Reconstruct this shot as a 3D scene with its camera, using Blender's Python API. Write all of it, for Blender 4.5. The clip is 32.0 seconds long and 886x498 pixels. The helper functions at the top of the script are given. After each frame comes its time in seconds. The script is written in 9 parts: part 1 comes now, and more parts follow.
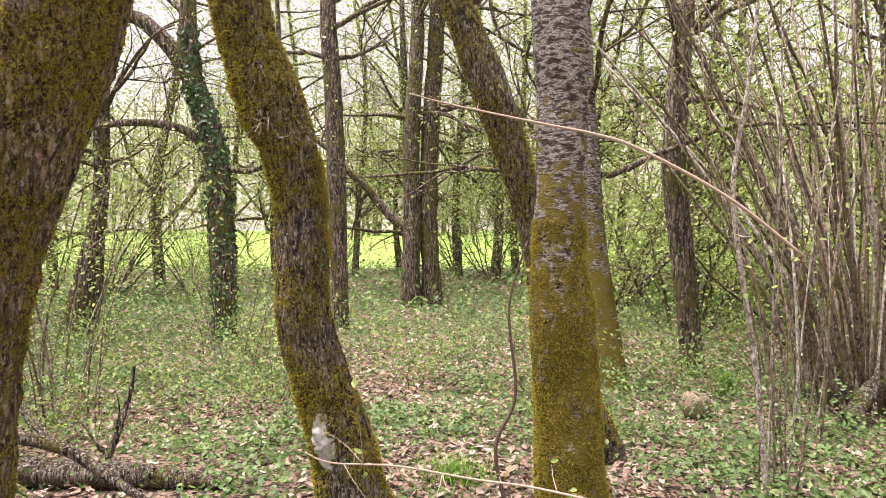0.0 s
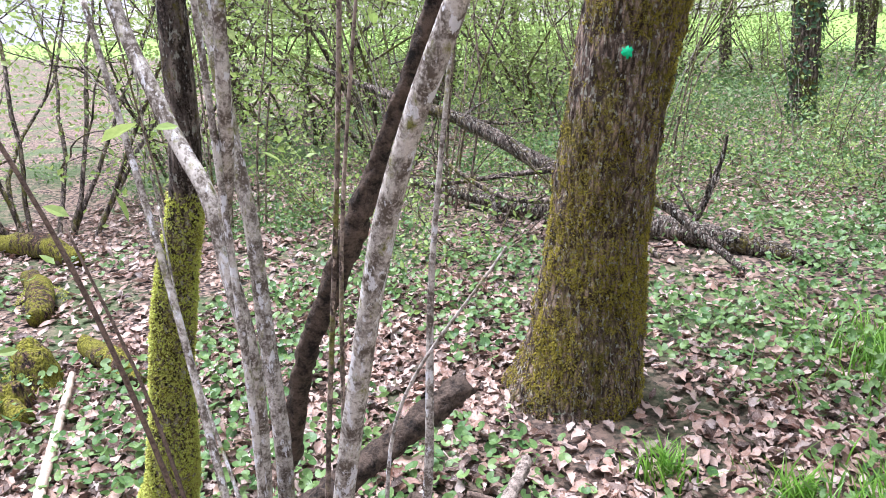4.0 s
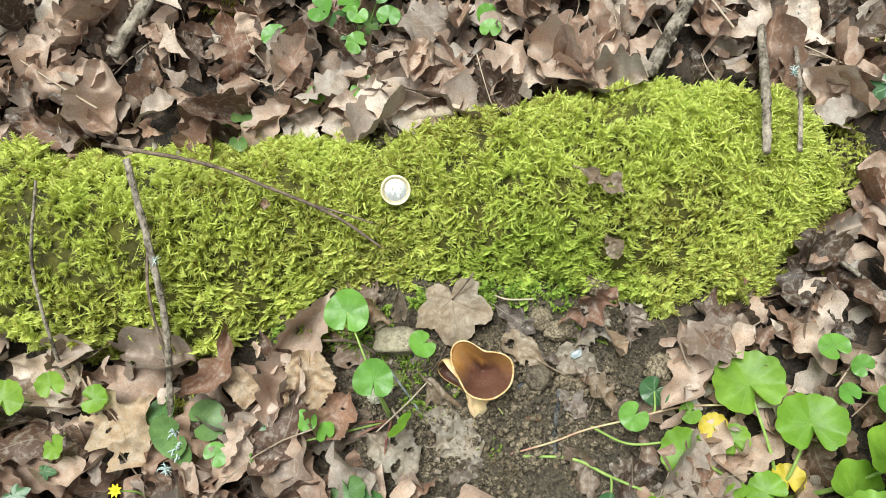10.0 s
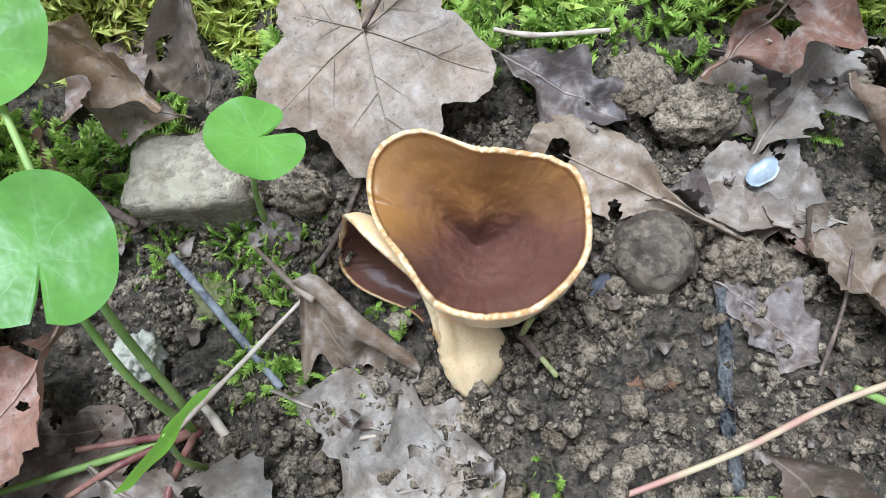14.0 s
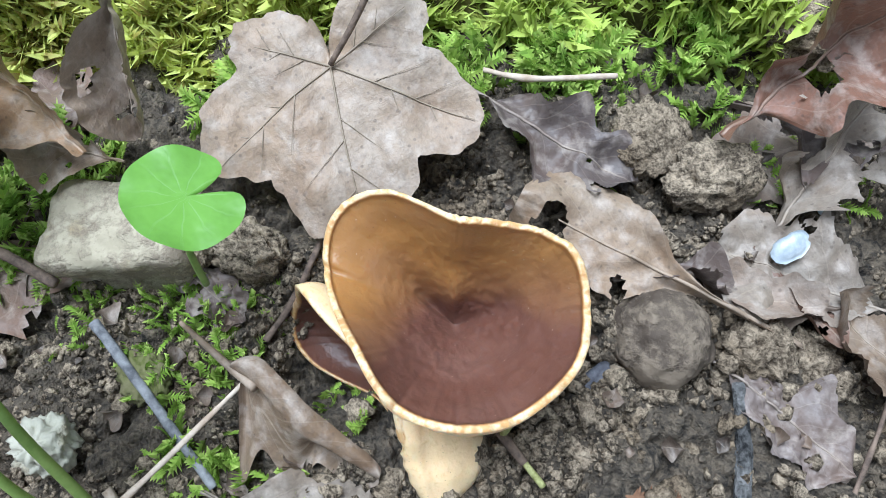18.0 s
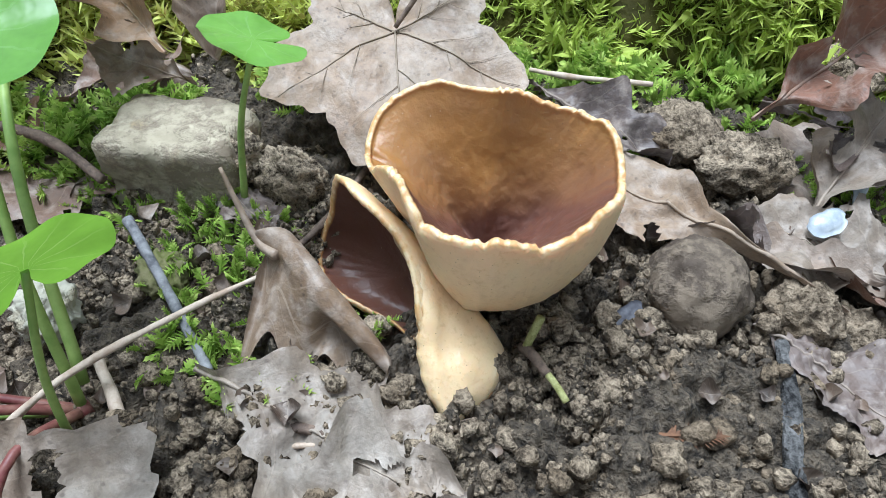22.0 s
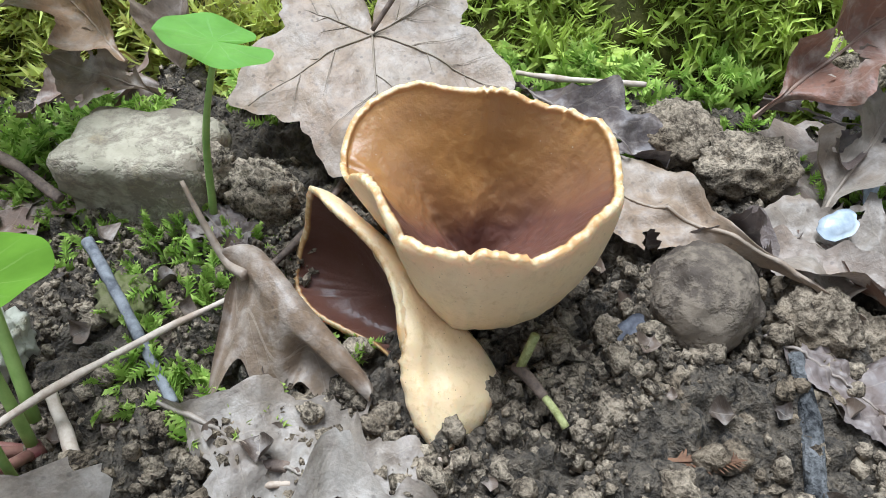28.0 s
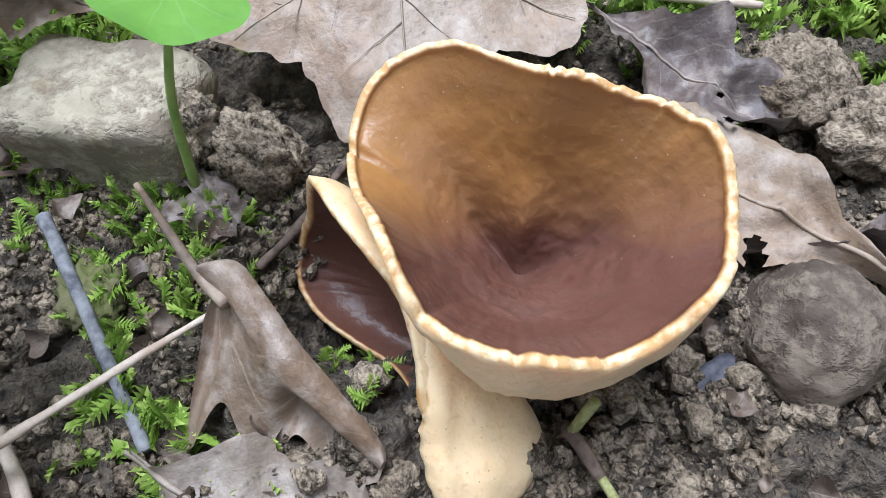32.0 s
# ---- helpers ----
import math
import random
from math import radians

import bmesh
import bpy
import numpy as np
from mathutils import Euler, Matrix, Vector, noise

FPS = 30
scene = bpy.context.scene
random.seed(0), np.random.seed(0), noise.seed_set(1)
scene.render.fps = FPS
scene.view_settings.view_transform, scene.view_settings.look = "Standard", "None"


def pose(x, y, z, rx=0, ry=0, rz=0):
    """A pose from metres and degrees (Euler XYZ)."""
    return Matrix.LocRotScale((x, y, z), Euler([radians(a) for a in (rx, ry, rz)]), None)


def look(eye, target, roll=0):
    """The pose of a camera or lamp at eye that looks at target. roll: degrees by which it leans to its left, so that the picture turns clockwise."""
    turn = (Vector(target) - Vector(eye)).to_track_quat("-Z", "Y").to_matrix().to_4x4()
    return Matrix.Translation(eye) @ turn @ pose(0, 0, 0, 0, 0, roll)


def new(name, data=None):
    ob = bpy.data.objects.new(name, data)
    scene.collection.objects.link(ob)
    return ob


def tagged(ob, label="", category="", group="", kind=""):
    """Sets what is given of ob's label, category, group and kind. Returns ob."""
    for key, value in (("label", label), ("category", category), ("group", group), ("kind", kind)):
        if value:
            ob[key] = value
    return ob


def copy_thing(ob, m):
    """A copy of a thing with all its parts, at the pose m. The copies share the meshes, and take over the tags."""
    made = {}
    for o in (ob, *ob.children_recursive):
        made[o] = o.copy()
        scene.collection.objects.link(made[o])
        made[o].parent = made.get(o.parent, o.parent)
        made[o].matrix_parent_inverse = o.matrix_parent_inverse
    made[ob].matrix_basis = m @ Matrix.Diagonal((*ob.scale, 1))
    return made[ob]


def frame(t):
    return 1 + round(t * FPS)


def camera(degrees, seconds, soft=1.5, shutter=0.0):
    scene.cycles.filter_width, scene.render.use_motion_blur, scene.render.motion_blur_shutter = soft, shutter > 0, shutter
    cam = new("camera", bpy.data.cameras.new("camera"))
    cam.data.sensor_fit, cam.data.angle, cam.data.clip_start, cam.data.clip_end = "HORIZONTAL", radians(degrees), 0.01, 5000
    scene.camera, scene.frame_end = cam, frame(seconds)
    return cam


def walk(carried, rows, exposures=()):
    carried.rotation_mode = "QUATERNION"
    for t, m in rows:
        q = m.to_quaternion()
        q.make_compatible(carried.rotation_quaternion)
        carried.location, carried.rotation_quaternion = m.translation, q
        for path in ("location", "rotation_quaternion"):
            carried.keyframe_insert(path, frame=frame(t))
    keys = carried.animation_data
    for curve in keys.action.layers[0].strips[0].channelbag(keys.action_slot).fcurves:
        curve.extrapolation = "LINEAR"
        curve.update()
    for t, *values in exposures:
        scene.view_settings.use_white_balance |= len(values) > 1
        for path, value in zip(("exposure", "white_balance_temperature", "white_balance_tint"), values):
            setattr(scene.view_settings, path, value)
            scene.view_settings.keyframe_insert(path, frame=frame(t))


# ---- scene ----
cam = camera(62.5, 32.0, soft=0.9)
METRES, EYE, TILT, LEAN, TURN = 1.87, 1.38, -2.0, 0.0, 0.0
ROWS = [
    (0.0, 0.0, 0.0, 0.0, 0.0, 0.0, -0.0),
    (0.5, 0.0075, 0.0096, -0.0053, -1.38, -1.23, -0.26),
    (1.0, -0.0113, 0.0069, -0.014, 5.02, -3.17, 0.35),
    (1.5, -0.0426, -0.0016, -0.0153, 13.26, -4.59, 1.25),
    (2.0, -0.061, -0.0077, -0.0245, 20.8, -6.08, 1.81),
    (2.5, -0.0685, -0.0204, -0.0312, 27.74, -7.54, 1.95),
    (4.5, -0.1125, -0.0641, -0.0814, 44.26, -21.83, 1.6),
    (5.0, -0.1118, -0.0751, -0.1232, 47.53, -30.39, 1.85),
    (5.5, -0.1139, -0.1043, -0.1715, 51.24, -40.97, 1.85),
    (6.0, -0.126, -0.1509, -0.2126, 53.83, -51.25, 1.59),
    (6.5, -0.124, -0.1712, -0.2433, 55.65, -59.39, 1.92),
    (7.0, -0.1185, -0.1844, -0.2684, 57.3, -64.81, 2.42),
    (7.5, -0.1117, -0.1946, -0.2833, 58.77, -68.36, 2.62),
    (8.0, -0.1166, -0.202, -0.2949, 59.97, -70.68, 2.52),
    (8.5, -0.1253, -0.2117, -0.3235, 60.55, -72.35, 1.91),
    (9.0, -0.1372, -0.2198, -0.3434, 61.31, -73.36, 0.69),
    (9.5, -0.1406, -0.2018, -0.3751, 63.47, -74.13, -0.05),
    (10.0, -0.1538, -0.1863, -0.4349, 65.64, -74.37, 0.15),
    (10.5, -0.164, -0.1891, -0.4835, 65.9, -74.61, 0.75),
    (11.0, -0.1686, -0.1915, -0.5149, 64.67, -75.05, 1.1),
    (11.5, -0.1723, -0.19, -0.5286, 63.41, -75.42, 1.08),
    (12.0, -0.1802, -0.1861, -0.5454, 62.5, -75.66, 0.73),
    (12.5, -0.1656, -0.1831, -0.5917, 61.94, -75.68, 0.17),
    (13.0, -0.1583, -0.1808, -0.6215, 61.49, -73.94, -0.41),
    (13.5, -0.1558, -0.1818, -0.636, 61.0, -72.79, -0.73),
    (14.0, -0.1545, -0.1783, -0.6454, 60.47, -72.12, -0.81),
    (14.5, -0.1557, -0.176, -0.6533, 60.2, -71.9, -0.76),
    (16.5, -0.1572, -0.1734, -0.666, 59.22, -71.37, -0.28),
    (17.0, -0.1588, -0.1722, -0.6678, 59.02, -71.23, -0.33),
    (17.5, -0.159, -0.1732, -0.6645, 59.71, -71.08, -0.86),
    (18.0, -0.1622, -0.1711, -0.6568, 62.23, -70.53, -1.86),
    (18.5, -0.1594, -0.1741, -0.6532, 66.89, -69.81, -3.01),
    (19.0, -0.1497, -0.1799, -0.6268, 72.67, -68.03, -2.83),
    (19.5, -0.1467, -0.1754, -0.6451, 75.56, -64.8, -1.82),
    (20.0, -0.1444, -0.1762, -0.6562, 75.11, -60.9, -1.93),
    (20.5, -0.1464, -0.1747, -0.6604, 73.8, -57.42, -2.52),
    (21.0, -0.1424, -0.1787, -0.6673, 72.49, -54.51, -2.89),
    (21.5, -0.1384, -0.1805, -0.6716, 70.63, -51.99, -3.22),
    (22.0, -0.1322, -0.1848, -0.6756, 68.71, -49.1, -3.26),
    (22.5, -0.132, -0.1865, -0.677, 67.23, -46.95, -3.58),
    (23.0, -0.1326, -0.1871, -0.6802, 66.36, -45.51, -3.61),
    (23.5, -0.1325, -0.1858, -0.681, 65.41, -44.47, -3.12),
    (24.0, -0.1323, -0.1851, -0.681, 64.84, -43.8, -2.3),
    (24.5, -0.132, -0.1852, -0.6815, 64.81, -43.56, -1.71),
    (26.5, -0.1322, -0.1857, -0.6807, 64.99, -43.52, -1.37),
    (27.0, -0.1322, -0.1857, -0.6808, 65.2, -43.67, -1.52),
    (27.5, -0.1327, -0.1862, -0.6817, 66.03, -44.91, -1.95),
    (28.0, -0.1351, -0.1825, -0.68, 67.22, -47.71, -2.66),
    (28.5, -0.1426, -0.1794, -0.6772, 68.46, -50.97, -2.77),
    (29.0, -0.1472, -0.1794, -0.6804, 69.36, -54.13, -2.27),
    (29.5, -0.1496, -0.176, -0.6814, 69.93, -56.4, -1.7),
    (30.0, -0.1523, -0.1752, -0.6822, 70.43, -57.79, -1.09),
    (30.5, -0.1525, -0.1747, -0.6817, 70.62, -58.56, -0.96),
    (31.0, -0.153, -0.1745, -0.6814, 70.7, -59.46, -1.02),
    (31.5, -0.1545, -0.1742, -0.6826, 70.73, -60.61, -1.2),
    (32.0, -0.1555, -0.1739, -0.6837, 70.65, -61.65, -1.24),
]
walk(cam, [(t, pose(0, 0, EYE, TILT, LEAN, TURN) @ pose(METRES * x, METRES * y, METRES * z, 90 + pitch, roll, yaw)) for t, x, y, z, yaw, pitch, roll in ROWS],
     exposures=[(0.0, 2.38, 7000, 27), (1.0, 2.48, 7000, 26), (2.5, 2.42, 7000, 24), (4.2, 2.36, 5500, 22), (5.0, 2.26, 5350, 18), (6.0, 1.79, 5350, -12), (6.8, 1.66, 6700, -4), (8.0, 1.60, 6700, 1), (9.0, 1.44, 6000, -3), (10.0, 1.50, 6300, -3), (11.2, 1.40, 6900, 8), (12.0, 1.39, 5900, -3), (13.0, 1.47, 5150, 6), (20.0, 1.66, 5250, 5), (24.0, 1.70, 5350, 5), (27.0, 1.72, 5350, 4), (29.0, 1.62, 5250, 8), (32.0, 1.60, 5300, 11)])

# ---- light ----
world = bpy.data.worlds.new("overcast")
scene.world = world
world.use_nodes = True
wt = world.node_tree
sky = wt.nodes.new("ShaderNodeTexSky")
sky.sky_type, sky.sun_disc = "NISHITA", False
sky.sun_elevation, sky.sun_rotation = radians(55), radians(200)
veil = wt.nodes.new("ShaderNodeMixRGB")
veil.inputs["Fac"].default_value = 0.93
veil.inputs["Color2"].default_value = (17.5, 17.7, 17.9, 1)
wt.links.new(sky.outputs["Color"], veil.inputs["Color1"])
wt.links.new(veil.outputs["Color"], wt.nodes["Background"].inputs["Color"])
wt.nodes["Background"].inputs["Strength"].default_value = 0.0125
sun_data = bpy.data.lights.new("sun", "SUN")
sun_data.energy, sun_data.angle, sun_data.color = 2.1, radians(34), (1.0, 0.975, 0.94)
sun = new("sun", sun_data)
sun.matrix_world = look((-1.7, -0.3, 6.0), (0, 0, 0))


# ---- mesh tools ----
def vnoise(p, seed=0.0):
    """Value noise in 0..1 at the rows of p."""
    i = np.floor(p)
    f = p - i
    f = f * f * (3 - 2 * f)
    out = 0
    for dx in (0, 1):
        for dy in (0, 1):
            for dz in (0, 1):
                h = np.sin((i[:, 0] + dx) * 127.1 + (i[:, 1] + dy) * 311.7 + (i[:, 2] + dz) * 74.7 + seed * 19.19) * 43758.5453
                w = (f[:, 0] if dx else 1 - f[:, 0]) * (f[:, 1] if dy else 1 - f[:, 1]) * (f[:, 2] if dz else 1 - f[:, 2])
                out = out + w * (h - np.floor(h))
    return out


def fbm(p, octaves=4, seed=0.0):
    p = np.asarray(p, float)
    total, amp, norm = 0, 1.0, 0
    for o in range(octaves):
        total, norm = total + amp * vnoise(p * 2.03 ** o + o * 7.3, seed + o), norm + amp
        amp *= 0.5
    return total / norm


def fbm2(x, y, k, octaves=4, seed=0.0):
    x, y = np.broadcast_arrays(np.asarray(x, float), np.asarray(y, float))
    return fbm(np.c_[x.ravel() * k, y.ravel() * k, np.full(x.size, 0.37)], octaves, seed).reshape(x.shape)


def mesh_of(name, v, quads=None, tris=None, uv=None, smooth=True):
    """A mesh from arrays; uv: a row for each vertex."""
    v = np.asarray(v, np.float32).reshape(-1, 3)
    q = np.zeros((0, 4), np.int32) if quads is None else np.asarray(quads, np.int32).reshape(-1, 4)
    t = np.zeros((0, 3), np.int32) if tris is None else np.asarray(tris, np.int32).reshape(-1, 3)
    me = bpy.data.meshes.new(name)
    me.vertices.add(len(v))
    me.vertices.foreach_set("co", v.ravel())
    loops = np.concatenate([q.ravel(), t.ravel()])
    me.loops.add(len(loops))
    me.loops.foreach_set("vertex_index", loops)
    me.polygons.add(len(q) + len(t))
    starts = np.concatenate([np.arange(len(q)) * 4, len(q) * 4 + np.arange(len(t)) * 3])
    me.polygons.foreach_set("loop_start", starts.astype(np.int32))
    if uv is not None:
        layer = me.uv_layers.new(name="uv")
        layer.data.foreach_set("uv", np.asarray(uv, np.float32)[loops].ravel())
    me.update(calc_edges=True)
    me.polygons.foreach_set("use_smooth", np.full(len(q) + len(t), smooth))
    return me


class Soup:
    """Gathers pieces into one mesh."""

    def __init__(self):
        self.v, self.q, self.t, self.uv, self.n = [], [], [], [], 0

    def add(self, v, q=None, t=None, uv=None):
        v = np.asarray(v, float)
        self.v.append(v)
        if q is not None and len(q):
            self.q.append(np.asarray(q) + self.n)
        if t is not None and len(t):
            self.t.append(np.asarray(t) + self.n)
        self.uv.append(np.zeros((len(v), 2)) if uv is None else np.asarray(uv))
        self.n += len(v)
        return self

    def many(self, tv, m, o, q=None, t=None, uv=None):
        """Copies of a template: m holds 3x3 matrices (rows: images of the axes), o their places."""
        tv, m, o = np.asarray(tv, float), np.asarray(m, float), np.asarray(o, float)
        k, n = len(o), len(tv)
        if not k:
            return self
        v = (np.einsum("vi,kij->kvj", tv, m) + o[:, None]).reshape(-1, 3)
        off = (np.arange(k) * n)[:, None, None]
        qq = None if q is None or not len(q) else (np.asarray(q)[None] + off).reshape(-1, 4)
        tt = None if t is None or not len(t) else (np.asarray(t)[None] + off).reshape(-1, 3)
        return self.add(v, qq, tt, None if uv is None else np.tile(uv, (k, 1)))

    def mesh(self, name, smooth=True):
        return mesh_of(name, np.concatenate(self.v), np.concatenate(self.q) if self.q else None,
                       np.concatenate(self.t) if self.t else None, np.concatenate(self.uv), smooth)


def part(name, me, material, parent=None, label=""):
    ob = new(name, me)
    if material is not None and me is not None and not len(me.materials):
        me.materials.append(material)
    ob.parent = parent
    return tagged(ob, label)


def thing(name, me, material, label, category, group="", kind=""):
    return tagged(part(name, me, material), label, category, group, kind)


def grid_quads(rows, cols, wrap=False):
    r, c = np.meshgrid(np.arange(rows - 1), np.arange(cols if wrap else cols - 1), indexing="ij")
    a, b = r * cols + c, r * cols + (c + 1) % cols
    return np.stack([a, b, b + cols, a + cols], -1).reshape(-1, 4)


def spline(points, n):
    """n places along a Catmull-Rom curve through the rows (any number of columns)."""
    p = np.asarray(points, float)
    if len(p) == 2:
        return p[0] + np.linspace(0, 1, n)[:, None] * (p[1] - p[0])
    p = np.vstack([2 * p[0] - p[1], p, 2 * p[-1] - p[-2]])
    s = np.linspace(0, len(p) - 3, n)
    i = np.minimum(s.astype(int), len(p) - 4)
    f = (s - i)[:, None]
    a, b, c, d = p[i], p[i + 1], p[i + 2], p[i + 3]
    return 0.5 * (2 * b + (c - a) * f + (2 * a - 5 * b + 4 * c - d) * f ** 2 + (3 * b - a - 3 * c + d) * f ** 3)


def tube(path, radii, sides=8, rough=0.0, grain=30.0, seed=0.0, flat=1.0, closed=True, along=1.0):
    """A tapered tube along a path; rough: relief as a share of the radius."""
    p = np.asarray(path, float)
    r = np.broadcast_to(np.asarray(radii, float), (len(p),))
    tan = np.gradient(p, axis=0)
    tan /= np.linalg.norm(tan, axis=1)[:, None] + 1e-12
    mean = tan.mean(0)
    ref = np.eye(3)[np.argmin(np.abs(mean))]
    a = np.cross(tan, ref)
    a /= np.linalg.norm(a, axis=1)[:, None] + 1e-12
    b = np.cross(tan, a)
    th = np.linspace(0, 2 * np.pi, sides, endpoint=False)
    ring = np.cos(th)[None, :, None] * a[:, None] + flat * np.sin(th)[None, :, None] * b[:, None]
    rr = np.repeat(r[:, None], sides, 1)
    if rough:
        length = np.concatenate([[0], np.cumsum(np.linalg.norm(np.diff(p, axis=0), axis=1))])
        q = np.stack(np.broadcast_arrays(np.cos(th)[None] * r.mean() * grain, np.sin(th)[None] * r.mean() * grain,
                                         length[:, None] * grain * along), -1).reshape(-1, 3)
        rr = rr * (1 + rough * (fbm(q, 4, seed).reshape(rr.shape) - 0.5) * 2)
    v = (p[:, None] + ring * rr[..., None]).reshape(-1, 3)
    quads = grid_quads(len(p), sides, True)
    tris = None
    if closed:
        n = len(v)
        v = np.vstack([v, p[:1], p[-1:]])
        k = np.arange(sides)
        tris = np.vstack([np.c_[(k + 1) % sides, k, np.full(sides, n)],
                          np.c_[(len(p) - 1) * sides + k, (len(p) - 1) * sides + (k + 1) % sides, np.full(sides, n + 1)]])
    uv = np.zeros((len(v), 2))
    return v, quads, tris, uv


def tube_mesh(name, path, radii, sides=8, **k):
    v, q, t, uv = tube(path, radii, sides, **k)
    return mesh_of(name, v, q, t, uv)


def rng(seed):
    return np.random.default_rng(seed)


# ---- materials ----
class Mat:
    """A node material under construction."""

    def __init__(self, name, rough=0.8):
        self.mat = bpy.data.materials.new(name)
        self.mat.use_nodes = True
        self.nt = self.mat.node_tree
        self.bsdf = self.nt.nodes["Principled BSDF"]
        self.bsdf.inputs["Roughness"].default_value = rough
        self.coord = self.nt.nodes.new("ShaderNodeTexCoord").outputs["Object"]

    def node(self, kind, out=0, how="", **ins):
        n = self.nt.nodes.new(kind)
        if how and kind == "ShaderNodeMixRGB":
            n.blend_type = how
        elif how and kind == "ShaderNodeTexVoronoi":
            n.feature = how
        elif how:
            n.operation = how
        for k, val in ins.items():
            key = int(k[1:]) if k[0] == "i" and k[1:].isdigit() else k
            self.put(n.inputs[key], val)
        return n.outputs[out]

    def put(self, socket, val):
        if isinstance(val, bpy.types.NodeSocket):
            self.nt.links.new(val, socket)
        elif isinstance(val, tuple) and len(val) == 3 and socket.type == "RGBA":
            socket.default_value = (*val, 1)
        else:
            socket.default_value = val

    def noise(self, scale, detail=4.0, rough=0.55, coord=None, stretch=None):
        c = coord or self.coord
        if stretch:
            c = self.node("ShaderNodeMapping", Vector=c, Scale=stretch)
        return self.node("ShaderNodeTexNoise", Vector=c, Scale=scale, Detail=detail, Roughness=rough)

    def voro(self, scale, feature="F1", out=0, stretch=None):
        c = self.coord
        if stretch:
            c = self.node("ShaderNodeMapping", Vector=c, Scale=stretch)
        return self.node("ShaderNodeTexVoronoi", out, feature, Vector=c, Scale=scale)

    def ramp(self, fac, stops):
        n = self.nt.nodes.new("ShaderNodeValToRGB")
        e = n.color_ramp.elements
        while len(e) < len(stops):
            e.new(0.5)
        for el, (pos, col) in zip(e, stops):
            el.position = pos
            el.color = (*col, 1) if isinstance(col, tuple) else (col, col, col, 1)
        self.put(n.inputs[0], fac)
        return n.outputs[0]

    def mix(self, fac, a, b, how="MIX"):
        return self.node("ShaderNodeMixRGB", 0, how, Fac=fac, Color1=a, Color2=b)

    def math(self, op, a, b=0.5):
        return self.node("ShaderNodeMath", 0, op, i0=a, i1=b)

    def random(self):
        """A number for each object or loose piece."""
        a = self.node("ShaderNodeObjectInfo", "Random")
        b = self.node("ShaderNodeNewGeometry", "Random Per Island")
        return self.math("FRACT", self.math("ADD", a, b))

    def uv(self):
        n = self.nt.nodes.new("ShaderNodeUVMap")
        s = self.nt.nodes.new("ShaderNodeSeparateXYZ")
        self.nt.links.new(n.outputs[0], s.inputs[0])
        return s.outputs[0], s.outputs[1]

    def bump(self, height, strength=0.5, dist=0.01):
        self.put(self.bsdf.inputs["Normal"], self.node("ShaderNodeBump", Height=height, Strength=strength, Distance=dist))

    def done(self, color, rough=None, spec=None, thin=None):
        self.put(self.bsdf.inputs["Base Color"], color)
        if rough is not None:
            self.put(self.bsdf.inputs["Roughness"], rough)
        if spec is not None:
            self.bsdf.inputs["Specular IOR Level"].default_value = spec
        if thin:
            tr = self.nt.nodes.new("ShaderNodeBsdfTranslucent")
            self.put(tr.inputs["Color"], color)
            mx = self.nt.nodes.new("ShaderNodeMixShader")
            mx.inputs[0].default_value = thin
            self.nt.links.new(self.bsdf.outputs[0], mx.inputs[1])
            self.nt.links.new(tr.outputs[0], mx.inputs[2])
            self.nt.links.new(mx.outputs[0], self.nt.nodes["Material Output"].inputs[0])
        return self.mat


CUP_X, CUP_Y = -0.334, -0.3445


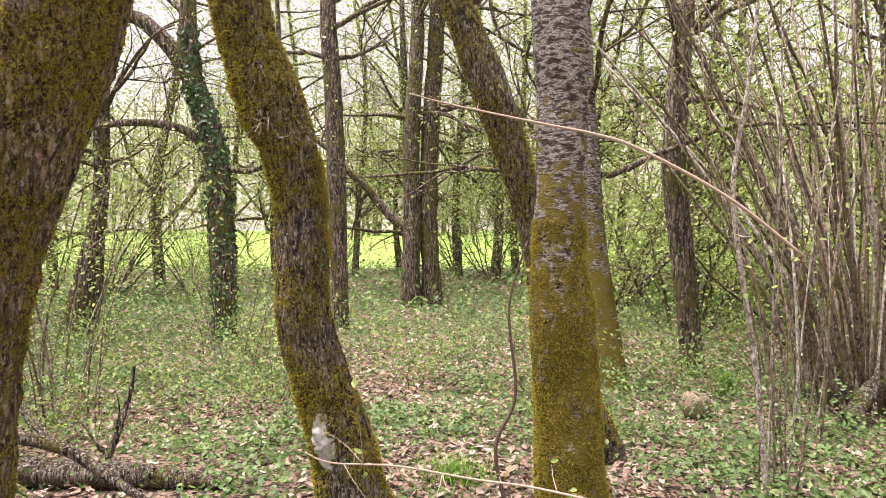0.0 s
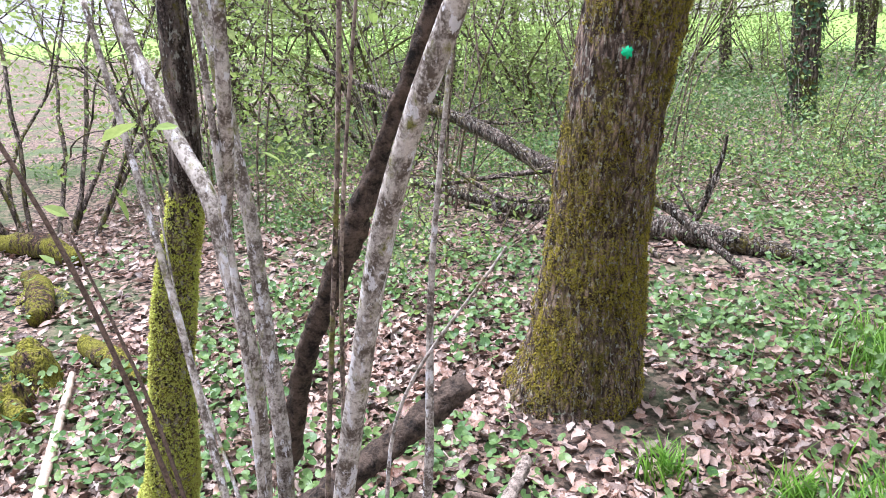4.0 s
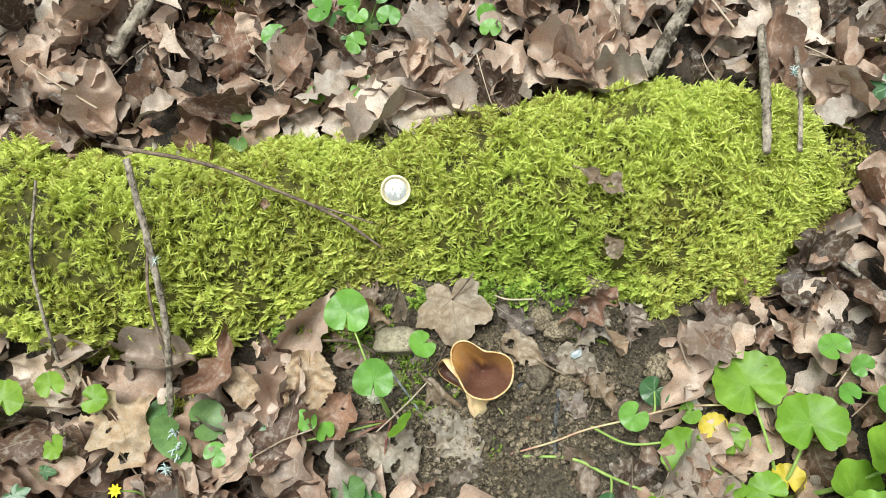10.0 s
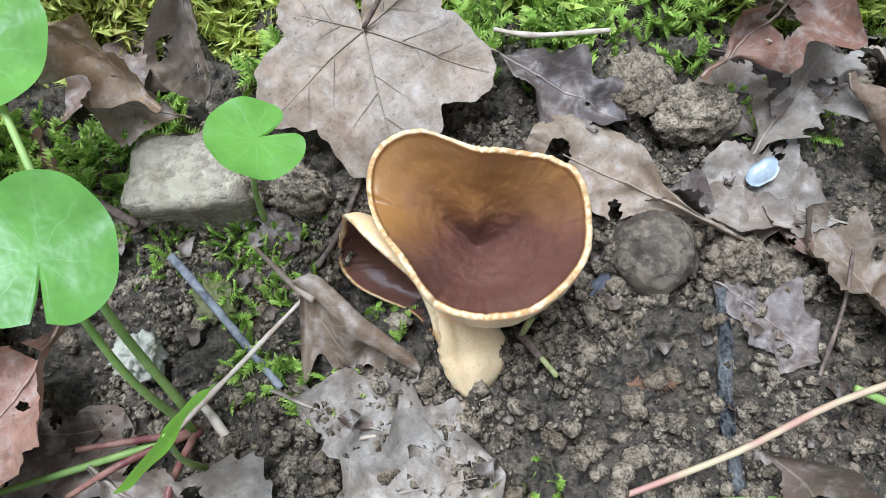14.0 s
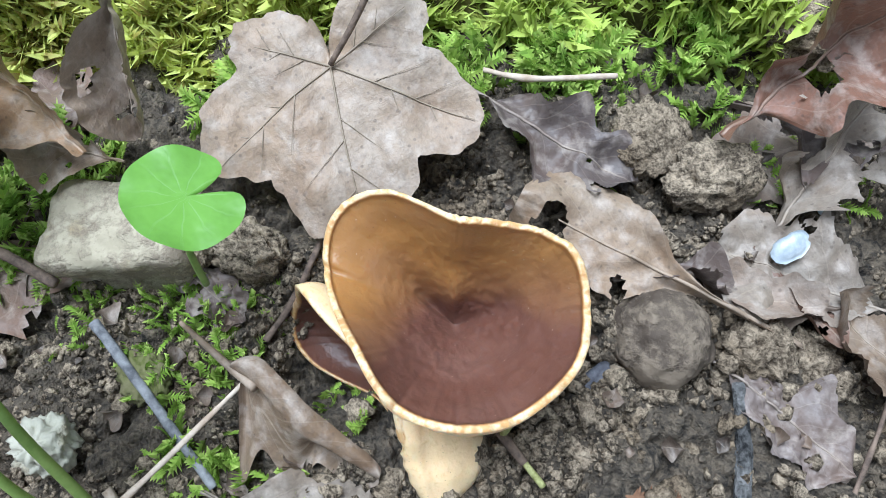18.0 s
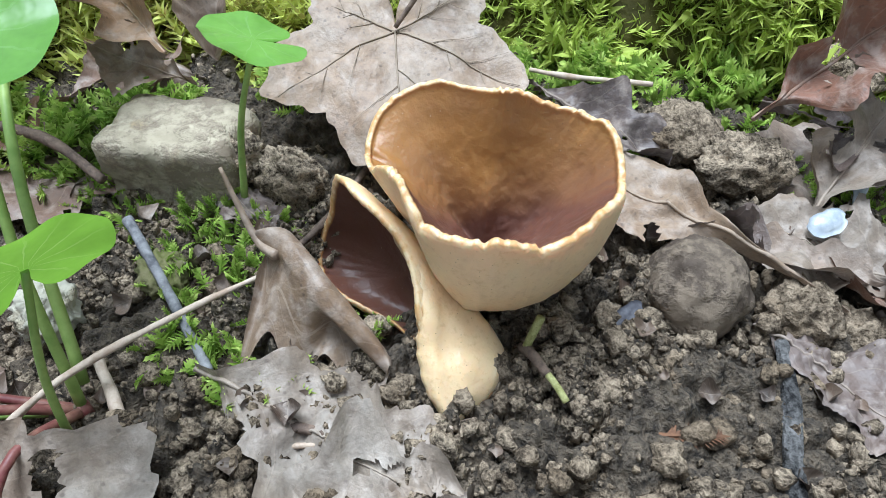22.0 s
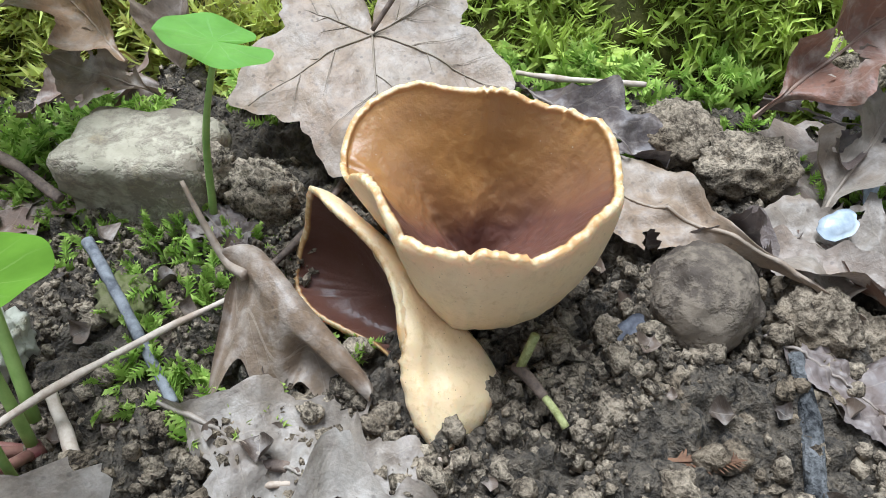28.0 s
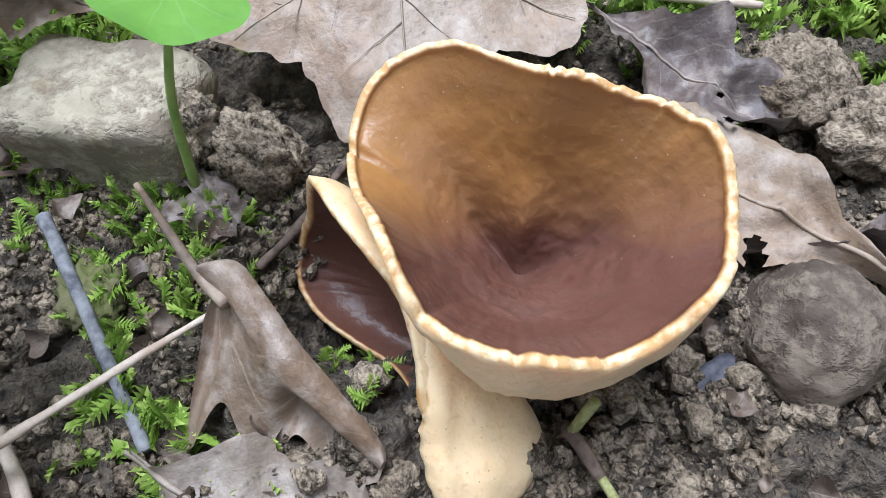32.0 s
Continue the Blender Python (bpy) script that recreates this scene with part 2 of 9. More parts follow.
def soil_material():
    m = Mat("soil", 0.9)
    pos = m.node("ShaderNodeSeparateXYZ", 1, Vector=m.coord)
    fine = m.noise(420, 5, 0.65)
    mid = m.noise(45, 5, 0.6)
    big = m.noise(1.3, 4, 0.6)
    near = m.mix(m.ramp(fine, [(0.35, 0.0), (0.7, 1.0)]), (0.012, 0.009, 0.007), (0.30, 0.235, 0.163))
    near = m.mix(m.math("MULTIPLY", m.ramp(mid, [(0.4, 0.0), (0.62, 1.0)]), 0.6), near, (0.105, 0.084, 0.062))
    litter = m.mix(m.ramp(m.voro(48, "F1", 1), [(0.3, 0.0), (0.7, 1.0)]), (0.02, 0.014, 0.010), (0.30, 0.21, 0.155))
    litter = m.mix(m.ramp(big, [(0.48, 0.0), (0.6, 0.8)]), litter, (0.06, 0.11, 0.03))
    x, y = m.node("ShaderNodeSeparateXYZ", 0, Vector=m.coord), pos
    far = m.node("ShaderNodeMapRange", Value=m.node("ShaderNodeVectorMath", 1, "LENGTH", i0=m.coord), i1=1.3, i2=3.5)
    humus = m.mix(m.ramp(fine, [(0.4, 0.0), (0.7, 1.0)]), (0.012, 0.009, 0.007), (0.085, 0.06, 0.042))
    bits = m.node("ShaderNodeSeparateXYZ", 0, Vector=m.voro(75, "F1", 1))
    humus = m.mix(m.ramp(bits, [(0.45, 0.0), (0.8, 0.85)]), humus, (0.17, 0.115, 0.082))
    off = m.node("ShaderNodeVectorMath", 1, "DISTANCE", i0=m.coord, i1=(CUP_X, CUP_Y, 0.0))
    shut = m.node("ShaderNodeMapRange", Value=m.math("ADD", off, m.math("MULTIPLY", m.math("SUBTRACT", mid, 0.5), 0.08)), i1=0.12, i2=0.20)
    col = m.mix(far, m.mix(shut, near, humus), litter)
    grass = m.mix(m.noise(3.0, 6, 0.7), (0.16, 0.33, 0.05), (0.26, 0.41, 0.075))
    meadow = m.node("ShaderNodeMapRange", Value=m.math("ADD", y, m.math("MULTIPLY", m.noise(0.5, 3), 3.0)), i1=22.5, i2=25.5)
    col = m.mix(meadow, col, grass)
    grit = m.noise(1500, 3, 0.6)
    m.bump(m.math("ADD", m.math("ADD", fine, m.math("MULTIPLY", grit, 0.4)), m.math("MULTIPLY", mid, 3.0)), 1.0, 0.004)
    return m.done(col, 0.9)


def bark_material(name, dark, light, moss, amount, stretch=(1, 1, 0.25), scale=40.0, bump=0.012, moss2=None, split=1.0):
    """Bark of long plates between dark furrows, with moss in patches; amount: the moss's share."""
    m = Mat(name, 0.88)
    ridge = m.noise(scale, 6, 0.68, stretch=stretch)
    fine = m.noise(scale * 6, 4, 0.6)
    cracks = m.ramp(m.voro(scale * 1.1, "DISTANCE_TO_EDGE", 0, (stretch[0], stretch[1], stretch[2] * 0.7)), [(0.0, 0.0), (0.22, 1.0)])
    base = m.mix(m.ramp(ridge, [(0.43, 0.0), (0.57, 1.0)]), dark, light)
    base = m.mix(m.ramp(fine, [(0.50, 0.0), (0.68, 0.6)]), base, tuple(min(0.7, c * 1.35) for c in light))
    base = m.mix(m.ramp(m.noise(scale * 4, 3, 0.7), [(0.34, 0.85), (0.47, 0.0)]), base, dark)
    base = m.mix(m.math("MAXIMUM", cracks, 1.0 - split), m.mix(0.85, base, tuple(c * 0.4 for c in dark)), base)
    base = m.mix(m.math("MULTIPLY", m.ramp(m.noise(scale * 1.6, 5, 0.7, stretch=(1, 1, 0.5)), [(0.565, 0.0), (0.60, 1.0)]), 0.8), base, tuple(min(0.68, c * 1.8) for c in light))
    patch = m.math("ADD", m.math("MULTIPLY", m.noise(scale * 0.12, 4, 0.6, stretch=(1, 1, 0.7)), 0.5), m.math("MULTIPLY", m.noise(scale * 1.1, 6, 0.75, stretch=(1, 1, 0.7)), 0.5))
    cover = m.ramp(m.math("ADD", patch, m.math("MULTIPLY", m.math("SUBTRACT", ridge, 0.5), 0.35)), [(0.62 - amount * 0.35, 0.0), (0.70 - amount * 0.35, 1.0)])
    green = m.mix(m.ramp(m.noise(scale * 3.5, 4, 0.7), [(0.4, 0.0), (0.6, 1.0)]), moss, moss2 or tuple(c * 0.35 for c in moss))
    col = m.mix(cover, base, green)
    m.bump(m.math("ADD", m.math("MULTIPLY", cracks, 0.6 * split), m.math("ADD", ridge, m.math("MULTIPLY", fine, 0.5))), 1.0, bump)
    return m.done(col, 0.9, 0.25)


def lichen_bark_material():
    m = Mat("lichen bark", 0.85)
    rings = m.noise(26, 6, 0.65, stretch=(1, 1, 3.2))
    fine = m.noise(160, 4, 0.6)
    base = m.ramp(rings, [(0.40, (0.028, 0.021, 0.018)), (0.48, (0.12, 0.10, 0.09)), (0.55, (0.50, 0.49, 0.47)), (0.60, (0.36, 0.35, 0.33)), (0.66, (0.07, 0.055, 0.046))])
    base = m.mix(m.ramp(fine, [(0.42, 0.0), (0.62, 0.75)]), base, (0.075, 0.058, 0.048))
    h = m.node("ShaderNodeSeparateXYZ", 2, Vector=m.coord)
    low = m.node("ShaderNodeMapRange", Value=h, i1=2.1, i2=0.9)
    cover = m.ramp(m.math("ADD", m.noise(11, 8, 0.75), m.math("MULTIPLY", low, 0.20)), [(0.60, 0.0), (0.66, 1.0)])
    green = m.mix(m.noise(90, 4, 0.7), (0.22, 0.18, 0.03), (0.08, 0.065, 0.014))
    m.bump(m.math("ADD", rings, m.math("MULTIPLY", fine, 0.5)), 0.9, 0.012)
    return m.done(m.mix(cover, base, green), 0.9, 0.25)


def dead_leaf_material(name, stops, thin=0.12):
    """Dry leaves: a colour for each leaf, blotches, a pale midrib and side veins."""
    m = Mat(name, 0.62)
    rnd = m.random()
    u, v = m.uv()
    base = m.ramp(rnd, stops)
    blot = m.noise(95, 6, 0.7)
    fine = m.noise(700, 4, 0.65)
    base = m.mix(m.ramp(m.noise(28, 5, 0.6), [(0.50, 0.0), (0.66, 0.5)]), base, m.mix(0.45, base, (0.16, 0.09, 0.055)))
    base = m.mix(m.ramp(blot, [(0.48, 0.0), (0.68, 0.6)]), base, m.mix(0.5, base, (0.12, 0.07, 0.045)))
    warm = m.ramp(m.noise(42, 5, 0.65), [(0.40, 0.0), (0.66, 0.5)])
    base = m.mix(warm, base, m.mix(1.0, base, (1.0, 0.78, 0.56), "MULTIPLY"))
    stain = m.ramp(m.noise(62, 6, 0.7), [(0.56, 0.0), (0.64, 0.45)])
    base = m.mix(stain, base, m.mix(1.0, base, (0.50, 0.42, 0.36), "MULTIPLY"))
    base = m.mix(m.math("MULTIPLY", m.ramp(m.voro(420), [(0.10, 1.0), (0.2, 0.0)]), 0.5), base, (0.07, 0.05, 0.04))
    base = m.mix(m.math("MULTIPLY", m.ramp(m.noise(230, 4), [(0.50, 0.0), (0.68, 1.0)]), 0.45), base, (0.50, 0.43, 0.37))
    base = m.mix(m.math("MULTIPLY", m.ramp(fine, [(0.45, 0.0), (0.75, 1.0)]), 0.45), base, (0.13, 0.10, 0.08))
    net = m.ramp(m.voro(520, "DISTANCE_TO_EDGE"), [(0.0, 0.14), (0.09, 0.0)])
    base = m.mix(net, base, m.mix(0.6, base, (0.08, 0.055, 0.04)))
    av = m.math("ABSOLUTE", v, 0)
    rib = m.math("LESS_THAN", av, 0.035)
    bent = m.math("MULTIPLY", m.math("SUBTRACT", m.noise(60, 3), 0.5), 0.5)
    side = m.math("FRACT", m.math("ADD", bent, m.math("SUBTRACT", m.math("MULTIPLY", u, 7.0), m.math("MULTIPLY", av, 2.0))))
    side = m.math("LESS_THAN", side, 0.06)
    veins = m.math("MAXIMUM", rib, m.math("MULTIPLY", side, 0.5))
    col = m.mix(m.math("MULTIPLY", veins, 0.5), base, m.mix(0.5, base, (0.50, 0.41, 0.32)))
    m.bump(m.math("ADD", m.math("MULTIPLY", veins, 0.8), m.math("ADD", m.math("MULTIPLY", blot, 1.0), m.math("MULTIPLY", fine, 0.35))), 0.6, 0.0011)
    return m.done(col, 0.52, 0.45, thin)


def green_leaf_material(name, a, b, vein, spread=9.0, rough=0.45, thin=0.3, veins=0.3):
    m = Mat(name, rough)
    u, v = m.uv()
    base = m.mix(m.random(), a, b)
    base = m.mix(m.ramp(m.noise(70, 5, 0.65), [(0.35, 0.0), (0.7, 0.65)]), base, tuple(c * 0.55 for c in a))
    ang = m.math("FRACT", m.math("ADD", m.math("MULTIPLY", v, spread), m.math("MULTIPLY", m.math("SUBTRACT", m.noise(130, 3), 0.5), 0.9)))
    line = m.math("LESS_THAN", m.math("ABSOLUTE", m.math("SUBTRACT", ang, 0.5), 0), 0.045)
    line = m.math("MULTIPLY", line, m.node("ShaderNodeMapRange", Value=u, i1=1.0, i2=0.3))
    m.bump(m.math("ADD", m.math("MULTIPLY", line, -0.7), m.math("MULTIPLY", m.noise(110, 3), 1.6)), 0.34, 0.0012)
    return m.done(m.mix(m.math("MULTIPLY", line, veins), base, vein), rough, 0.5, thin)


def moss_material(name, stops, thin=0.35, tip=(0.72, 0.78, 0.26), fresh=None):
    m = Mat(name, 0.75)
    rnd = m.random()
    patch = m.math("ADD", m.math("ADD", m.math("MULTIPLY", m.noise(9, 4, 0.6), 0.75), m.math("MULTIPLY", m.noise(45, 4, 0.65), 0.5)), -0.12)
    f = m.math("ADD", m.math("MULTIPLY", rnd, 0.55), m.math("MULTIPLY", m.math("SUBTRACT", patch, 0.28), 1.0))
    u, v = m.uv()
    # Each shoot runs from very dark brown at its base to palest at its tip.
    off_base = m.ramp(u, [(0.05, 0.0), (0.45, 1.0)])
    col = m.mix(off_base, (0.030, 0.024, 0.007), m.ramp(f, stops))
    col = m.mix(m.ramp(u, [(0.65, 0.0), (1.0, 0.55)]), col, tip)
    if fresh:
        off = m.node("ShaderNodeVectorMath", 1, "DISTANCE", i0=m.coord, i1=(CUP_X - 0.02, CUP_Y + 0.06, 0.01))
        near = m.node("ShaderNodeMapRange", Value=m.math("ADD", off, m.math("MULTIPLY", m.math("SUBTRACT", patch, 0.5), 0.08)), i1=0.098, i2=0.062)
        col = m.mix(m.math("MULTIPLY", near, m.ramp(u, [(0.05, 0.15), (0.5, 0.65)])), col, m.mix(rnd, tuple(c * 0.5 for c in fresh), fresh))
    return m.done(col, 0.75, 0.2, thin)


def plain_material(name, a, b, scale=60.0, rough=0.7, bump=0.3, dist=0.002, stretch=None, spec=0.3, thin=None):
    m = Mat(name, rough)
    n = m.noise(scale, 5, 0.65, stretch=stretch)
    f = m.noise(scale * 5, 4, 0.6, stretch=stretch)
    col = m.mix(m.ramp(m.math("ADD", n, m.math("MULTIPLY", m.math("SUBTRACT", f, 0.5), 0.5)), [(0.35, 0.0), (0.65, 1.0)]), a, b)
    m.bump(m.math("ADD", n, m.math("MULTIPLY", f, 0.4)), bump, dist)
    return m.done(col, rough, spec, thin)


SOIL = soil_material()
OAK_BARK = bark_material("oak bark", (0.060, 0.036, 0.024), (0.58, 0.42, 0.32), (0.25, 0.215, 0.045), 0.26, stretch=(1, 1, 0.28), scale=48, bump=0.045, split=0.8)
S_BARK = bark_material("bent oak bark", (0.034, 0.024, 0.017), (0.48, 0.39, 0.32), (0.24, 0.21, 0.045), 0.26, stretch=(1, 1, 0.32), scale=48, bump=0.045, split=0.7)
FAR_BARK = bark_material("far bark", (0.045, 0.036, 0.029), (0.27, 0.22, 0.185), (0.17, 0.165, 0.04), 0.34, scale=24)
LICHEN_BARK = lichen_bark_material()
HAZEL_BARK = bark_material("hazel bark", (0.10, 0.08, 0.06), (0.50, 0.46, 0.40), (0.20, 0.20, 0.05), 0.22, stretch=(1, 1, 0.8), scale=34, bump=0.003, split=0.0)
ROT_WOOD = plain_material("rotting dark wood", (0.010, 0.008, 0.006), (0.13, 0.095, 0.07), 34, 0.85, 1.0, 0.010, (1, 1, 1))
GREY_STICK = plain_material("grey stick bark", (0.055, 0.042, 0.032), (0.40, 0.335, 0.275), 55, 0.88, 1.0, 0.006)
BROWN_TWIG = plain_material("brown twig bark", (0.07, 0.05, 0.04), (0.22, 0.16, 0.12), 150, 0.8, 0.6, 0.001)
PINK_STEM = plain_material("pinkish runner", (0.42, 0.22, 0.17), (0.50, 0.46, 0.26), 30, 0.5, 0.2, 0.001)
STRAW = dead_leaf_material("dry straw", [(0.0, (0.09, 0.06, 0.045)), (0.5, (0.34, 0.25, 0.18)), (1.0, (0.62, 0.52, 0.42))])
PALE_TWIG = plain_material("pale dry stalk", (0.36, 0.27, 0.20), (0.55, 0.46, 0.37), 160, 0.7, 0.4, 0.001)
BARE_WOOD = plain_material("bare pale wood", (0.26, 0.18, 0.10), (0.52, 0.41, 0.28), 60, 0.8, 1.0, 0.006, (1, 1, 0.3))
DEAD_LEAF = dead_leaf_material("dry oak leaves", [(0.0, (0.03, 0.019, 0.015)), (0.13, (0.09, 0.045, 0.030)), (0.24, (0.36, 0.225, 0.165)), (0.38, (0.60, 0.46, 0.385)), (0.50, (0.19, 0.090, 0.056)), (0.62, (0.48, 0.345, 0.28)), (0.76, (0.76, 0.64, 0.57)), (0.87, (0.15, 0.095, 0.072)), (1.0, (0.54, 0.48, 0.44))])
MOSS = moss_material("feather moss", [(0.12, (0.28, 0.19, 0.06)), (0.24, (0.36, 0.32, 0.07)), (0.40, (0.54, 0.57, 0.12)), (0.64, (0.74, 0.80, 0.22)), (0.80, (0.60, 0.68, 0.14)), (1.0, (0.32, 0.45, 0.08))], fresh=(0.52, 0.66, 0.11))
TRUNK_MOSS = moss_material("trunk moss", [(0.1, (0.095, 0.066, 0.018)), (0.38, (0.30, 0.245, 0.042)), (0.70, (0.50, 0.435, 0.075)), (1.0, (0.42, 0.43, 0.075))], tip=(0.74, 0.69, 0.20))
HERB = green_leaf_material("herb leaves", (0.07, 0.17, 0.045), (0.25, 0.38, 0.12), (0.34, 0.50, 0.18))
SPRING = green_leaf_material("spring leaves", (0.24, 0.37, 0.08), (0.44, 0.55, 0.17), (0.4, 0.55, 0.2), thin=0.4)
GRASS = green_leaf_material("grass blades", (0.12, 0.30, 0.03), (0.24, 0.46, 0.05), (0.3, 0.5, 0.1), spread=3)
IVY = green_leaf_material("ivy leaves", (0.03, 0.09, 0.03), (0.07, 0.16, 0.05), (0.22, 0.32, 0.16), spread=5, rough=0.35, thin=0.1, veins=0.8)


# ---- ground ----


def lift(x, y):
    """The ground's height."""
    x, y = np.asarray(x, float), np.asarray(y, float)
    r = np.hypot(x - CUP_X, y - CUP_Y)
    z = -0.015 + 0.028 * np.exp(-r ** 2 / 0.045)
    z = z + 0.022 * (fbm2(x, y, 3.1, 3, 5) - 0.5) * np.clip((r - 0.12) / 0.3, 0, 1)
    z = z + 0.16 * (fbm2(x, y, 0.35, 3, 2) - 0.5) * np.clip((r - 1.6) / 5, 0, 1)
    z = z - 0.012 * np.exp(-((x + 0.338) ** 2 + (y + 0.3690) ** 2) / 0.00016)
    return z


def lift1(x, y):
    return float(lift(np.array([x]), np.array([y]))[0])


def domes(x, y, cell, seed):
    """Rounded clods: one dome of random height and reach in each cell of a jittered grid."""
    i, j = np.floor(x / cell), np.floor(y / cell)
    best = np.zeros_like(x)
    for di in (-1, 0, 1):
        for dj in (-1, 0, 1):
            a, b = i + di, j + dj
            h = np.sin(a * 127.1 + b * 311.7 + seed) * 43758.5453
            k = np.sin(a * 269.5 + b * 183.3 + seed) * 24634.6345
            h, k = h - np.floor(h), k - np.floor(k)
            d = np.hypot(x - (a + 0.2 + 0.6 * h) * cell, y - (b + 0.2 + 0.6 * k) * cell) / (cell * (0.45 + 0.35 * h))
            best = np.maximum(best, (0.35 + 0.65 * k) * np.sqrt(np.clip(1 - d * d, 0, 1)))
    return best


def crumble(x, y):
    """Relief of the crumbly earth round the fungus."""
    warp = 0.006 * (fbm2(x, y, 260, 3, 13) - 0.5)
    return 0.0058 * domes(x + warp, y - warp, 0.0115, 1.0) + 0.0042 * domes(x - warp, y + warp, 0.0054, 2.0) + 0.0024 * domes(x + warp, y + warp, 0.0027, 3.0) + 0.011 * (fbm2(x, y, 60, 4, 11) - 0.5) + 0.0025 * (fbm2(x, y, 420, 3, 12) - 0.5) - 0.0052


def build_ground():
    inner = 0.006 * 1.009 ** np.arange(0, 360)
    rings = np.concatenate([[0.0], inner, inner[-1] * 1.035 ** np.arange(1, 225)])
    n = 760
    th = np.linspace(0, 2 * np.pi, n, endpoint=False)
    x = CUP_X + rings[:, None] * np.cos(th)
    y = CUP_Y + rings[:, None] * np.sin(th)
    z = lift(x, y)
    near = np.clip((0.55 - rings) / 0.3, 0, 1)[:, None]
    sel = rings < 0.6
    crumbs = np.zeros_like(z)
    xs, ys = x[sel], y[sel]
    crumbs[sel] = crumble(xs, ys)
    z = z + crumbs * near
    far = np.clip((rings - 0.6) / 0.4, 0, 1)[:, None]
    mid = (rings > 0.5) & (rings < 12)
    rough = np.zeros_like(z)
    rough[mid] = 0.03 * (fbm2(x[mid], y[mid], 5, 3, 3) - 0.5)
    z = z + rough * far
    v = np.stack([x, y, z], -1).reshape(-1, 3)
    return mesh_of("ground", v, grid_quads(len(rings), n, True))


ground = thing("ground", build_ground(), SOIL, "dark crumbly woodland soil under leaf litter, with a meadow beyond", "ground", kind="structure")


# ---- scattering tools ----
def frames_of(direction, spin, size):
    """Rows of 3x3 matrices: local z along direction, turned by spin about it."""
    d = np.asarray(direction, float)
    d = d / np.linalg.norm(d, axis=1)[:, None]
    ref = np.where(np.abs(d[:, 2:3]) > 0.9, np.array([[1.0, 0, 0]]), np.array([[0, 0, 1.0]]))
    a = np.cross(ref, d)
    a /= np.linalg.norm(a, axis=1)[:, None]
    b = np.cross(d, a)
    c, s = np.cos(spin)[:, None], np.sin(spin)[:, None]
    a, b = a * c + b * s, b * c - a * s
    return np.stack([a, b, d], 1) * np.broadcast_to(np.asarray(size, float).reshape(-1, 1, 1) if np.ndim(size) else size, (len(d), 1, 1))


def frond(pairs=6, width=0.32, droop=0.35):
    """A moss shoot one unit long on its local z, bending over towards x, with pointed leaflets in two rows."""
    v, t, w_at = [], [], []

    def stem(s):
        return np.array([droop * s * s, 0, s * (1 - 0.25 * s)])

    for i in range(pairs):
        s = 0.12 + 0.8 * i / pairs
        w = width * (1 - 0.55 * s) * (0.7 + 0.6 * ((i * 37) % 10) / 10)
        base, tip0 = stem(s), stem(min(1.0, s + 0.22))
        for side in (-1, 1):
            k = len(v)
            half = 0.42 / pairs
            v += [base + (0, 0, -half), base + (0, 0, half * 1.3), 0.5 * base + 0.5 * tip0 + np.array([0.03, side * w, 0.05 * side])]
            t.append((k, k + 1, k + 2))
            w_at += [s * 0.8, s, min(1.0, s + 0.25)]
    w_at += [0, 0, 1, 0.7, 0.7, 1]
    k = len(v)
    v += [stem(0) + (0, -0.03, 0), stem(0) + (0, 0.03, 0), stem(1.0)]
    t.append((k, k + 1, k + 2))
    k = len(v)
    v += [stem(0.7) + (0, -0.06, 0), stem(0.7) + (0, 0.06, 0), stem(1.06)]
    t.append((k, k + 1, k + 2))
    return np.array(v), np.array(t), np.c_[w_at, w_at]


# ---- mossy log ----
LOG = spline([(-0.98, -1.62, 0.080, 0.075), (-0.80, -1.12, 0.080, 0.072), (-0.672, -0.82, 0.077, 0.070), (-0.556, -0.59, 0.072, 0.064), (-0.506, -0.42, 0.058, 0.046), (-0.484, -0.345, 0.058, 0.041), (-0.438, -0.22, 0.074, 0.054), (-0.398, -0.09, 0.066, 0.046), (-0.375, -0.02, 0.045, 0.026)], 120)


def skirt(y):
    """How far the moss spreads out from the log's front foot."""
    return np.interp(y, [-0.62, -0.50, -0.45, -0.405, -0.36, -0.30, -0.24, -0.17, -0.09, -0.04], [0.0, 0.036, 0.020, 0.0, 0.010, 0.009, 0.006, 0.028, 0.026, 0.0])


def log_surface(s, th, extra=0.0):
    """Places on the log: s along its axis (0..1), th across it (0: front foot, pi: back foot)."""
    k = np.clip(s, 0, 1) * (len(LOG) - 1)
    i = np.minimum(k.astype(int), len(LOG) - 2)
    f = (k - i)[:, None]
    c = LOG[i] * (1 - f) + LOG[i + 1] * f
    d = LOG[i + 1] - LOG[i]
    d = d[:, :2] / np.linalg.norm(d[:, :2], axis=1)[:, None]
    side = np.c_[d[:, 1], -d[:, 0]]
    bulge = 1 + 0.18 * (fbm(np.c_[s * 30, th * 1.3, np.zeros(len(s))], 3, 4) - 0.5) * 2
    w = c[:, 2] * bulge + extra
    hgt = c[:, 3] * bulge + extra
    w = w + skirt(c[:, 1]) * np.clip(np.cos(th), 0, 1) ** 1.5
    xy = c[:, :2] + side * (w * np.cos(th))[:, None]
    return np.c_[xy, -0.008 + hgt * np.sin(th)], np.c_[side * np.cos(th)[:, None], 0.9 * np.sin(th)], np.c_[d, np.zeros(len(d))]


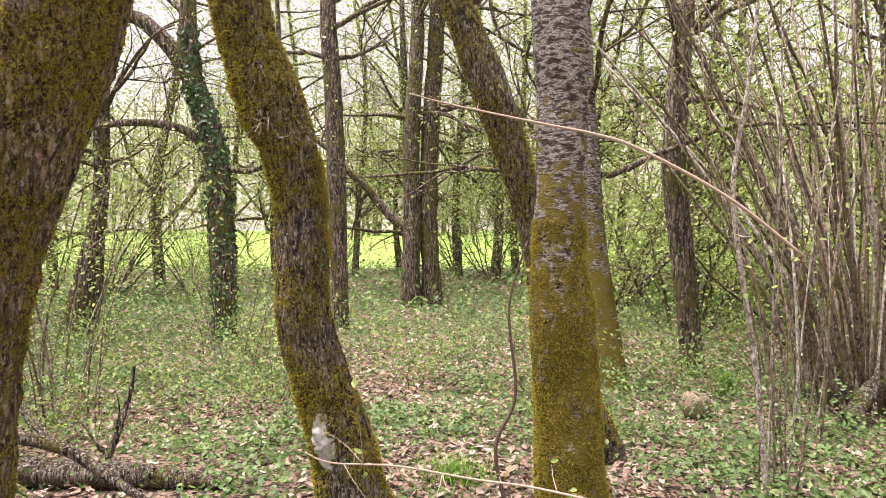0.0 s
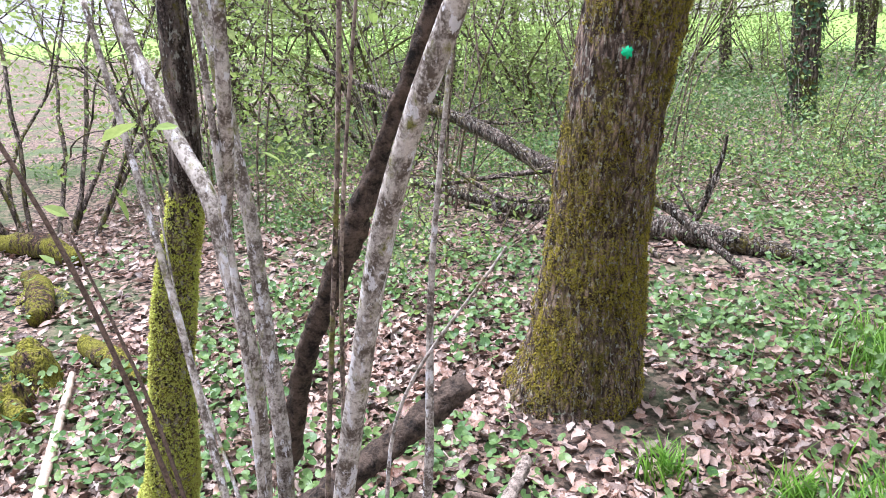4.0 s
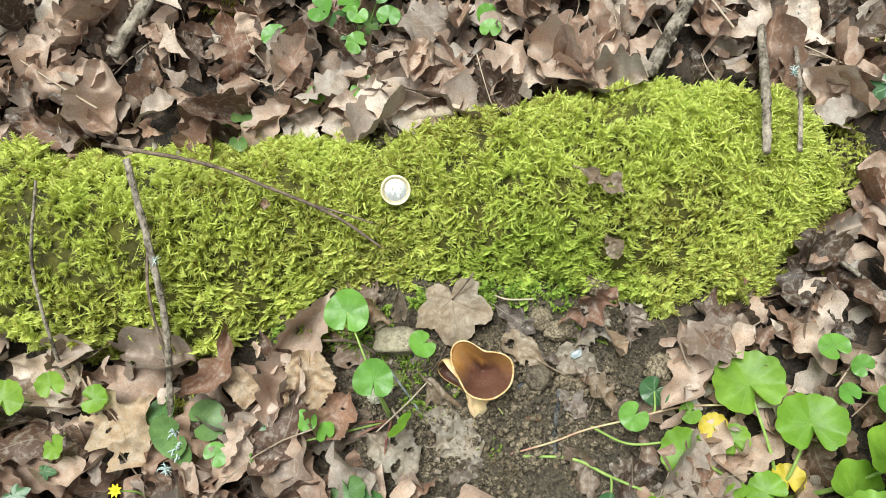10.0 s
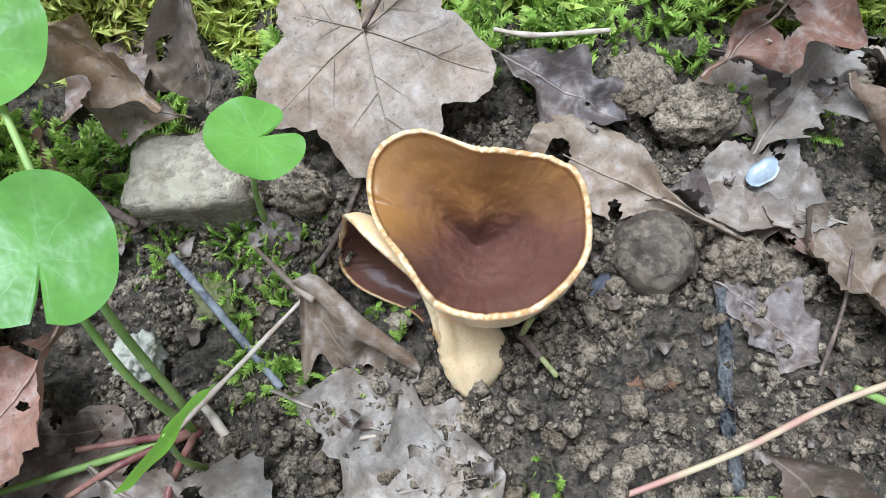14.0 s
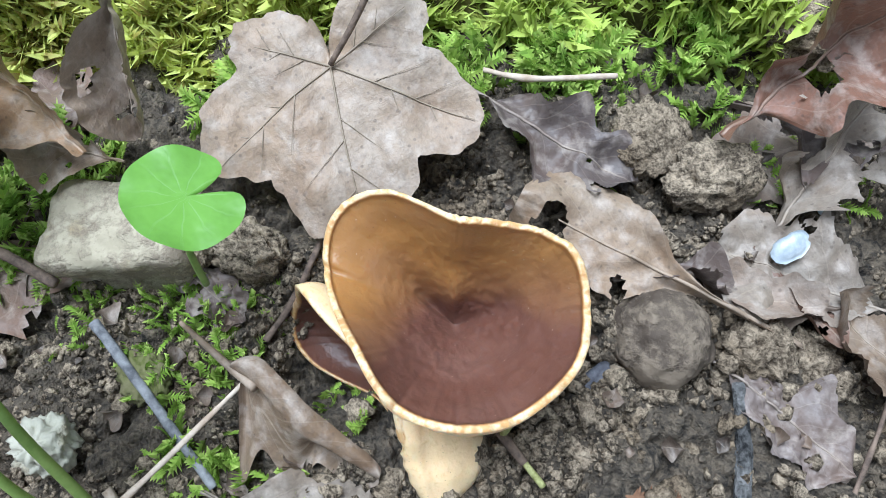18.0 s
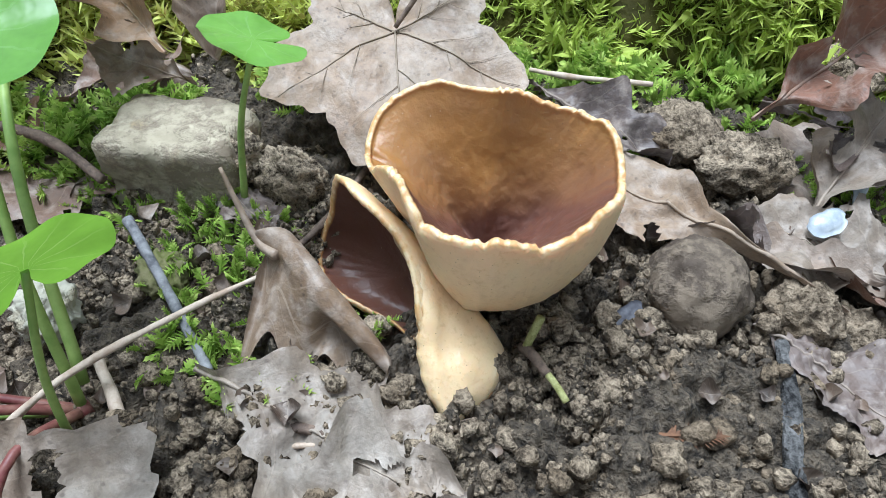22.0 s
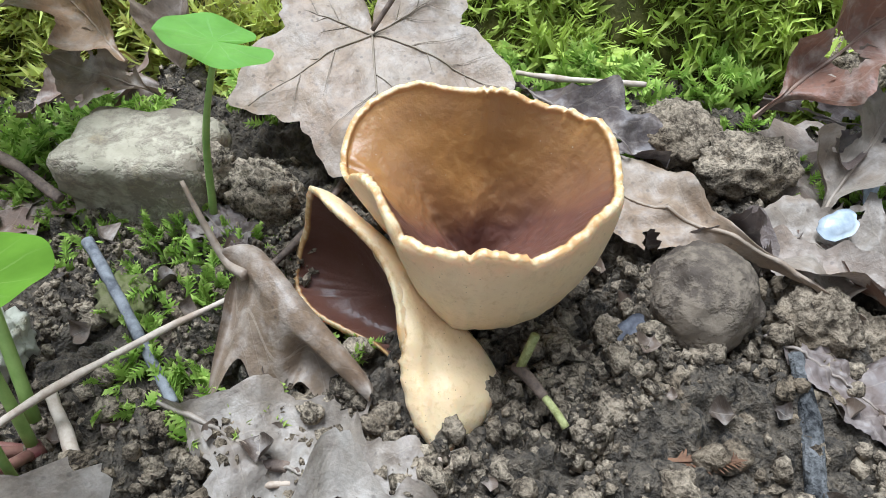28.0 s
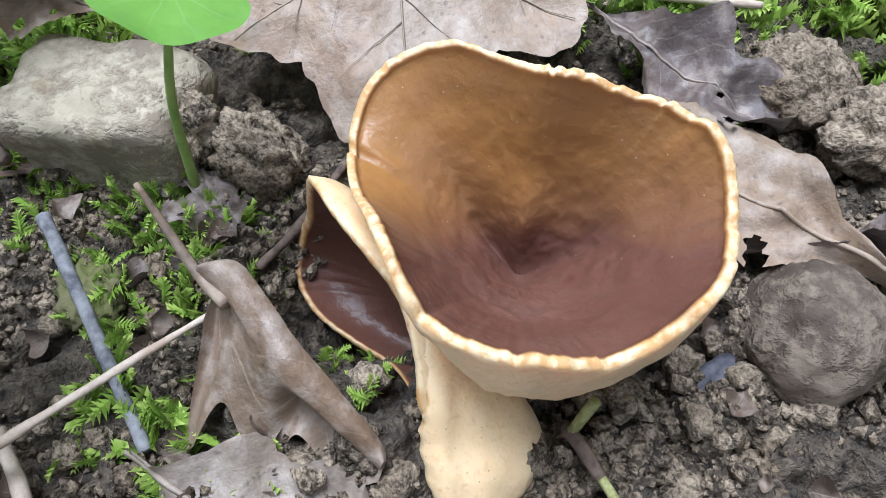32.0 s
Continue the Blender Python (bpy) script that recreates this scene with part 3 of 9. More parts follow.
def build_log():
    s, th = np.meshgrid(np.linspace(0, 1, 160), np.linspace(-0.5, np.pi + 0.5, 40), indexing="ij")
    p, _, _ = log_surface(s.ravel(), th.ravel())
    n = len(p)
    quads = grid_quads(160, 40)
    end = p.reshape(160, 40, 3)[-1]
    v = np.vstack([p, end.mean(0)[None]])
    t = [((159 * 40) + j, (159 * 40) + j + 1, n) for j in range(39)]
    return mesh_of("wood", v, quads, np.array(t))


mossy_log = tagged(new("mossy_log"), "fallen log cushioned in bright yellow-green feather moss on leaf litter", "log")
LOG_WOOD = plain_material("mossed rotten wood", (0.025, 0.023, 0.007), (0.085, 0.08, 0.014), 40, 0.9, 0.8, 0.004)
part("wood", build_log(), LOG_WOOD, mossy_log, "dark rotten wood under the moss")


def log_moss():
    """Shoots gathered in tufts that lean together, with dark gaps between."""
    g = rng(7)
    n = 64000
    s = 1 - 0.85 * g.random(n) ** 1.25
    th = g.uniform(-0.42, np.pi + 0.15, n)
    p, nor, d = log_surface(s, th, -0.004)
    bare = fbm(p * 26, 3, 21)
    tuft = fbm(p * 85, 2, 23)
    keep = (bare < 0.74) & ((s < 0.965) | (g.random(n) < 0.35)) & (tuft > g.uniform(0.14, 0.43, n))
    p, nor, th, tuft = p[keep], nor[keep], th[keep], tuft[keep]
    n = len(p)
    p = p + nor * (0.024 * np.clip(tuft - 0.44, -0.12, 0.30))[:, None]
    way = np.c_[fbm(p * 70, 2, 24), fbm(p * 70, 2, 25), fbm(p * 70, 2, 26)] - 0.5
    down = np.c_[nor[:, :2], np.zeros(n)] * np.abs(np.cos(th))[:, None]
    lean = nor * 0.95 + 1.8 * way + g.normal(0, 0.36, (n, 3)) + down * 0.35 - np.array([[0, 0, 0.12]])
    size = g.uniform(0.006, 0.0155, n) * (0.75 + 0.6 * tuft)
    sp = Soup()
    kinds = [frond(6, 0.40, 0.6), frond(6, 0.44, 0.4), frond(7, 0.36, 0.9)]
    for k, (tv, tt, tuv) in enumerate(kinds):
        sel = np.arange(n) % 3 == k
        sp.many(tv, frames_of(lean[sel], g.uniform(0, 6.28, sel.sum()), size[sel]), p[sel], t=tt, uv=tuv)
    return sp.mesh("moss", False)


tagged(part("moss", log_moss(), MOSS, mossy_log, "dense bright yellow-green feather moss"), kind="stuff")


# ---- trees ----
def trunk(name, rows, material, parent, y=None, sides=48, rings=110, rough=0.10, grain=26, seed=1, label="", flare=0.0):
    """A trunk through rows of (x, y, z, radius)."""
    p = spline(rows, rings)
    r = p[:, 3] * (1 + flare * np.exp(-np.maximum(p[:, 2], 0) / 0.12))
    return part(name, tube_mesh(name, p[:, :3], r, sides, rough=rough, grain=grain, seed=seed, along=0.35), material, parent, label)


def moss_on(bark, count, seed, toward=(0.0, -1.0), low=0.0, high=3.0, size=0.016, bare=0.47, fringe=0.0):
    """Moss tufts on a trunk's own surface, on the side that faces a direction."""
    g = rng(seed)
    me = bark.data
    co = np.empty(len(me.vertices) * 3, np.float32)
    me.vertices.foreach_get("co", co)
    co = co.reshape(-1, 3).astype(float)
    vi = np.empty(len(me.loops), np.int32)
    me.loops.foreach_get("vertex_index", vi)
    q = vi[: 4 * (len(vi) - 3 * len(me.polygons))].reshape(-1, 4)
    a, b, d = co[q[:, 0]], co[q[:, 1]], co[q[:, 3]]
    nor = np.cross(b - a, d - a)
    area = np.linalg.norm(nor, axis=1) + 1e-12
    nor = nor / area[:, None]
    c = co[q].mean(1)
    mid = np.array([np.interp(c[:, 2], *zip(*sorted(zip(c[::40, 2], c[::40, k])))) for k in (0, 1)]).T
    flip = np.sign(((c[:, :2] - mid) * nor[:, :2]).sum(1))
    nor = nor * np.where(flip == 0, 1, flip)[:, None]
    way = np.array([toward[0], toward[1]]) / math.hypot(*toward)
    w = area * (c[:, 2] > low) * (c[:, 2] < high) * (nor[:, :2] @ way > -0.35)
    i = g.choice(len(q), count, p=w / w.sum())
    f, h = g.random((2, count, 1))
    p = a[i] + f * (b[i] - a[i]) + h * (d[i] - a[i])
    nor = nor[i]
    cover = 0.65 * fbm(p * np.array([7, 7, 4.5]), 4, seed) + 0.35 * fbm(p * 38, 3, seed + 1)
    keep = cover > bare + 0.05 * g.normal(0, 1, count)
    p, nor, cover = p[keep], nor[keep], cover[keep]
    n = len(p)
    d = nor * 0.8 + g.normal(0, 0.5, (n, 3)) + np.array([[0, 0, -0.25]])
    tv, tt, tuv = frond(4, 0.36, 0.5)
    s = g.uniform(0.55, 1.25, n) * size * (0.75 + 2.2 * np.clip(cover - bare, 0, 0.3))
    return Soup().many(tv, frames_of(d, g.uniform(0, 6.28, n), s), p - nor * 0.002, t=tt, uv=tuv).mesh("moss", False)


def bough(g, start, direction, length, radius, sp, sides=6, depth=2, droop=0.0, wander=0.25, twigs=None):
    """A crooked limb with side limbs, gathered into the soup; the twigs' tips go to the list."""
    n = max(5, int(length / 0.18))
    p, d = [np.array(start, float)], np.array(direction, float)
    d /= np.linalg.norm(d)
    for _ in range(n):
        d = d + g.normal(0, wander, 3) * 0.5 + np.array([0, 0, droop])
        d /= np.linalg.norm(d)
        p.append(p[-1] + d * length / n)
    p = np.array(p)
    r = radius * np.linspace(1, 0.35, len(p)) ** 1.1
    sp.add(*tube(p, r, sides, closed=False))
    if depth > 0:
        for _ in range(4):
            i = g.integers(max(1, n // 4), n)
            e = d * 0.5 + g.normal(0, 0.8, 3)
            bough(g, p[i], e, length * g.uniform(0.35, 0.6), r[i] * 0.55, sp, max(3, sides - 2), depth - 1, droop, wander * 1.1, twigs)
    elif twigs is not None:
        twigs.append(p[-1])
        twigs.append(p[len(p) // 2])


def small_leaf():
    """A pointed leaf one unit long on x."""
    v = np.array([(0, 0, 0), (0.35, 0.27, 0.05), (0.35, -0.27, 0.05), (0.72, 0.2, 0.02), (0.72, -0.2, 0.02), (1, 0, -0.06), (0.38, 0, -0.03), (0.72, 0, -0.04)])
    t = np.array([(0, 2, 6), (0, 6, 1), (6, 2, 4), (6, 4, 7), (6, 7, 3), (6, 3, 1), (7, 4, 5), (7, 5, 3)])
    uv = np.array([(0, 0), (0.5, 0.6), (0.5, 0.4), (0.8, 0.6), (0.8, 0.4), (1, 0.5), (0.5, 0.5), (0.8, 0.5)])
    return v, t, uv


LEAF_V, LEAF_T, LEAF_UV = small_leaf()
DIA_V = np.array([(0, 0, 0), (0.5, 0.3, 0.06), (1, 0, -0.05), (0.5, -0.3, 0.06)])
DIA_Q = np.array([(0, 3, 2, 1)])
DIA_UV = np.array([(0, 0.5), (0.5, 0.8), (1, 0.5), (0.5, 0.2)])


def flat_frames(g, n, size, tilt=0.5):
    """Turns for leaves that lie roughly level."""
    nor = np.c_[g.normal(0, tilt, n), g.normal(0, tilt, n), np.ones(n)]
    return frames_of(nor, g.uniform(0, 6.28, n), size)


def leaf_cloud(g, centres, each, spread, size, name="leaves", tilt=0.9, fine=False):
    c = np.repeat(np.asarray(centres), each, 0)
    c = c + g.normal(0, spread, c.shape)
    s = g.uniform(0.6, 1.25, len(c)) * size
    sp = Soup()
    if fine:
        sp.many(LEAF_V, flat_frames(g, len(c), s, tilt), c, t=LEAF_T, uv=LEAF_UV)
    else:
        sp.many(DIA_V, flat_frames(g, len(c), s, tilt), c, q=DIA_Q, uv=DIA_UV)
    return sp.mesh(name, False)


def limbs_part(seed, specs, parent, material, droop=0.0, leaves=0, label="", depth=2, wander=0.25, leaf_size=0.035):
    """Boughs as one part each, with their spring leaves as another."""
    g = rng(seed)
    tips = []
    for start, way, length, radius in specs:
        sp = Soup()
        bough(g, start, way, length, radius, sp, 8, depth, droop, wander, tips)
        tagged(part("branchwork", sp.mesh("branchwork"), material, parent), kind="stuff")
    if leaves:
        part("foliage", leaf_cloud(g, tips, leaves, 0.10, leaf_size), SPRING, parent, "sparse small fresh leaves")


GREEN_PAINT = plain_material("green marking paint", (0.0, 0.50, 0.20), (0.02, 0.62, 0.27), 40, 0.5, 0.2)


def paint_dot(parent, centre, way, size, seed=1):
    """A dab of forester's paint on the bark."""
    w = Vector(way).normalized()
    a = w.cross(Vector((0, 0, 1))).normalized()
    b = a.cross(w)
    g = rng(seed)
    th = np.linspace(0, 2 * np.pi, 22, endpoint=False)
    r = size * (1 + 0.8 * (g.random(22) - 0.5))
    rim = [Vector(centre) + a * (rr * math.cos(t)) + b * (rr * 1.15 * math.sin(t)) for t, rr in zip(th, r)]
    v = [p + w * 0.001 for p in rim] + [Vector(centre) + w * 0.002] + [p - w * 0.03 for p in rim]
    tri = [(i, (i + 1) % 22, 22) for i in range(22)]
    quad = [(i, i + 23, (i + 1) % 22 + 23, (i + 1) % 22) for i in range(22)]
    part("paint_mark", mesh_of("paint_mark", [tuple(p) for p in v], quad, tri), GREEN_PAINT, parent, "dab of bright green marking paint")


# the straight oak
T1 = [(-1.45, 1.95, -0.08, 0.26), (-1.41, 1.95, 0.10, 0.215), (-1.385, 1.95, 0.30, 0.185), (-1.35, 1.95, 0.62, 0.16), (-1.30, 1.95, 0.98, 0.148), (-1.24, 1.95, 1.28, 0.146), (-1.155, 1.95, 1.55, 0.158), (-1.085, 1.95, 1.78, 0.172), (-1.02, 1.96, 2.0, 0.180), (-0.96, 1.98, 2.5, 0.165), (-0.93, 2.0, 3.4, 0.13), (-0.98, 2.05, 4.6, 0.09)]
oak = tagged(new("oak_tree"), "straight oak trunk with mossy furrowed bark and a green paint mark", "tree")
bark = trunk("trunk", T1, OAK_BARK, oak, seed=3, rough=0.13, grain=34, sides=84, rings=260)
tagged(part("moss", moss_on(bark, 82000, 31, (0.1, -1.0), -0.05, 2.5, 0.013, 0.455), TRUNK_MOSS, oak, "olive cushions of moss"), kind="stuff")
paint_dot(oak, (-1.190, 1.810, 1.174), (0.46, -0.89, 0.0), 0.013, 4)
limbs_part(41, [((-1.0, 1.97, 2.6), (-1, 0.4, 0.5), 2.2, 0.06), ((-0.95, 2.0, 3.3), (0.9, 0.5, 0.6), 2.2, 0.06), ((-0.97, 2.05, 4.4), (0.2, -0.4, 1), 2.0, 0.06)], oak, FAR_BARK, leaves=6)

# the bent oak
T2 = [(-0.29, 3.1, -0.12, 0.20), (-0.32, 3.1, -0.02, 0.175), (-0.395, 3.1, 0.24, 0.145), (-0.45, 3.1, 0.49, 0.13), (-0.525, 3.1, 0.73, 0.122), (-0.59, 3.1, 0.97, 0.116), (-0.60, 3.1, 1.21, 0.110), (-0.60, 3.1, 1.45, 0.108), (-0.655, 3.1, 1.70, 0.122), (-0.73, 3.1, 1.90, 0.135), (-0.83, 3.1, 2.2, 0.118), (-0.90, 3.1, 2.6, 0.11), (-0.88, 3.2, 3.6, 0.09), (-1.0, 3.3, 5.0, 0.06)]
bent_oak = tagged(new("oak_tree"), "s-bent oak trunk thick with moss, a pale scar near its foot", "tree")
bark = trunk("trunk", T2, S_BARK, bent_oak, seed=5, rough=0.15, grain=34, sides=72, rings=240)
tagged(part("moss", moss_on(bark, 44000, 32, (0.6, -1.0), -0.05, 2.8, 0.018, 0.465), TRUNK_MOSS, bent_oak, "olive moss on the bends"), kind="stuff")
paint_dot(bent_oak, (-0.513, 3.03, 1.20), (0.75, -0.7, 0.0), 0.016, 5)
paint_dot_scar = plain_material("pale scar", (0.34, 0.33, 0.31), (0.52, 0.51, 0.49), 60, 0.8, 0.5)
part("bark_scar", tube_mesh("bark_scar", spline([(-0.468, 2.985, 0.36), (-0.492, 2.985, 0.48), (-0.508, 2.99, 0.60)], 30), 0.042 * np.sin(np.linspace(0.25, 2.9, 30)) ** 0.6, 24, rough=0.75, grain=70, flat=0.6), paint_dot_scar, bent_oak, "bare grey-white scar")
limbs_part(45, [((-0.70, 3.0, 1.78), (-0.3, -1, -0.1), 0.22, 0.005), ((-0.69, 3.0, 1.76), (0.5, -1, -0.1), 0.22, 0.005), ((-0.71, 3.0, 1.80), (0.1, -1, 0.2), 0.16, 0.004)], bent_oak, GREY_STICK, depth=1, wander=0.5)
limbs_part(42, [((-0.88, 3.2, 3.4), (0.8, 0.3, 0.7), 2.0, 0.06), ((-0.9, 3.2, 3.8), (-0.8, 0.2, 0.7), 2.0, 0.06)], bent_oak, FAR_BARK, leaves=3)

# the lichened tree and its leaning neighbour
T3 = [(0.55, 2.85, -0.10, 0.165), (0.53, 2.85, 0.12, 0.145), (0.505, 2.85, 0.34, 0.136), (0.485, 2.85, 0.70, 0.126), (0.462, 2.85, 1.04, 0.122), (0.452, 2.85, 1.22, 0.105), (0.456, 2.85, 1.40, 0.098), (0.462, 2.85, 1.81, 0.097), (0.452, 2.85, 2.23, 0.108), (0.44, 2.87, 3.2, 0.095), (0.40, 2.9, 4.8, 0.07)]
lichen_tree = tagged(new("lichened_tree"), "slender trunk with grey-white scaly lichened bark and moss below", "tree")
bark = trunk("trunk", T3, LICHEN_BARK, lichen_tree, seed=8, rough=0.10, grain=34, rings=160)
tagged(part("moss", moss_on(bark, 42000, 33, (0.2, -1.0), -0.05, 1.40, 0.014, 0.405), TRUNK_MOSS, lichen_tree, "olive moss on the lower trunk"), kind="stuff")
limbs_part(43, [((0.44, 2.87, 2.9), (0.8, 0.4, 0.6), 1.8, 0.04), ((0.43, 2.9, 3.5), (-0.7, 0.4, 0.8), 1.8, 0.045)], lichen_tree, FAR_BARK, leaves=5)
LEAN = [(0.60, 4.2, 0.8, 0.06), (0.53, 4.2, 1.22, 0.07), (0.482, 4.2, 1.43, 0.076), (0.408, 4.2, 1.75, 0.097), (0.261, 4.2, 2.17, 0.11), (0.076, 4.2, 2.63, 0.085), (-0.1, 4.2, 3.2, 0.08), (-0.3, 4.3, 4.4, 0.06)]
LEAN_ROWS = [(1.05, 4.3, -0.15, 0.10), (0.86, 4.25, 0.3, 0.085)] + LEAN
leaning_tree = tagged(new("leaning_tree"), "leaning mossy trunk behind the lichened tree", "tree")
bark = trunk("trunk", LEAN_ROWS, S_BARK, leaning_tree, seed=9, sides=32)
tagged(part("moss", moss_on(bark, 9000, 34, (0.6, -1.0), 0.1, 3.2, 0.020, 0.40), TRUNK_MOSS, leaning_tree), kind="stuff")
limbs_part(44, [((-0.15, 4.2, 3.2), (-0.9, 0.2, 0.3), 1.8, 0.04), ((0.1, 4.2, 2.6), (0.9, 0.2, 0.5), 1.2, 0.03)], leaning_tree, FAR_BARK, leaves=4)

# the trees behind
BACK = [
    ("twin_marked_tree", [(1.50, 6.2, -0.1, 0.15), (1.454, 6.2, 0.06, 0.127), (1.365, 6.2, 0.69, 0.105), (1.29, 6.2, 1.27, 0.09), (1.22, 6.2, 2.2, 0.085), (1.1, 6.3, 4.5, 0.06)], LICHEN_BARK, "grey-barked tree with two green paint marks"),
    ("dark_tree", [(2.37, 6.8, -0.1, 0.13), (2.335, 6.8, 0.09, 0.105), (2.23, 6.8, 1.1, 0.108), (2.143, 6.8, 1.88, 0.108), (2.173, 6.8, 2.66, 0.10), (2.23, 6.8, 3.41, 0.087), (2.3, 6.9, 5.5, 0.06)], FAR_BARK, "dark slender tree with a green paint mark"),
    ("ivy_tree", [(-2.58, 8.7, -0.1, 0.16), (-2.598, 8.7, 0.07, 0.135), (-2.638, 8.7, 1.0, 0.145), (-2.68, 8.7, 2.02, 0.14), (-2.80, 8.7, 2.6, 0.13), (-2.95, 8.7, 3.05, 0.115), (-3.0, 8.7, 3.75, 0.095), (-3.0, 8.7, 5.6, 0.07)], FAR_BARK, "ivy-clad forked tree before the meadow"),
    ("slim_tree", [(-1.33, 9.6, -0.1, 0.12), (-1.35, 9.6, 0.08, 0.11), (-1.40, 9.6, 2.09, 0.12), (-1.44, 9.6, 3.19, 0.115), (-1.50, 9.6, 4.25, 0.105), (-1.5, 9.7, 7.0, 0.07)], FAR_BARK, "slim straight bare tree"),
    ("old_oak", [(-0.55, 12.3, -0.1, 0.20), (-0.55, 12.3, 0.5, 0.16), (-0.52, 12.3, 1.34, 0.15), (-0.53, 12.3, 2.76, 0.14), (-0.42, 12.3, 4.73, 0.11), (-0.4, 12.3, 7.5, 0.07)], FAR_BARK, "stout many-stemmed mossy oak"),
    ("old_oak", [(-0.20, 12.4, -0.1, 0.20), (-0.20, 12.4, 0.5, 0.16), (-0.24, 12.4, 1.34, 0.15), (-0.22, 12.4, 2.76, 0.15), (-0.10, 12.4, 4.73, 0.13), (0.0, 12.3, 7.5, 0.07)], FAR_BARK, "stout many-stemmed mossy oak"),
    ("bare_tree", [(-4.55, 9.0, -0.1, 0.22), (-4.40, 9.0, 0.6, 0.18), (-4.30, 9.0, 1.2, 0.12), (-4.20, 9.0, 1.84, 0.095), (-4.18, 9.0, 2.87, 0.094), (-4.1, 9.0, 5.2, 0.06)], FAR_BARK, "dark leafless tree with a broad foot"),
]
trees = []
for i, (name, rows, mt, label) in enumerate(BACK):
    t = tagged(new(name), label, "tree", "trees before the meadow")
    trunk("trunk", rows, mt, t, sides=20, rings=60, seed=20 + i, rough=0.14, grain=14)
    x, y, z, r = rows[-2]
    g = rng(60 + i)
    specs = []
    for k in range(6):
        f = g.uniform(0.35, 1.0)
        j = spline(rows, 50)[int(20 + 29 * f)]
        a = g.uniform(0, 6.28)
        specs.append((tuple(j[:3]), (math.cos(a), math.sin(a) * 0.7, g.uniform(0.1, 0.8)), g.uniform(1.2, 2.6), j[3] * 0.33))
    if i == 2:
        for arm in ([(-2.93, 8.7, 2.95, 0.11), (-3.10, 8.7, 3.30, 0.10), (-3.388, 8.7, 3.64, 0.09), (-3.72, 8.7, 3.83, 0.075), (-4.3, 8.7, 3.75, 0.05), (-4.9, 8.7, 3.5, 0.03)], [(-2.82, 8.7, 2.25, 0.05), (-3.05, 8.7, 2.48, 0.05), (-3.47, 8.7, 2.57, 0.045), (-3.9, 8.7, 2.56, 0.04), (-4.3, 8.7, 2.46, 0.03), (-4.8, 8.7, 2.2, 0.02)], [(-2.65, 8.7, 2.05, 0.04), (-2.3, 8.65, 2.0, 0.035), (-1.9, 8.6, 2.12, 0.025), (-1.5, 8.6, 2.1, 0.015)]):
            trunk("limb", arm, FAR_BARK, t, sides=12, rings=40, seed=70, rough=0.14, grain=14)
        specs = specs[3:]
        specs += [((-3.6, 8.7, 2.56), (-0.6, 0, -0.5), 0.9, 0.012), ((-3.2, 8.7, 2.5), (-0.2, 0, 0.8), 0.9, 0.012), ((-3.9, 8.7, 3.8), (-0.5, 0, 0.9), 1.2, 0.02), ((-3.0, 8.7, 2.1), (-1, 0, -0.5), 1.0, 0.012)]
    if i == 4:
        specs += [((-0.6, 12.3, 1.3), (-1, 0, 0.55), 2.4, 0.09)]
    limbs_part(80 + i, specs, t, FAR_BARK, leaves=4 if i != 3 else 2, droop=-0.01)
    trees.append(t)
paint_dot(trees[0], (1.262, 6.14, 1.36), (-0.05, -1, 0), 0.026, 6)
paint_dot(trees[0], (1.31, 6.12, 1.13), (-0.05, -1, 0), 0.024, 7)
paint_dot(trees[1], (2.19, 6.70, 1.12), (-0.2, -1, 0), 0.028, 8)
# ivy on its tree
g = rng(91)
p = spline(BACK[2][1], 200)
i = g.integers(20, 170, 1500)
th = g.uniform(0, 6.28, 1500)
q = p[i, :3] + np.c_[np.cos(th), np.sin(th), th * 0] * (p[i, 3] * 1.12)[:, None]
part("ivy", Soup().many(LEAF_V, frames_of(np.c_[np.cos(th), np.sin(th), 0.3 + 0 * th] + g.normal(0, 0.3, (1500, 3)), g.uniform(0, 6.28, 1500), 0.07), q, t=LEAF_T, uv=LEAF_UV).mesh("ivy", False), IVY, trees[2], "dark ivy leaves up the trunk")


# ---- leaves ----
def blade(stations, cols, width, length=1.0, curl=0.0, bend=0.0, wave=0.0, seed=0, twist=0.0):
    """A leaf on x: width(u) is the half width; curl lifts the edges, bend arches it, wave ripples it."""
    g = rng(seed)
    ph = g.uniform(0, 6.28, 3)
    u = np.linspace(0, 1, stations)
    v = np.linspace(-1, 1, cols)
    w = np.array([width(a) for a in u])
    lop = 1 + 0.16 * np.sin(u * 9 + ph[0]) + 0.05 * (g.random(stations) - 0.5)
    uu, vv = np.meshgrid(u, v, indexing="ij")
    x = uu * length
    y = vv * w[:, None] * np.where(vv > 0, lop[:, None], 2 - lop[:, None])
    z = curl * (np.abs(vv) ** 2) * w[:, None] * 1.6 + bend * (uu - 0.5) ** 2 + wave * np.sin(uu * 9 + vv * 2.2 + ph[1]) * (0.3 + np.abs(vv)) + twist * (uu - 0.5) * vv * 0.3
    return np.stack([x, y, z], -1).reshape(-1, 3), grid_quads(stations, cols)[:, ::-1], np.stack([uu, vv], -1).reshape(-1, 2)


def creased(v, seed, amount=1.0):
    """Sharp folds and dents of a dry leaf."""
    flat = v * np.array([1, 1, 0])
    ridge = 1 - np.abs(2 * fbm(flat * 3.2, 2, seed) - 1) * 2.5
    return amount * (0.08 * ridge + 0.10 * (fbm(flat * 6, 3, seed + 1) - 0.5))


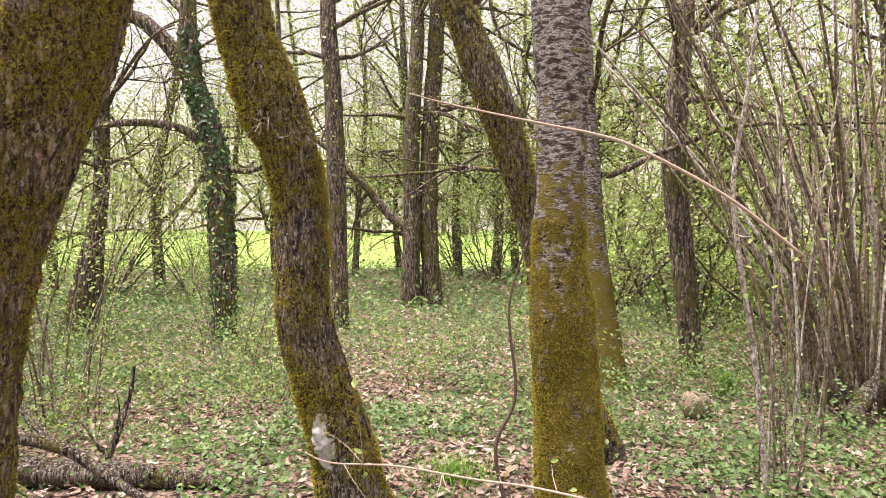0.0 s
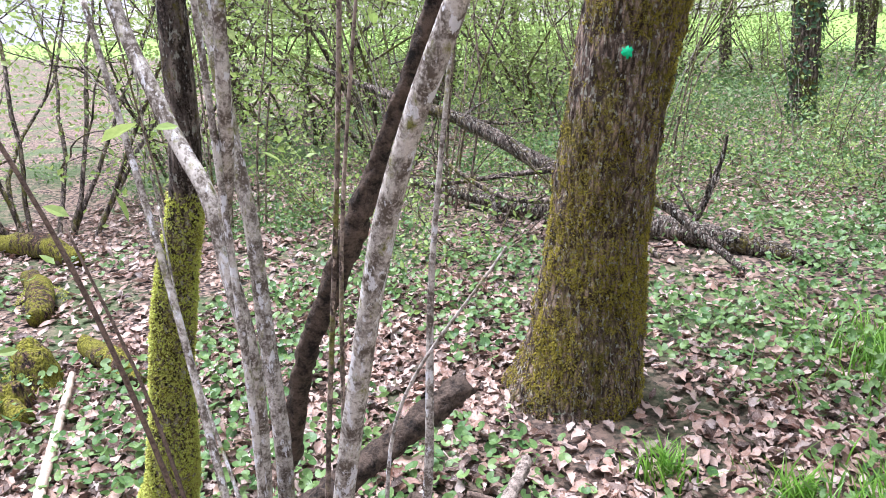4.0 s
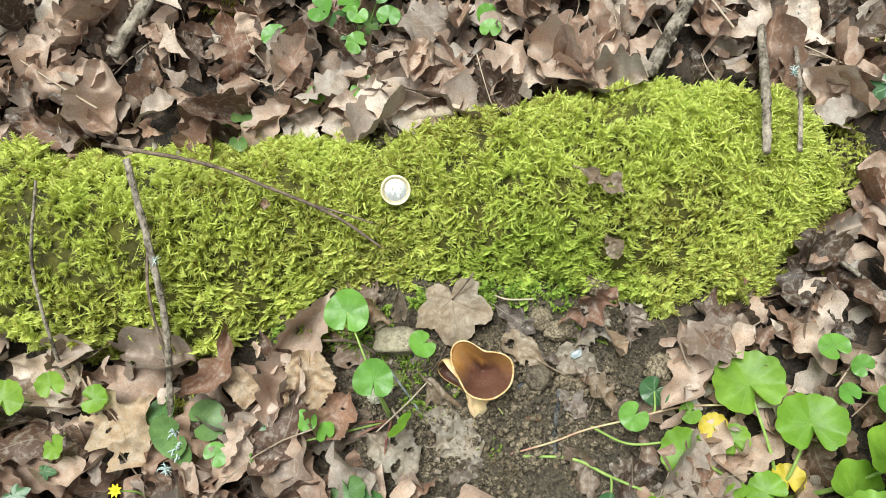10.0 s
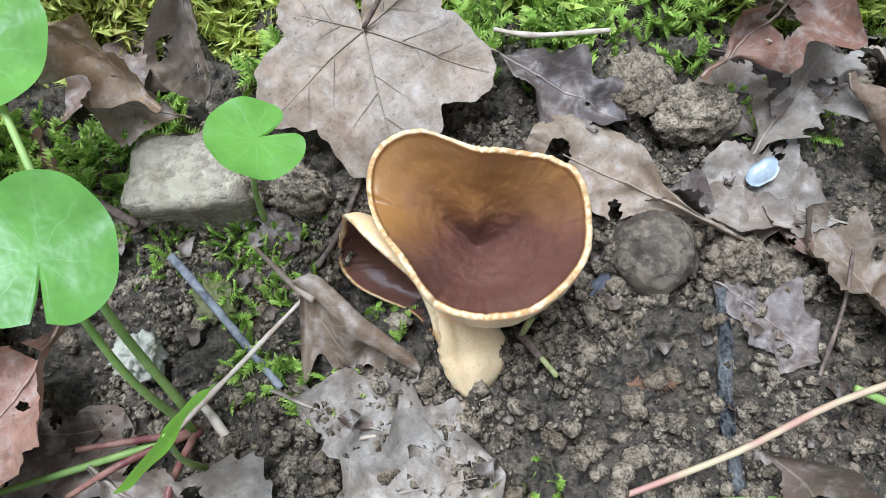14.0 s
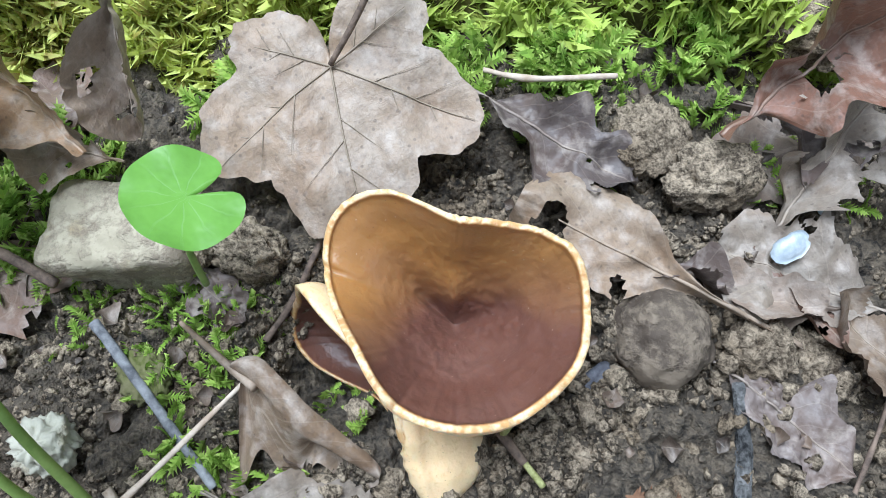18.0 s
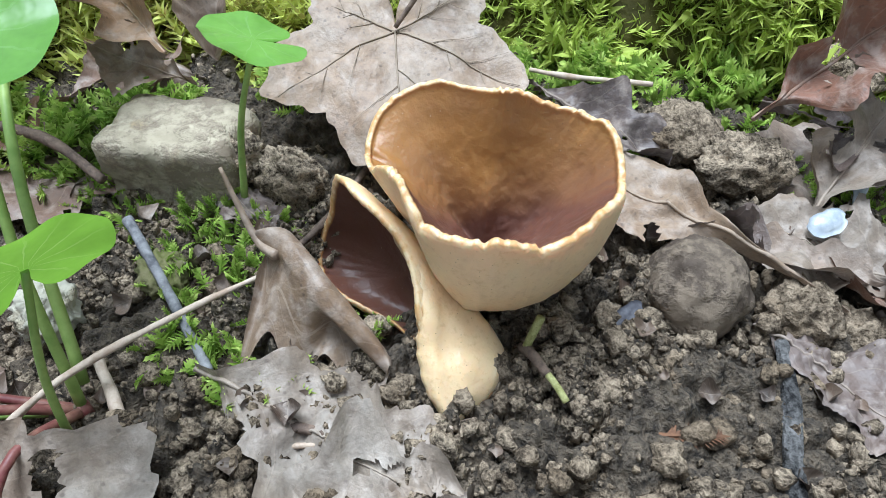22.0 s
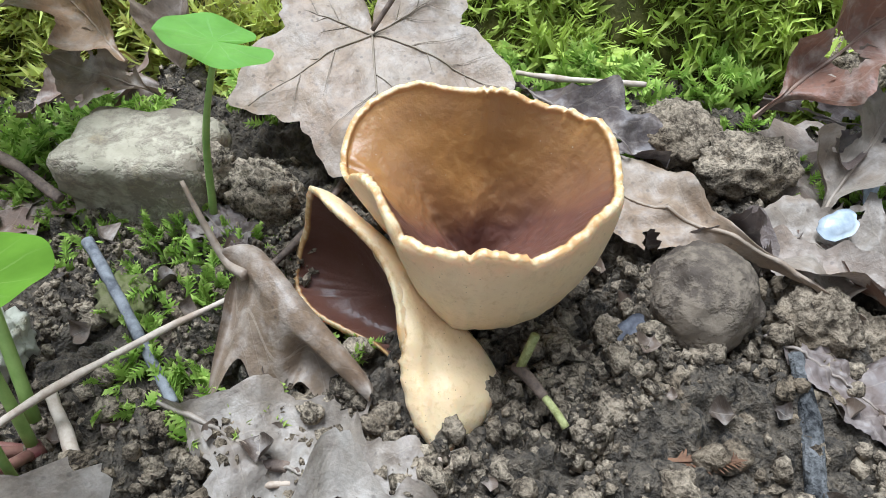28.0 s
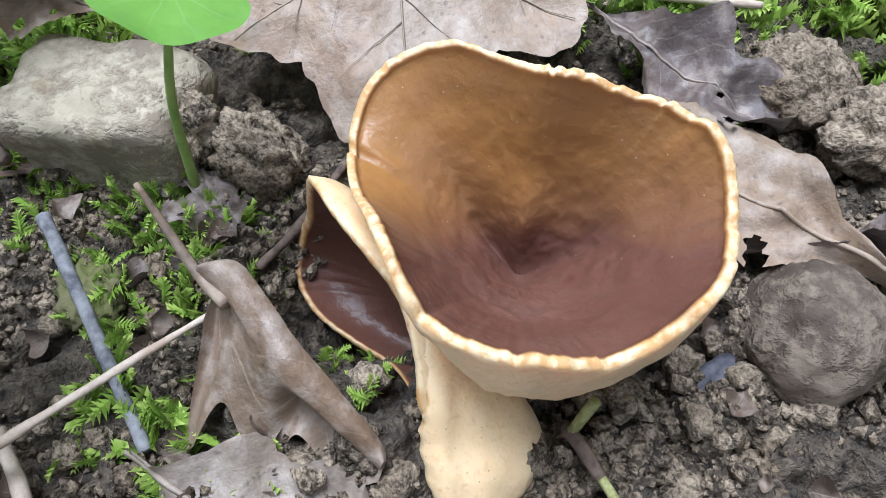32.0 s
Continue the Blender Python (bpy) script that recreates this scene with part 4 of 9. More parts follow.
def oak_width(lobes=4, depth=0.42, wide=0.27):
    def w(u):
        stalk = 0.012
        if u < 0.12:
            return stalk
        a = (u - 0.12) / 0.88
        env = wide * (math.sin(math.pi * min(1.0, a ** 1.25)) ** 0.75 + 0.02)
        return stalk + env * (1 - depth * 0.5 * (1 + math.cos(2 * math.pi * lobes * a)))
    return w


def round_leaf(radius, rings=4, around=40, cup=0.1, wave=0.0, seed=0, dent=0.0):
    """A leaf from a function of the angle (0: opposite the stalk); the stalk joins at the origin."""
    g = rng(seed)
    ph = g.uniform(0, 6.28, 2)
    th = np.linspace(-np.pi, np.pi, around, endpoint=False)
    r = np.array([radius(a) for a in th])
    f = np.linspace(0, 1, rings + 1)[1:]
    ff, tt = np.meshgrid(f, th, indexing="ij")
    rr = ff * r[None]
    z = cup * rr ** 2 + wave * np.sin(3 * tt + ph[0]) * ff ** 2 + wave * 0.6 * np.sin(7 * tt + ph[1]) * ff ** 3
    v = np.vstack([[(0, 0, 0)], np.stack([rr * np.cos(tt), rr * np.sin(tt), z], -1).reshape(-1, 3)])
    q = grid_quads(rings, around, True)[:, ::-1] + 1
    k = np.arange(around)
    t = np.c_[np.zeros(around, int), 1 + k, 1 + (k + 1) % around]
    uv = np.vstack([[(0, 0.5)], np.stack([ff, (tt + np.pi) / (2 * np.pi)], -1).reshape(-1, 2)])
    return v, q, t, uv


def kidney(a):
    """Round leaf with a notch at its stalk."""
    n = abs(abs(a) - math.pi)
    return (0.62 + 0.38 * (1 - math.exp(-(n / 0.35) ** 2))) * (1.0 - 0.05 * math.cos(2 * a)) * (0.25 + 0.75 * min(1, n / 0.33))


def slit(a):
    """Round leaf whose lobes nearly meet over the stalk."""
    n = abs(abs(a) - math.pi)
    return (0.80 + 0.20 * (1 - math.exp(-(n / 0.5) ** 2))) * (1.0 + 0.04 * math.cos(3 * a + 0.4)) * (0.2 + 0.8 * min(1, n / 0.11))


def scalloped(a):
    return kidney(a) * (1 + 0.07 * abs(math.sin(6.5 * a)))


def lobed(points, sharp=1.0):
    """A radius with pointed lobes: rows of (angle in degrees, length, half width in degrees)."""
    def r(a):
        best = 0.30
        for deg, length, half in points:
            d = abs((math.degrees(a) - deg + 180) % 360 - 180) / half
            best = max(best, 0.30 + (length - 0.30) * max(0.0, 1 - d) ** sharp)
        n = abs(abs(a) - math.pi)
        return best * min(1.0, 0.25 + n / 0.3)
    return r


ivy_shape = lobed([(0, 1.0, 42), (62, 0.78, 36), (-62, 0.78, 36), (125, 0.55, 40), (-125, 0.55, 40)], 0.9)

def oak_leaf(k, stations, cols, lively=1.0):
    """One of many oak leaves: rounded lobes, a bent midrib, edges that curl as it dries."""
    h = rng(560 + k)
    lobes, depth, wide = 3 + k % 3, h.uniform(0.14, 0.46), h.uniform(0.20, 0.28)

    def half(u):
        if u < 0.13:
            return 0.012
        a = (u - 0.13) / 0.87
        env = wide * (math.sin(math.pi * min(1.0, 0.06 + 0.94 * a ** 1.35)) ** 0.6)
        notch = 0.5 + 0.5 * math.cos(2 * math.pi * lobes * a + 0.6)
        return 0.012 + env * (1 - depth * notch)
    v, q, uv = blade(stations, cols, half, 1.0, h.uniform(-0.25, 0.75) * lively, h.uniform(-0.55, 0.55) * lively, h.uniform(0.02, 0.06) * lively, k + 20, h.uniform(-0.8, 0.8) * lively)
    v[:, 1] += 0.12 * h.normal() * np.sin(np.pi * v[:, 0])
    v[:, 2] += creased(v, k, 0.75 * lively)
    return v - np.array([0.5, 0, 0]), q, uv


OAK = [oak_leaf(k, 22, 5, 1.45) for k in range(12)]
OAK_MID = [oak_leaf(k + 12, 12, 3, 0.9) for k in range(10)]
OAK_FAR = [oak_leaf(k + 24, 8, 3, 0.8) for k in range(3)]


def off_log(x, y, margin=0.0):
    """True where the mossy log does not lie."""
    d = np.full(np.shape(x), 9.0)
    for i in range(0, len(LOG), 3):
        front = np.where(x > LOG[i, 0], skirt(LOG[i, 1]), 0.0)
        d = np.minimum(d, np.hypot(x - LOG[i, 0], y - LOG[i, 1]) - LOG[i, 2] - front)
    return d > margin


def local(x, y):
    """Place beside the fungus: to its side, and towards the log."""
    dx, dy = x - CUP_X, y - CUP_Y
    return 0.438 * dx + 0.899 * dy, -0.899 * dx + 0.438 * dy


def bare_spot(x, y):
    """True where the earth round the fungus lies open."""
    a, b = local(x, y)
    return ((np.abs(a) < 0.135) & (b > -0.085) & (b < 0.09)) | (((a - 0.03) / 0.06) ** 2 + ((b + 0.095) / 0.03) ** 2 < 1)


def build_litter():
    g = rng(11)
    # single leaves beside the log
    n = 0
    leaf_meshes = []
    for k in range(12):
        v, q, uv = oak_leaf(k, 41, 11, 1.5)
        me = mesh_of("dead_leaf", v * 0.075, q, None, uv)
        me.materials.append(DEAD_LEAF)
        leaf_meshes.append(me)
    while n < 300:
        x, y = g.uniform(-1.0, -0.02), g.uniform(-0.85, 0.25)
        if bare_spot(x, y) or math.hypot(x + 0.2, y + 0.2) < 0.08 or not off_log(np.array([x]), np.array([y]), 0.004)[0]:
            continue
        ob = new("dead_leaf", leaf_meshes[n % 12])
        s = g.uniform(0.5, 1.1)
        z = lift1(x, y) + g.uniform(0.010, 0.026)
        ob.matrix_world = Matrix.LocRotScale((x, y, z), Euler((g.normal(0, 0.24), g.normal(0, 0.24), g.uniform(0, 6.28))), (s, s, s))
        tagged(ob, "dry tan-brown oak leaf curled on the leaf litter", "dead leaf", "oak leaf litter")
        n += 1
    sp = Soup()

    def strew(kinds, x, y, low, high, rise, tilt):
        for k, (v, q, uv) in enumerate(kinds):
            sel = np.arange(len(x)) % len(kinds) == k
            c = np.c_[x[sel], y[sel], lift(x[sel], y[sel]) + g.uniform(0.001, rise, sel.sum())]
            sp.many(v, flat_frames(g, sel.sum(), g.uniform(low, high, sel.sum()), tilt), c, q=q, uv=uv)

    # thick litter by the log and behind it
    x, y = g.uniform(-1.25, 0.15, 3900), g.uniform(-1.0, 0.6, 3900)
    keep = ~bare_spot(x, y) & off_log(x, y, 0.004)
    strew(OAK, x[keep], y[keep], 0.026, 0.080, 0.034, 0.36)
    # round the stool and towards the oaks
    x, y = g.uniform(-3.2, 0.6, 27000), g.uniform(-1.4, 2.6, 27000)
    patch = fbm2(x, y, 1.6, 3, 33)
    keep = ((x < -1.2) | (y > 0.55) | (x > 0.1) | (y < -0.95)) & (patch > g.uniform(0.10, 0.52, len(x)))
    strew(OAK_MID, x[keep], y[keep], 0.030, 0.080, 0.026, 0.34)
    # scraps
    x, y = g.uniform(-1.3, 0.1, 7000), g.uniform(-1.0, 0.7, 7000)
    keep = ~bare_spot(x, y) & off_log(x, y, 0.004)
    strew(OAK_FAR, x[keep], y[keep], 0.007, 0.030, 0.034, 0.55)
    # farther out, in drifts
    x, y = g.uniform(-6, 5.5, 52000), g.uniform(-1.5, 9, 52000)
    edge = (x < -3.1) | (x > 0.5) | (y < -1.3) | (y > 2.5)
    patch = fbm2(x, y, 0.8, 3, 31)
    keep = edge & (patch > g.uniform(0.26, 0.56, len(x)))
    strew(OAK_FAR, x[keep], y[keep], 0.04, 0.08, 0.03, 0.36)
    x, y = g.uniform(-14, 12, 14000), g.uniform(8, 22, 14000)
    sp.many(DIA_V, flat_frames(g, 14000, g.uniform(0.07, 0.13, 14000), 0.35), np.c_[x, y, lift(x, y) + 0.02], q=DIA_Q, uv=DIA_UV * 2 - np.array([[0, 1]]))
    thing("leaf_litter", sp.mesh("leaf_litter"), DEAD_LEAF, "thick tan and pinkish-brown litter of dry oak leaves", "leaf litter", kind="stuff")


build_litter()


def litter_straws():
    """Thin stalks and twiglets among the dead leaves."""
    g = rng(78)
    sp = Soup()
    n = 0
    while n < 620:
        x, y = g.uniform(-1.3, 0.1), g.uniform(-1.0, 0.7)
        if bare_spot(x, y) or not off_log(np.array([x]), np.array([y]), 0.015)[0]:
            continue
        a, ln, bow = g.uniform(0, 6.28), g.gamma(3.0, 0.018), g.normal(0, 0.12)
        d, e = np.array([math.cos(a), math.sin(a), g.normal(0, 0.12)]), np.array([-math.sin(a), math.cos(a), 0.4])
        f = np.linspace(-0.5, 0.5, 5)[:, None]
        p = np.array([x, y, lift1(x, y) + g.uniform(0.016, 0.040)]) + d * f * ln + e * (f ** 2 - 0.1) * ln * bow * 4
        sp.add(*tube(p, g.uniform(0.0004, 0.0013) * np.linspace(1, 0.6, 5), 5, closed=False))
        n += 1
    thing("dry_stalks", sp.mesh("dry_stalks"), STRAW, "thin dry stalks and twiglets scattered over the dead leaves", "twigs", kind="stuff")


litter_straws()


# ---- sticks on the ground ----
def stick(name, rows, material, label, category="stick", sides=10, rings=40, rough=0.18, grain=60, seed=1, group="", parent=None):
    """A stick through rows of (x, y, z, radius)."""
    p = spline(rows, rings)
    me = tube_mesh(name, p[:, :3], p[:, 3], sides, rough=rough, grain=grain, seed=seed, along=0.5)
    return part(name, me, material, parent, label) if parent else thing(name, me, material, label, category, group)


def random_twigs():
    g = rng(77)
    for k in range(110):
        x, y = (g.uniform(-1.7, 0.1), g.uniform(-0.95, 0.9)) if k < 80 else (g.uniform(-2.6, 1.2), g.uniform(0.5, 3.0))
        if bare_spot(x, y) or not off_log(np.array([x]), np.array([y]), 0.02)[0]:
            continue
        a, ln = g.uniform(0, 6.28), g.uniform(0.06, 0.28)
        r = g.uniform(0.0012, 0.0055) * (0.5 + ln * 3)
        pts = []
        for f in np.linspace(-0.5, 0.5, 5):
            px, py = x + f * ln * math.cos(a) + g.normal(0, 0.006), y + f * ln * math.sin(a) + g.normal(0, 0.006)
            if not off_log(np.array([px]), np.array([py]), 0.004)[0]:
                px, py = x, y + f * 0.01
            pts.append((px, py, lift1(px, py) + 0.014 + g.uniform(0, 0.012), r * (1 - 0.4 * (f + 0.5))))
        stick("twig", pts, (GREY_STICK, BROWN_TWIG, PALE_TWIG)[k % 3], "thin dry fallen twig lying on dead leaves", "twig", 7, 22, 0.2, 200, k, "fallen twigs")


random_twigs()


# ---- low herbs ----
SPROUT_LEAF = round_leaf(kidney, 2, 20, 0.25, 0.03, 1)
FAR_SPROUT = round_leaf(kidney, 1, 11, 0.25, 0.03, 1)
HEAVY_LEAF = round_leaf(scalloped, 3, 40, 0.2, 0.05, 2)


def leaf_at(template, centre, normal, toward, size):
    """The vertices of a leaf with its face along normal and its tip toward a direction."""
    n = Vector(normal).normalized()
    t = Vector(toward)
    t = (t - n * t.dot(n)).normalized()
    s = n.cross(t)
    m = np.array([t, s, n]) * size
    return np.asarray(template[0]) @ m + np.asarray(centre)


def seedling(seed, leaves=3, size=0.014, height=0.03, template=SPROUT_LEAF, name="seedling", label="small round-leaved green seedling among dead leaves", mat=None):
    """A rooted sprig of stalked round leaves, standing at the origin."""
    g = rng(seed)
    ob = tagged(new(name), label, "seedling", "woodland seedlings")
    stem = Soup()
    for k in range(leaves):
        a = k * 2.4 + g.uniform(0, 1)
        reach, h = size * g.uniform(0.5, 1.9), height * g.uniform(0.55, 1.2)
        tip = np.array([reach * math.cos(a), reach * math.sin(a), h])
        pth = spline([(0, 0, -0.02), (tip[0] * 0.25, tip[1] * 0.25, h * 0.5), tuple(tip)], 7)
        stem.add(*tube(pth, 0.0011, 5, closed=False))
        nor = (0.35 * math.cos(a) + g.normal(0, 0.15), 0.35 * math.sin(a) + g.normal(0, 0.15), 1)
        s = size * g.uniform(0.7, 1.15)
        v = leaf_at(template, tip, nor, (math.cos(a), math.sin(a), 0), s)
        part("leaf", mesh_of("leaf", v, template[1], template[2], template[3]), mat or HERB, ob)
    part("stem", stem.mesh("stem"), STEM, ob, "thin green stalks")
    return ob


STEM = plain_material("green stalk", (0.20, 0.30, 0.07), (0.32, 0.42, 0.12), 80, 0.5, 0.1, 0.001)
RED_STEM = plain_material("red stalk", (0.13, 0.035, 0.035), (0.33, 0.19, 0.135), 50, 0.45, 0.1, 0.001)


def build_seedlings():
    g = rng(19)
    kinds = [seedling(900 + k, 2 + k % 3, 0.013 + 0.002 * (k % 3), 0.022 + 0.006 * (k % 4)) for k in range(6)]
    spots = []
    while len(spots) < 230:
        x, y = g.uniform(-2.0, 0.25), g.uniform(-0.95, 1.5)
        if bare_spot(x, y) or not off_log(np.array([x]), np.array([y]), 0.012)[0]:
            continue
        if fbm2(np.array([x]), np.array([y]), 2.2, 2, 44)[0] < g.uniform(0.3, 0.62):
            continue
        spots.append((x, y))
    for i, (x, y) in enumerate(spots):
        m = Matrix.LocRotScale((x, y, lift1(x, y) + 0.012), Euler((g.normal(0, 0.1), g.normal(0, 0.1), g.uniform(0, 6.28))), None)
        s = g.uniform(0.5, 1.0)
        ob = kinds[i] if i < 6 else copy_thing(kinds[i % 6], m)
        ob.matrix_world = m @ Matrix.Diagonal((s, s, s, 1))
    # the herb layer farther out
    sp = Soup()
    v, q, t, uv = FAR_SPROUT
    n = 42000
    x, y = g.uniform(-4.5, 3.5, n), g.uniform(0.2, 6.5, n)
    keep = (fbm2(x, y, 1.1, 3, 46) > g.uniform(0.44, 0.58, n)) & ((x < -1.7) | (y > 0.8) | (x > 0.2))
    x, y = x[keep], y[keep]
    n = len(x)
    sp.many(v, flat_frames(g, n, g.uniform(0.010, 0.022, n), 0.6), np.c_[x, y, lift(x, y) + g.uniform(0.015, 0.11, n)], q=q, t=t, uv=uv)
    n = 110000
    x, y = g.uniform(-8, 6, n), g.uniform(2.4, 14, n)
    cover = fbm2(x, y, 0.55, 4, 47)
    keep = cover + 0.014 * y + np.where(x < -1.0, 0.05, 0.0) > g.uniform(0.50, 0.64, n)
    x, y, cover = x[keep], y[keep], cover[keep]
    n = len(x)
    tall = 0.04 + 0.30 * np.clip(cover - 0.42, 0, 0.4) * fbm2(x, y, 4.0, 2, 48) * 2
    sp.many(DIA_V, flat_frames(g, n, g.uniform(0.016, 0.044, n), 1.0), np.c_[x, y, lift(x, y) + 0.015 + tall * g.gamma(1.6, 0.9, n)], q=DIA_Q, uv=DIA_UV)
    n = 30000
    x, y = g.uniform(-20, 18, n), g.uniform(10, 23, n)
    sp.many(DIA_V, flat_frames(g, n, g.uniform(0.06, 0.14, n), 0.6), np.c_[x, y, lift(x, y) + g.gamma(1.5, 0.09, n)], q=DIA_Q, uv=DIA_UV)
    cx, cy = g.uniform(-5.5, 3.0, 240), g.uniform(3.6, 10, 240)
    n = 9000
    k = g.integers(0, 240, n)
    top = g.uniform(0.15, 0.65, 240)[k]
    sp.many(LEAF_V, flat_frames(g, n, g.uniform(0.025, 0.05, n), 0.9), np.c_[cx[k] + g.normal(0, 0.22, n), cy[k] + g.normal(0, 0.22, n), lift(cx[k], cy[k]) + top * g.beta(2, 1.6, n)], t=LEAF_T, uv=LEAF_UV)
    thing("herb_layer", sp.mesh("herb_layer", False), HERB, "fresh green low herbs spreading over the woodland floor", "herbs", kind="stuff")


build_seedlings()


def grass_tuft(name, x, y, count, height, spread, seed, label="lush green grass tuft at the foot of a tree"):
    g = rng(seed)
    sp = Soup()
    for _ in range(count):
        a, r = g.uniform(0, 6.28), abs(g.normal(0, spread))
        bx, by = x + r * math.cos(a), y + r * math.sin(a)
        h = height * g.uniform(0.6, 1.2)
        b = g.uniform(0, 6.28)
        lean = h * g.uniform(0.2, 0.7)
        f = np.linspace(0, 1, 6)
        p = np.c_[bx + lean * f ** 2 * math.cos(b), by + lean * f ** 2 * math.sin(b), lift1(bx, by) - 0.01 + h * (f - 0.25 * f ** 2)]
        w = 0.0032 * (1 - f ** 2) + 0.0002
        side = np.array([-math.sin(b), math.cos(b), 0])
        v = np.stack([p - side * w[:, None], p + side * w[:, None]], 1).reshape(-1, 3)
        sp.add(v, grid_quads(6, 2), None, np.c_[np.repeat(f, 2), np.tile([0.2, 0.8], 6)])
    return thing(name, sp.mesh(name), GRASS, label, "grass", kind="stuff")


grass_tuft("grass_tuft", -0.52, 2.78, 1100, 0.17, 0.22, 1)
grass_tuft("grass_tuft", -0.62, 1.75, 160, 0.13, 0.07, 2)
grass_tuft("grass_tuft", -0.95, 1.65, 120, 0.14, 0.06, 3)
grass_tuft("grass_tuft", -0.35, 1.75, 420, 0.17, 0.16, 4)
grass_tuft("grass_tuft", 2.35, 6.0, 160, 0.30, 0.06, 5, "dark green grass tuft beside a stump")
grass_tuft("grass_tuft", 0.05, 3.9, 260, 0.16, 0.15, 6)


# ---- the cup fungus ----
def flesh_material():
    """Brown inside, cream outside; u tells the side, v the height."""
    m = Mat("cup fungus flesh", 0.5)
    u, v = m.uv()
    wrinkle = m.noise(120, 4, 0.5)
    grain = m.noise(900, 3, 0.6)
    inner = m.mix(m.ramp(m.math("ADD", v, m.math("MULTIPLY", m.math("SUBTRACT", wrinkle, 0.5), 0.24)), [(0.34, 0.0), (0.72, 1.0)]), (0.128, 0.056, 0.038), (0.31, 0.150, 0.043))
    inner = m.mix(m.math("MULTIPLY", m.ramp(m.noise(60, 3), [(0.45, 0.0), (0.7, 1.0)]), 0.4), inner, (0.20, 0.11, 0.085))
    specks = m.ramp(m.voro(700), [(0.05, 1.0), (0.09, 0.0)])
    outer = m.mix(m.noise(70, 4, 0.6), (0.72, 0.50, 0.26), (0.84, 0.66, 0.42))
    outer = m.mix(m.math("MULTIPLY", m.ramp(grain, [(0.55, 0.0), (0.7, 1.0)]), 0.35), outer, (0.52, 0.32, 0.14))
    outer = m.mix(m.math("MULTIPLY", m.ramp(m.noise(140, 5, 0.7), [(0.5, 0.0), (0.7, 1.0)]), 0.3), outer, (0.52, 0.33, 0.16))
    lip = m.mix(m.ramp(m.math("ADD", m.math("MULTIPLY", m.noise(850, 4), 0.5), m.math("MULTIPLY", m.noise(90, 3), 0.5)), [(0.45, 0.0), (0.57, 0.85)]), (0.70, 0.54, 0.33), (0.50, 0.27, 0.09))
    col = m.mix(m.ramp(u, [(0.43, 0.0), (0.49, 1.0)]), inner, lip)
    col = m.mix(m.ramp(u, [(0.60, 0.0), (0.80, 1.0)]), col, outer)
    col = m.mix(m.math("MULTIPLY", specks, 0.5), col, (0.05, 0.03, 0.02))
    col = m.mix(m.math("MULTIPLY", m.ramp(m.voro(430), [(0.035, 1.0), (0.06, 0.0)]), 0.6), col, (0.62, 0.50, 0.42))
    m.bsdf.inputs["Subsurface Weight"].default_value = 0.35
    m.bsdf.inputs["Subsurface Radius"].default_value = (1.0, 0.62, 0.36)
    m.bsdf.inputs["Subsurface Scale"].default_value = 0.003
    m.bump(m.math("ADD", wrinkle, m.math("MULTIPLY", grain, 0.2)), 0.55, 0.0013)
    return m.done(col, 0.42, 0.45)


FLESH = flesh_material()


def closed_curve(points, n):
    """A smooth closed curve through the rows."""
    p = np.asarray(points, float)
    k = len(p)
    s = np.linspace(0, k, n, endpoint=False)
    i = s.astype(int)
    f = (s - i)[:, None]
    a, b, c, d = p[(i - 1) % k], p[i % k], p[(i + 1) % k], p[(i + 2) % k]
    return 0.5 * (2 * b + (c - a) * f + (2 * a - 5 * b + 4 * c - d) * f ** 2 + (3 * b - a - 3 * c + d) * f ** 3)


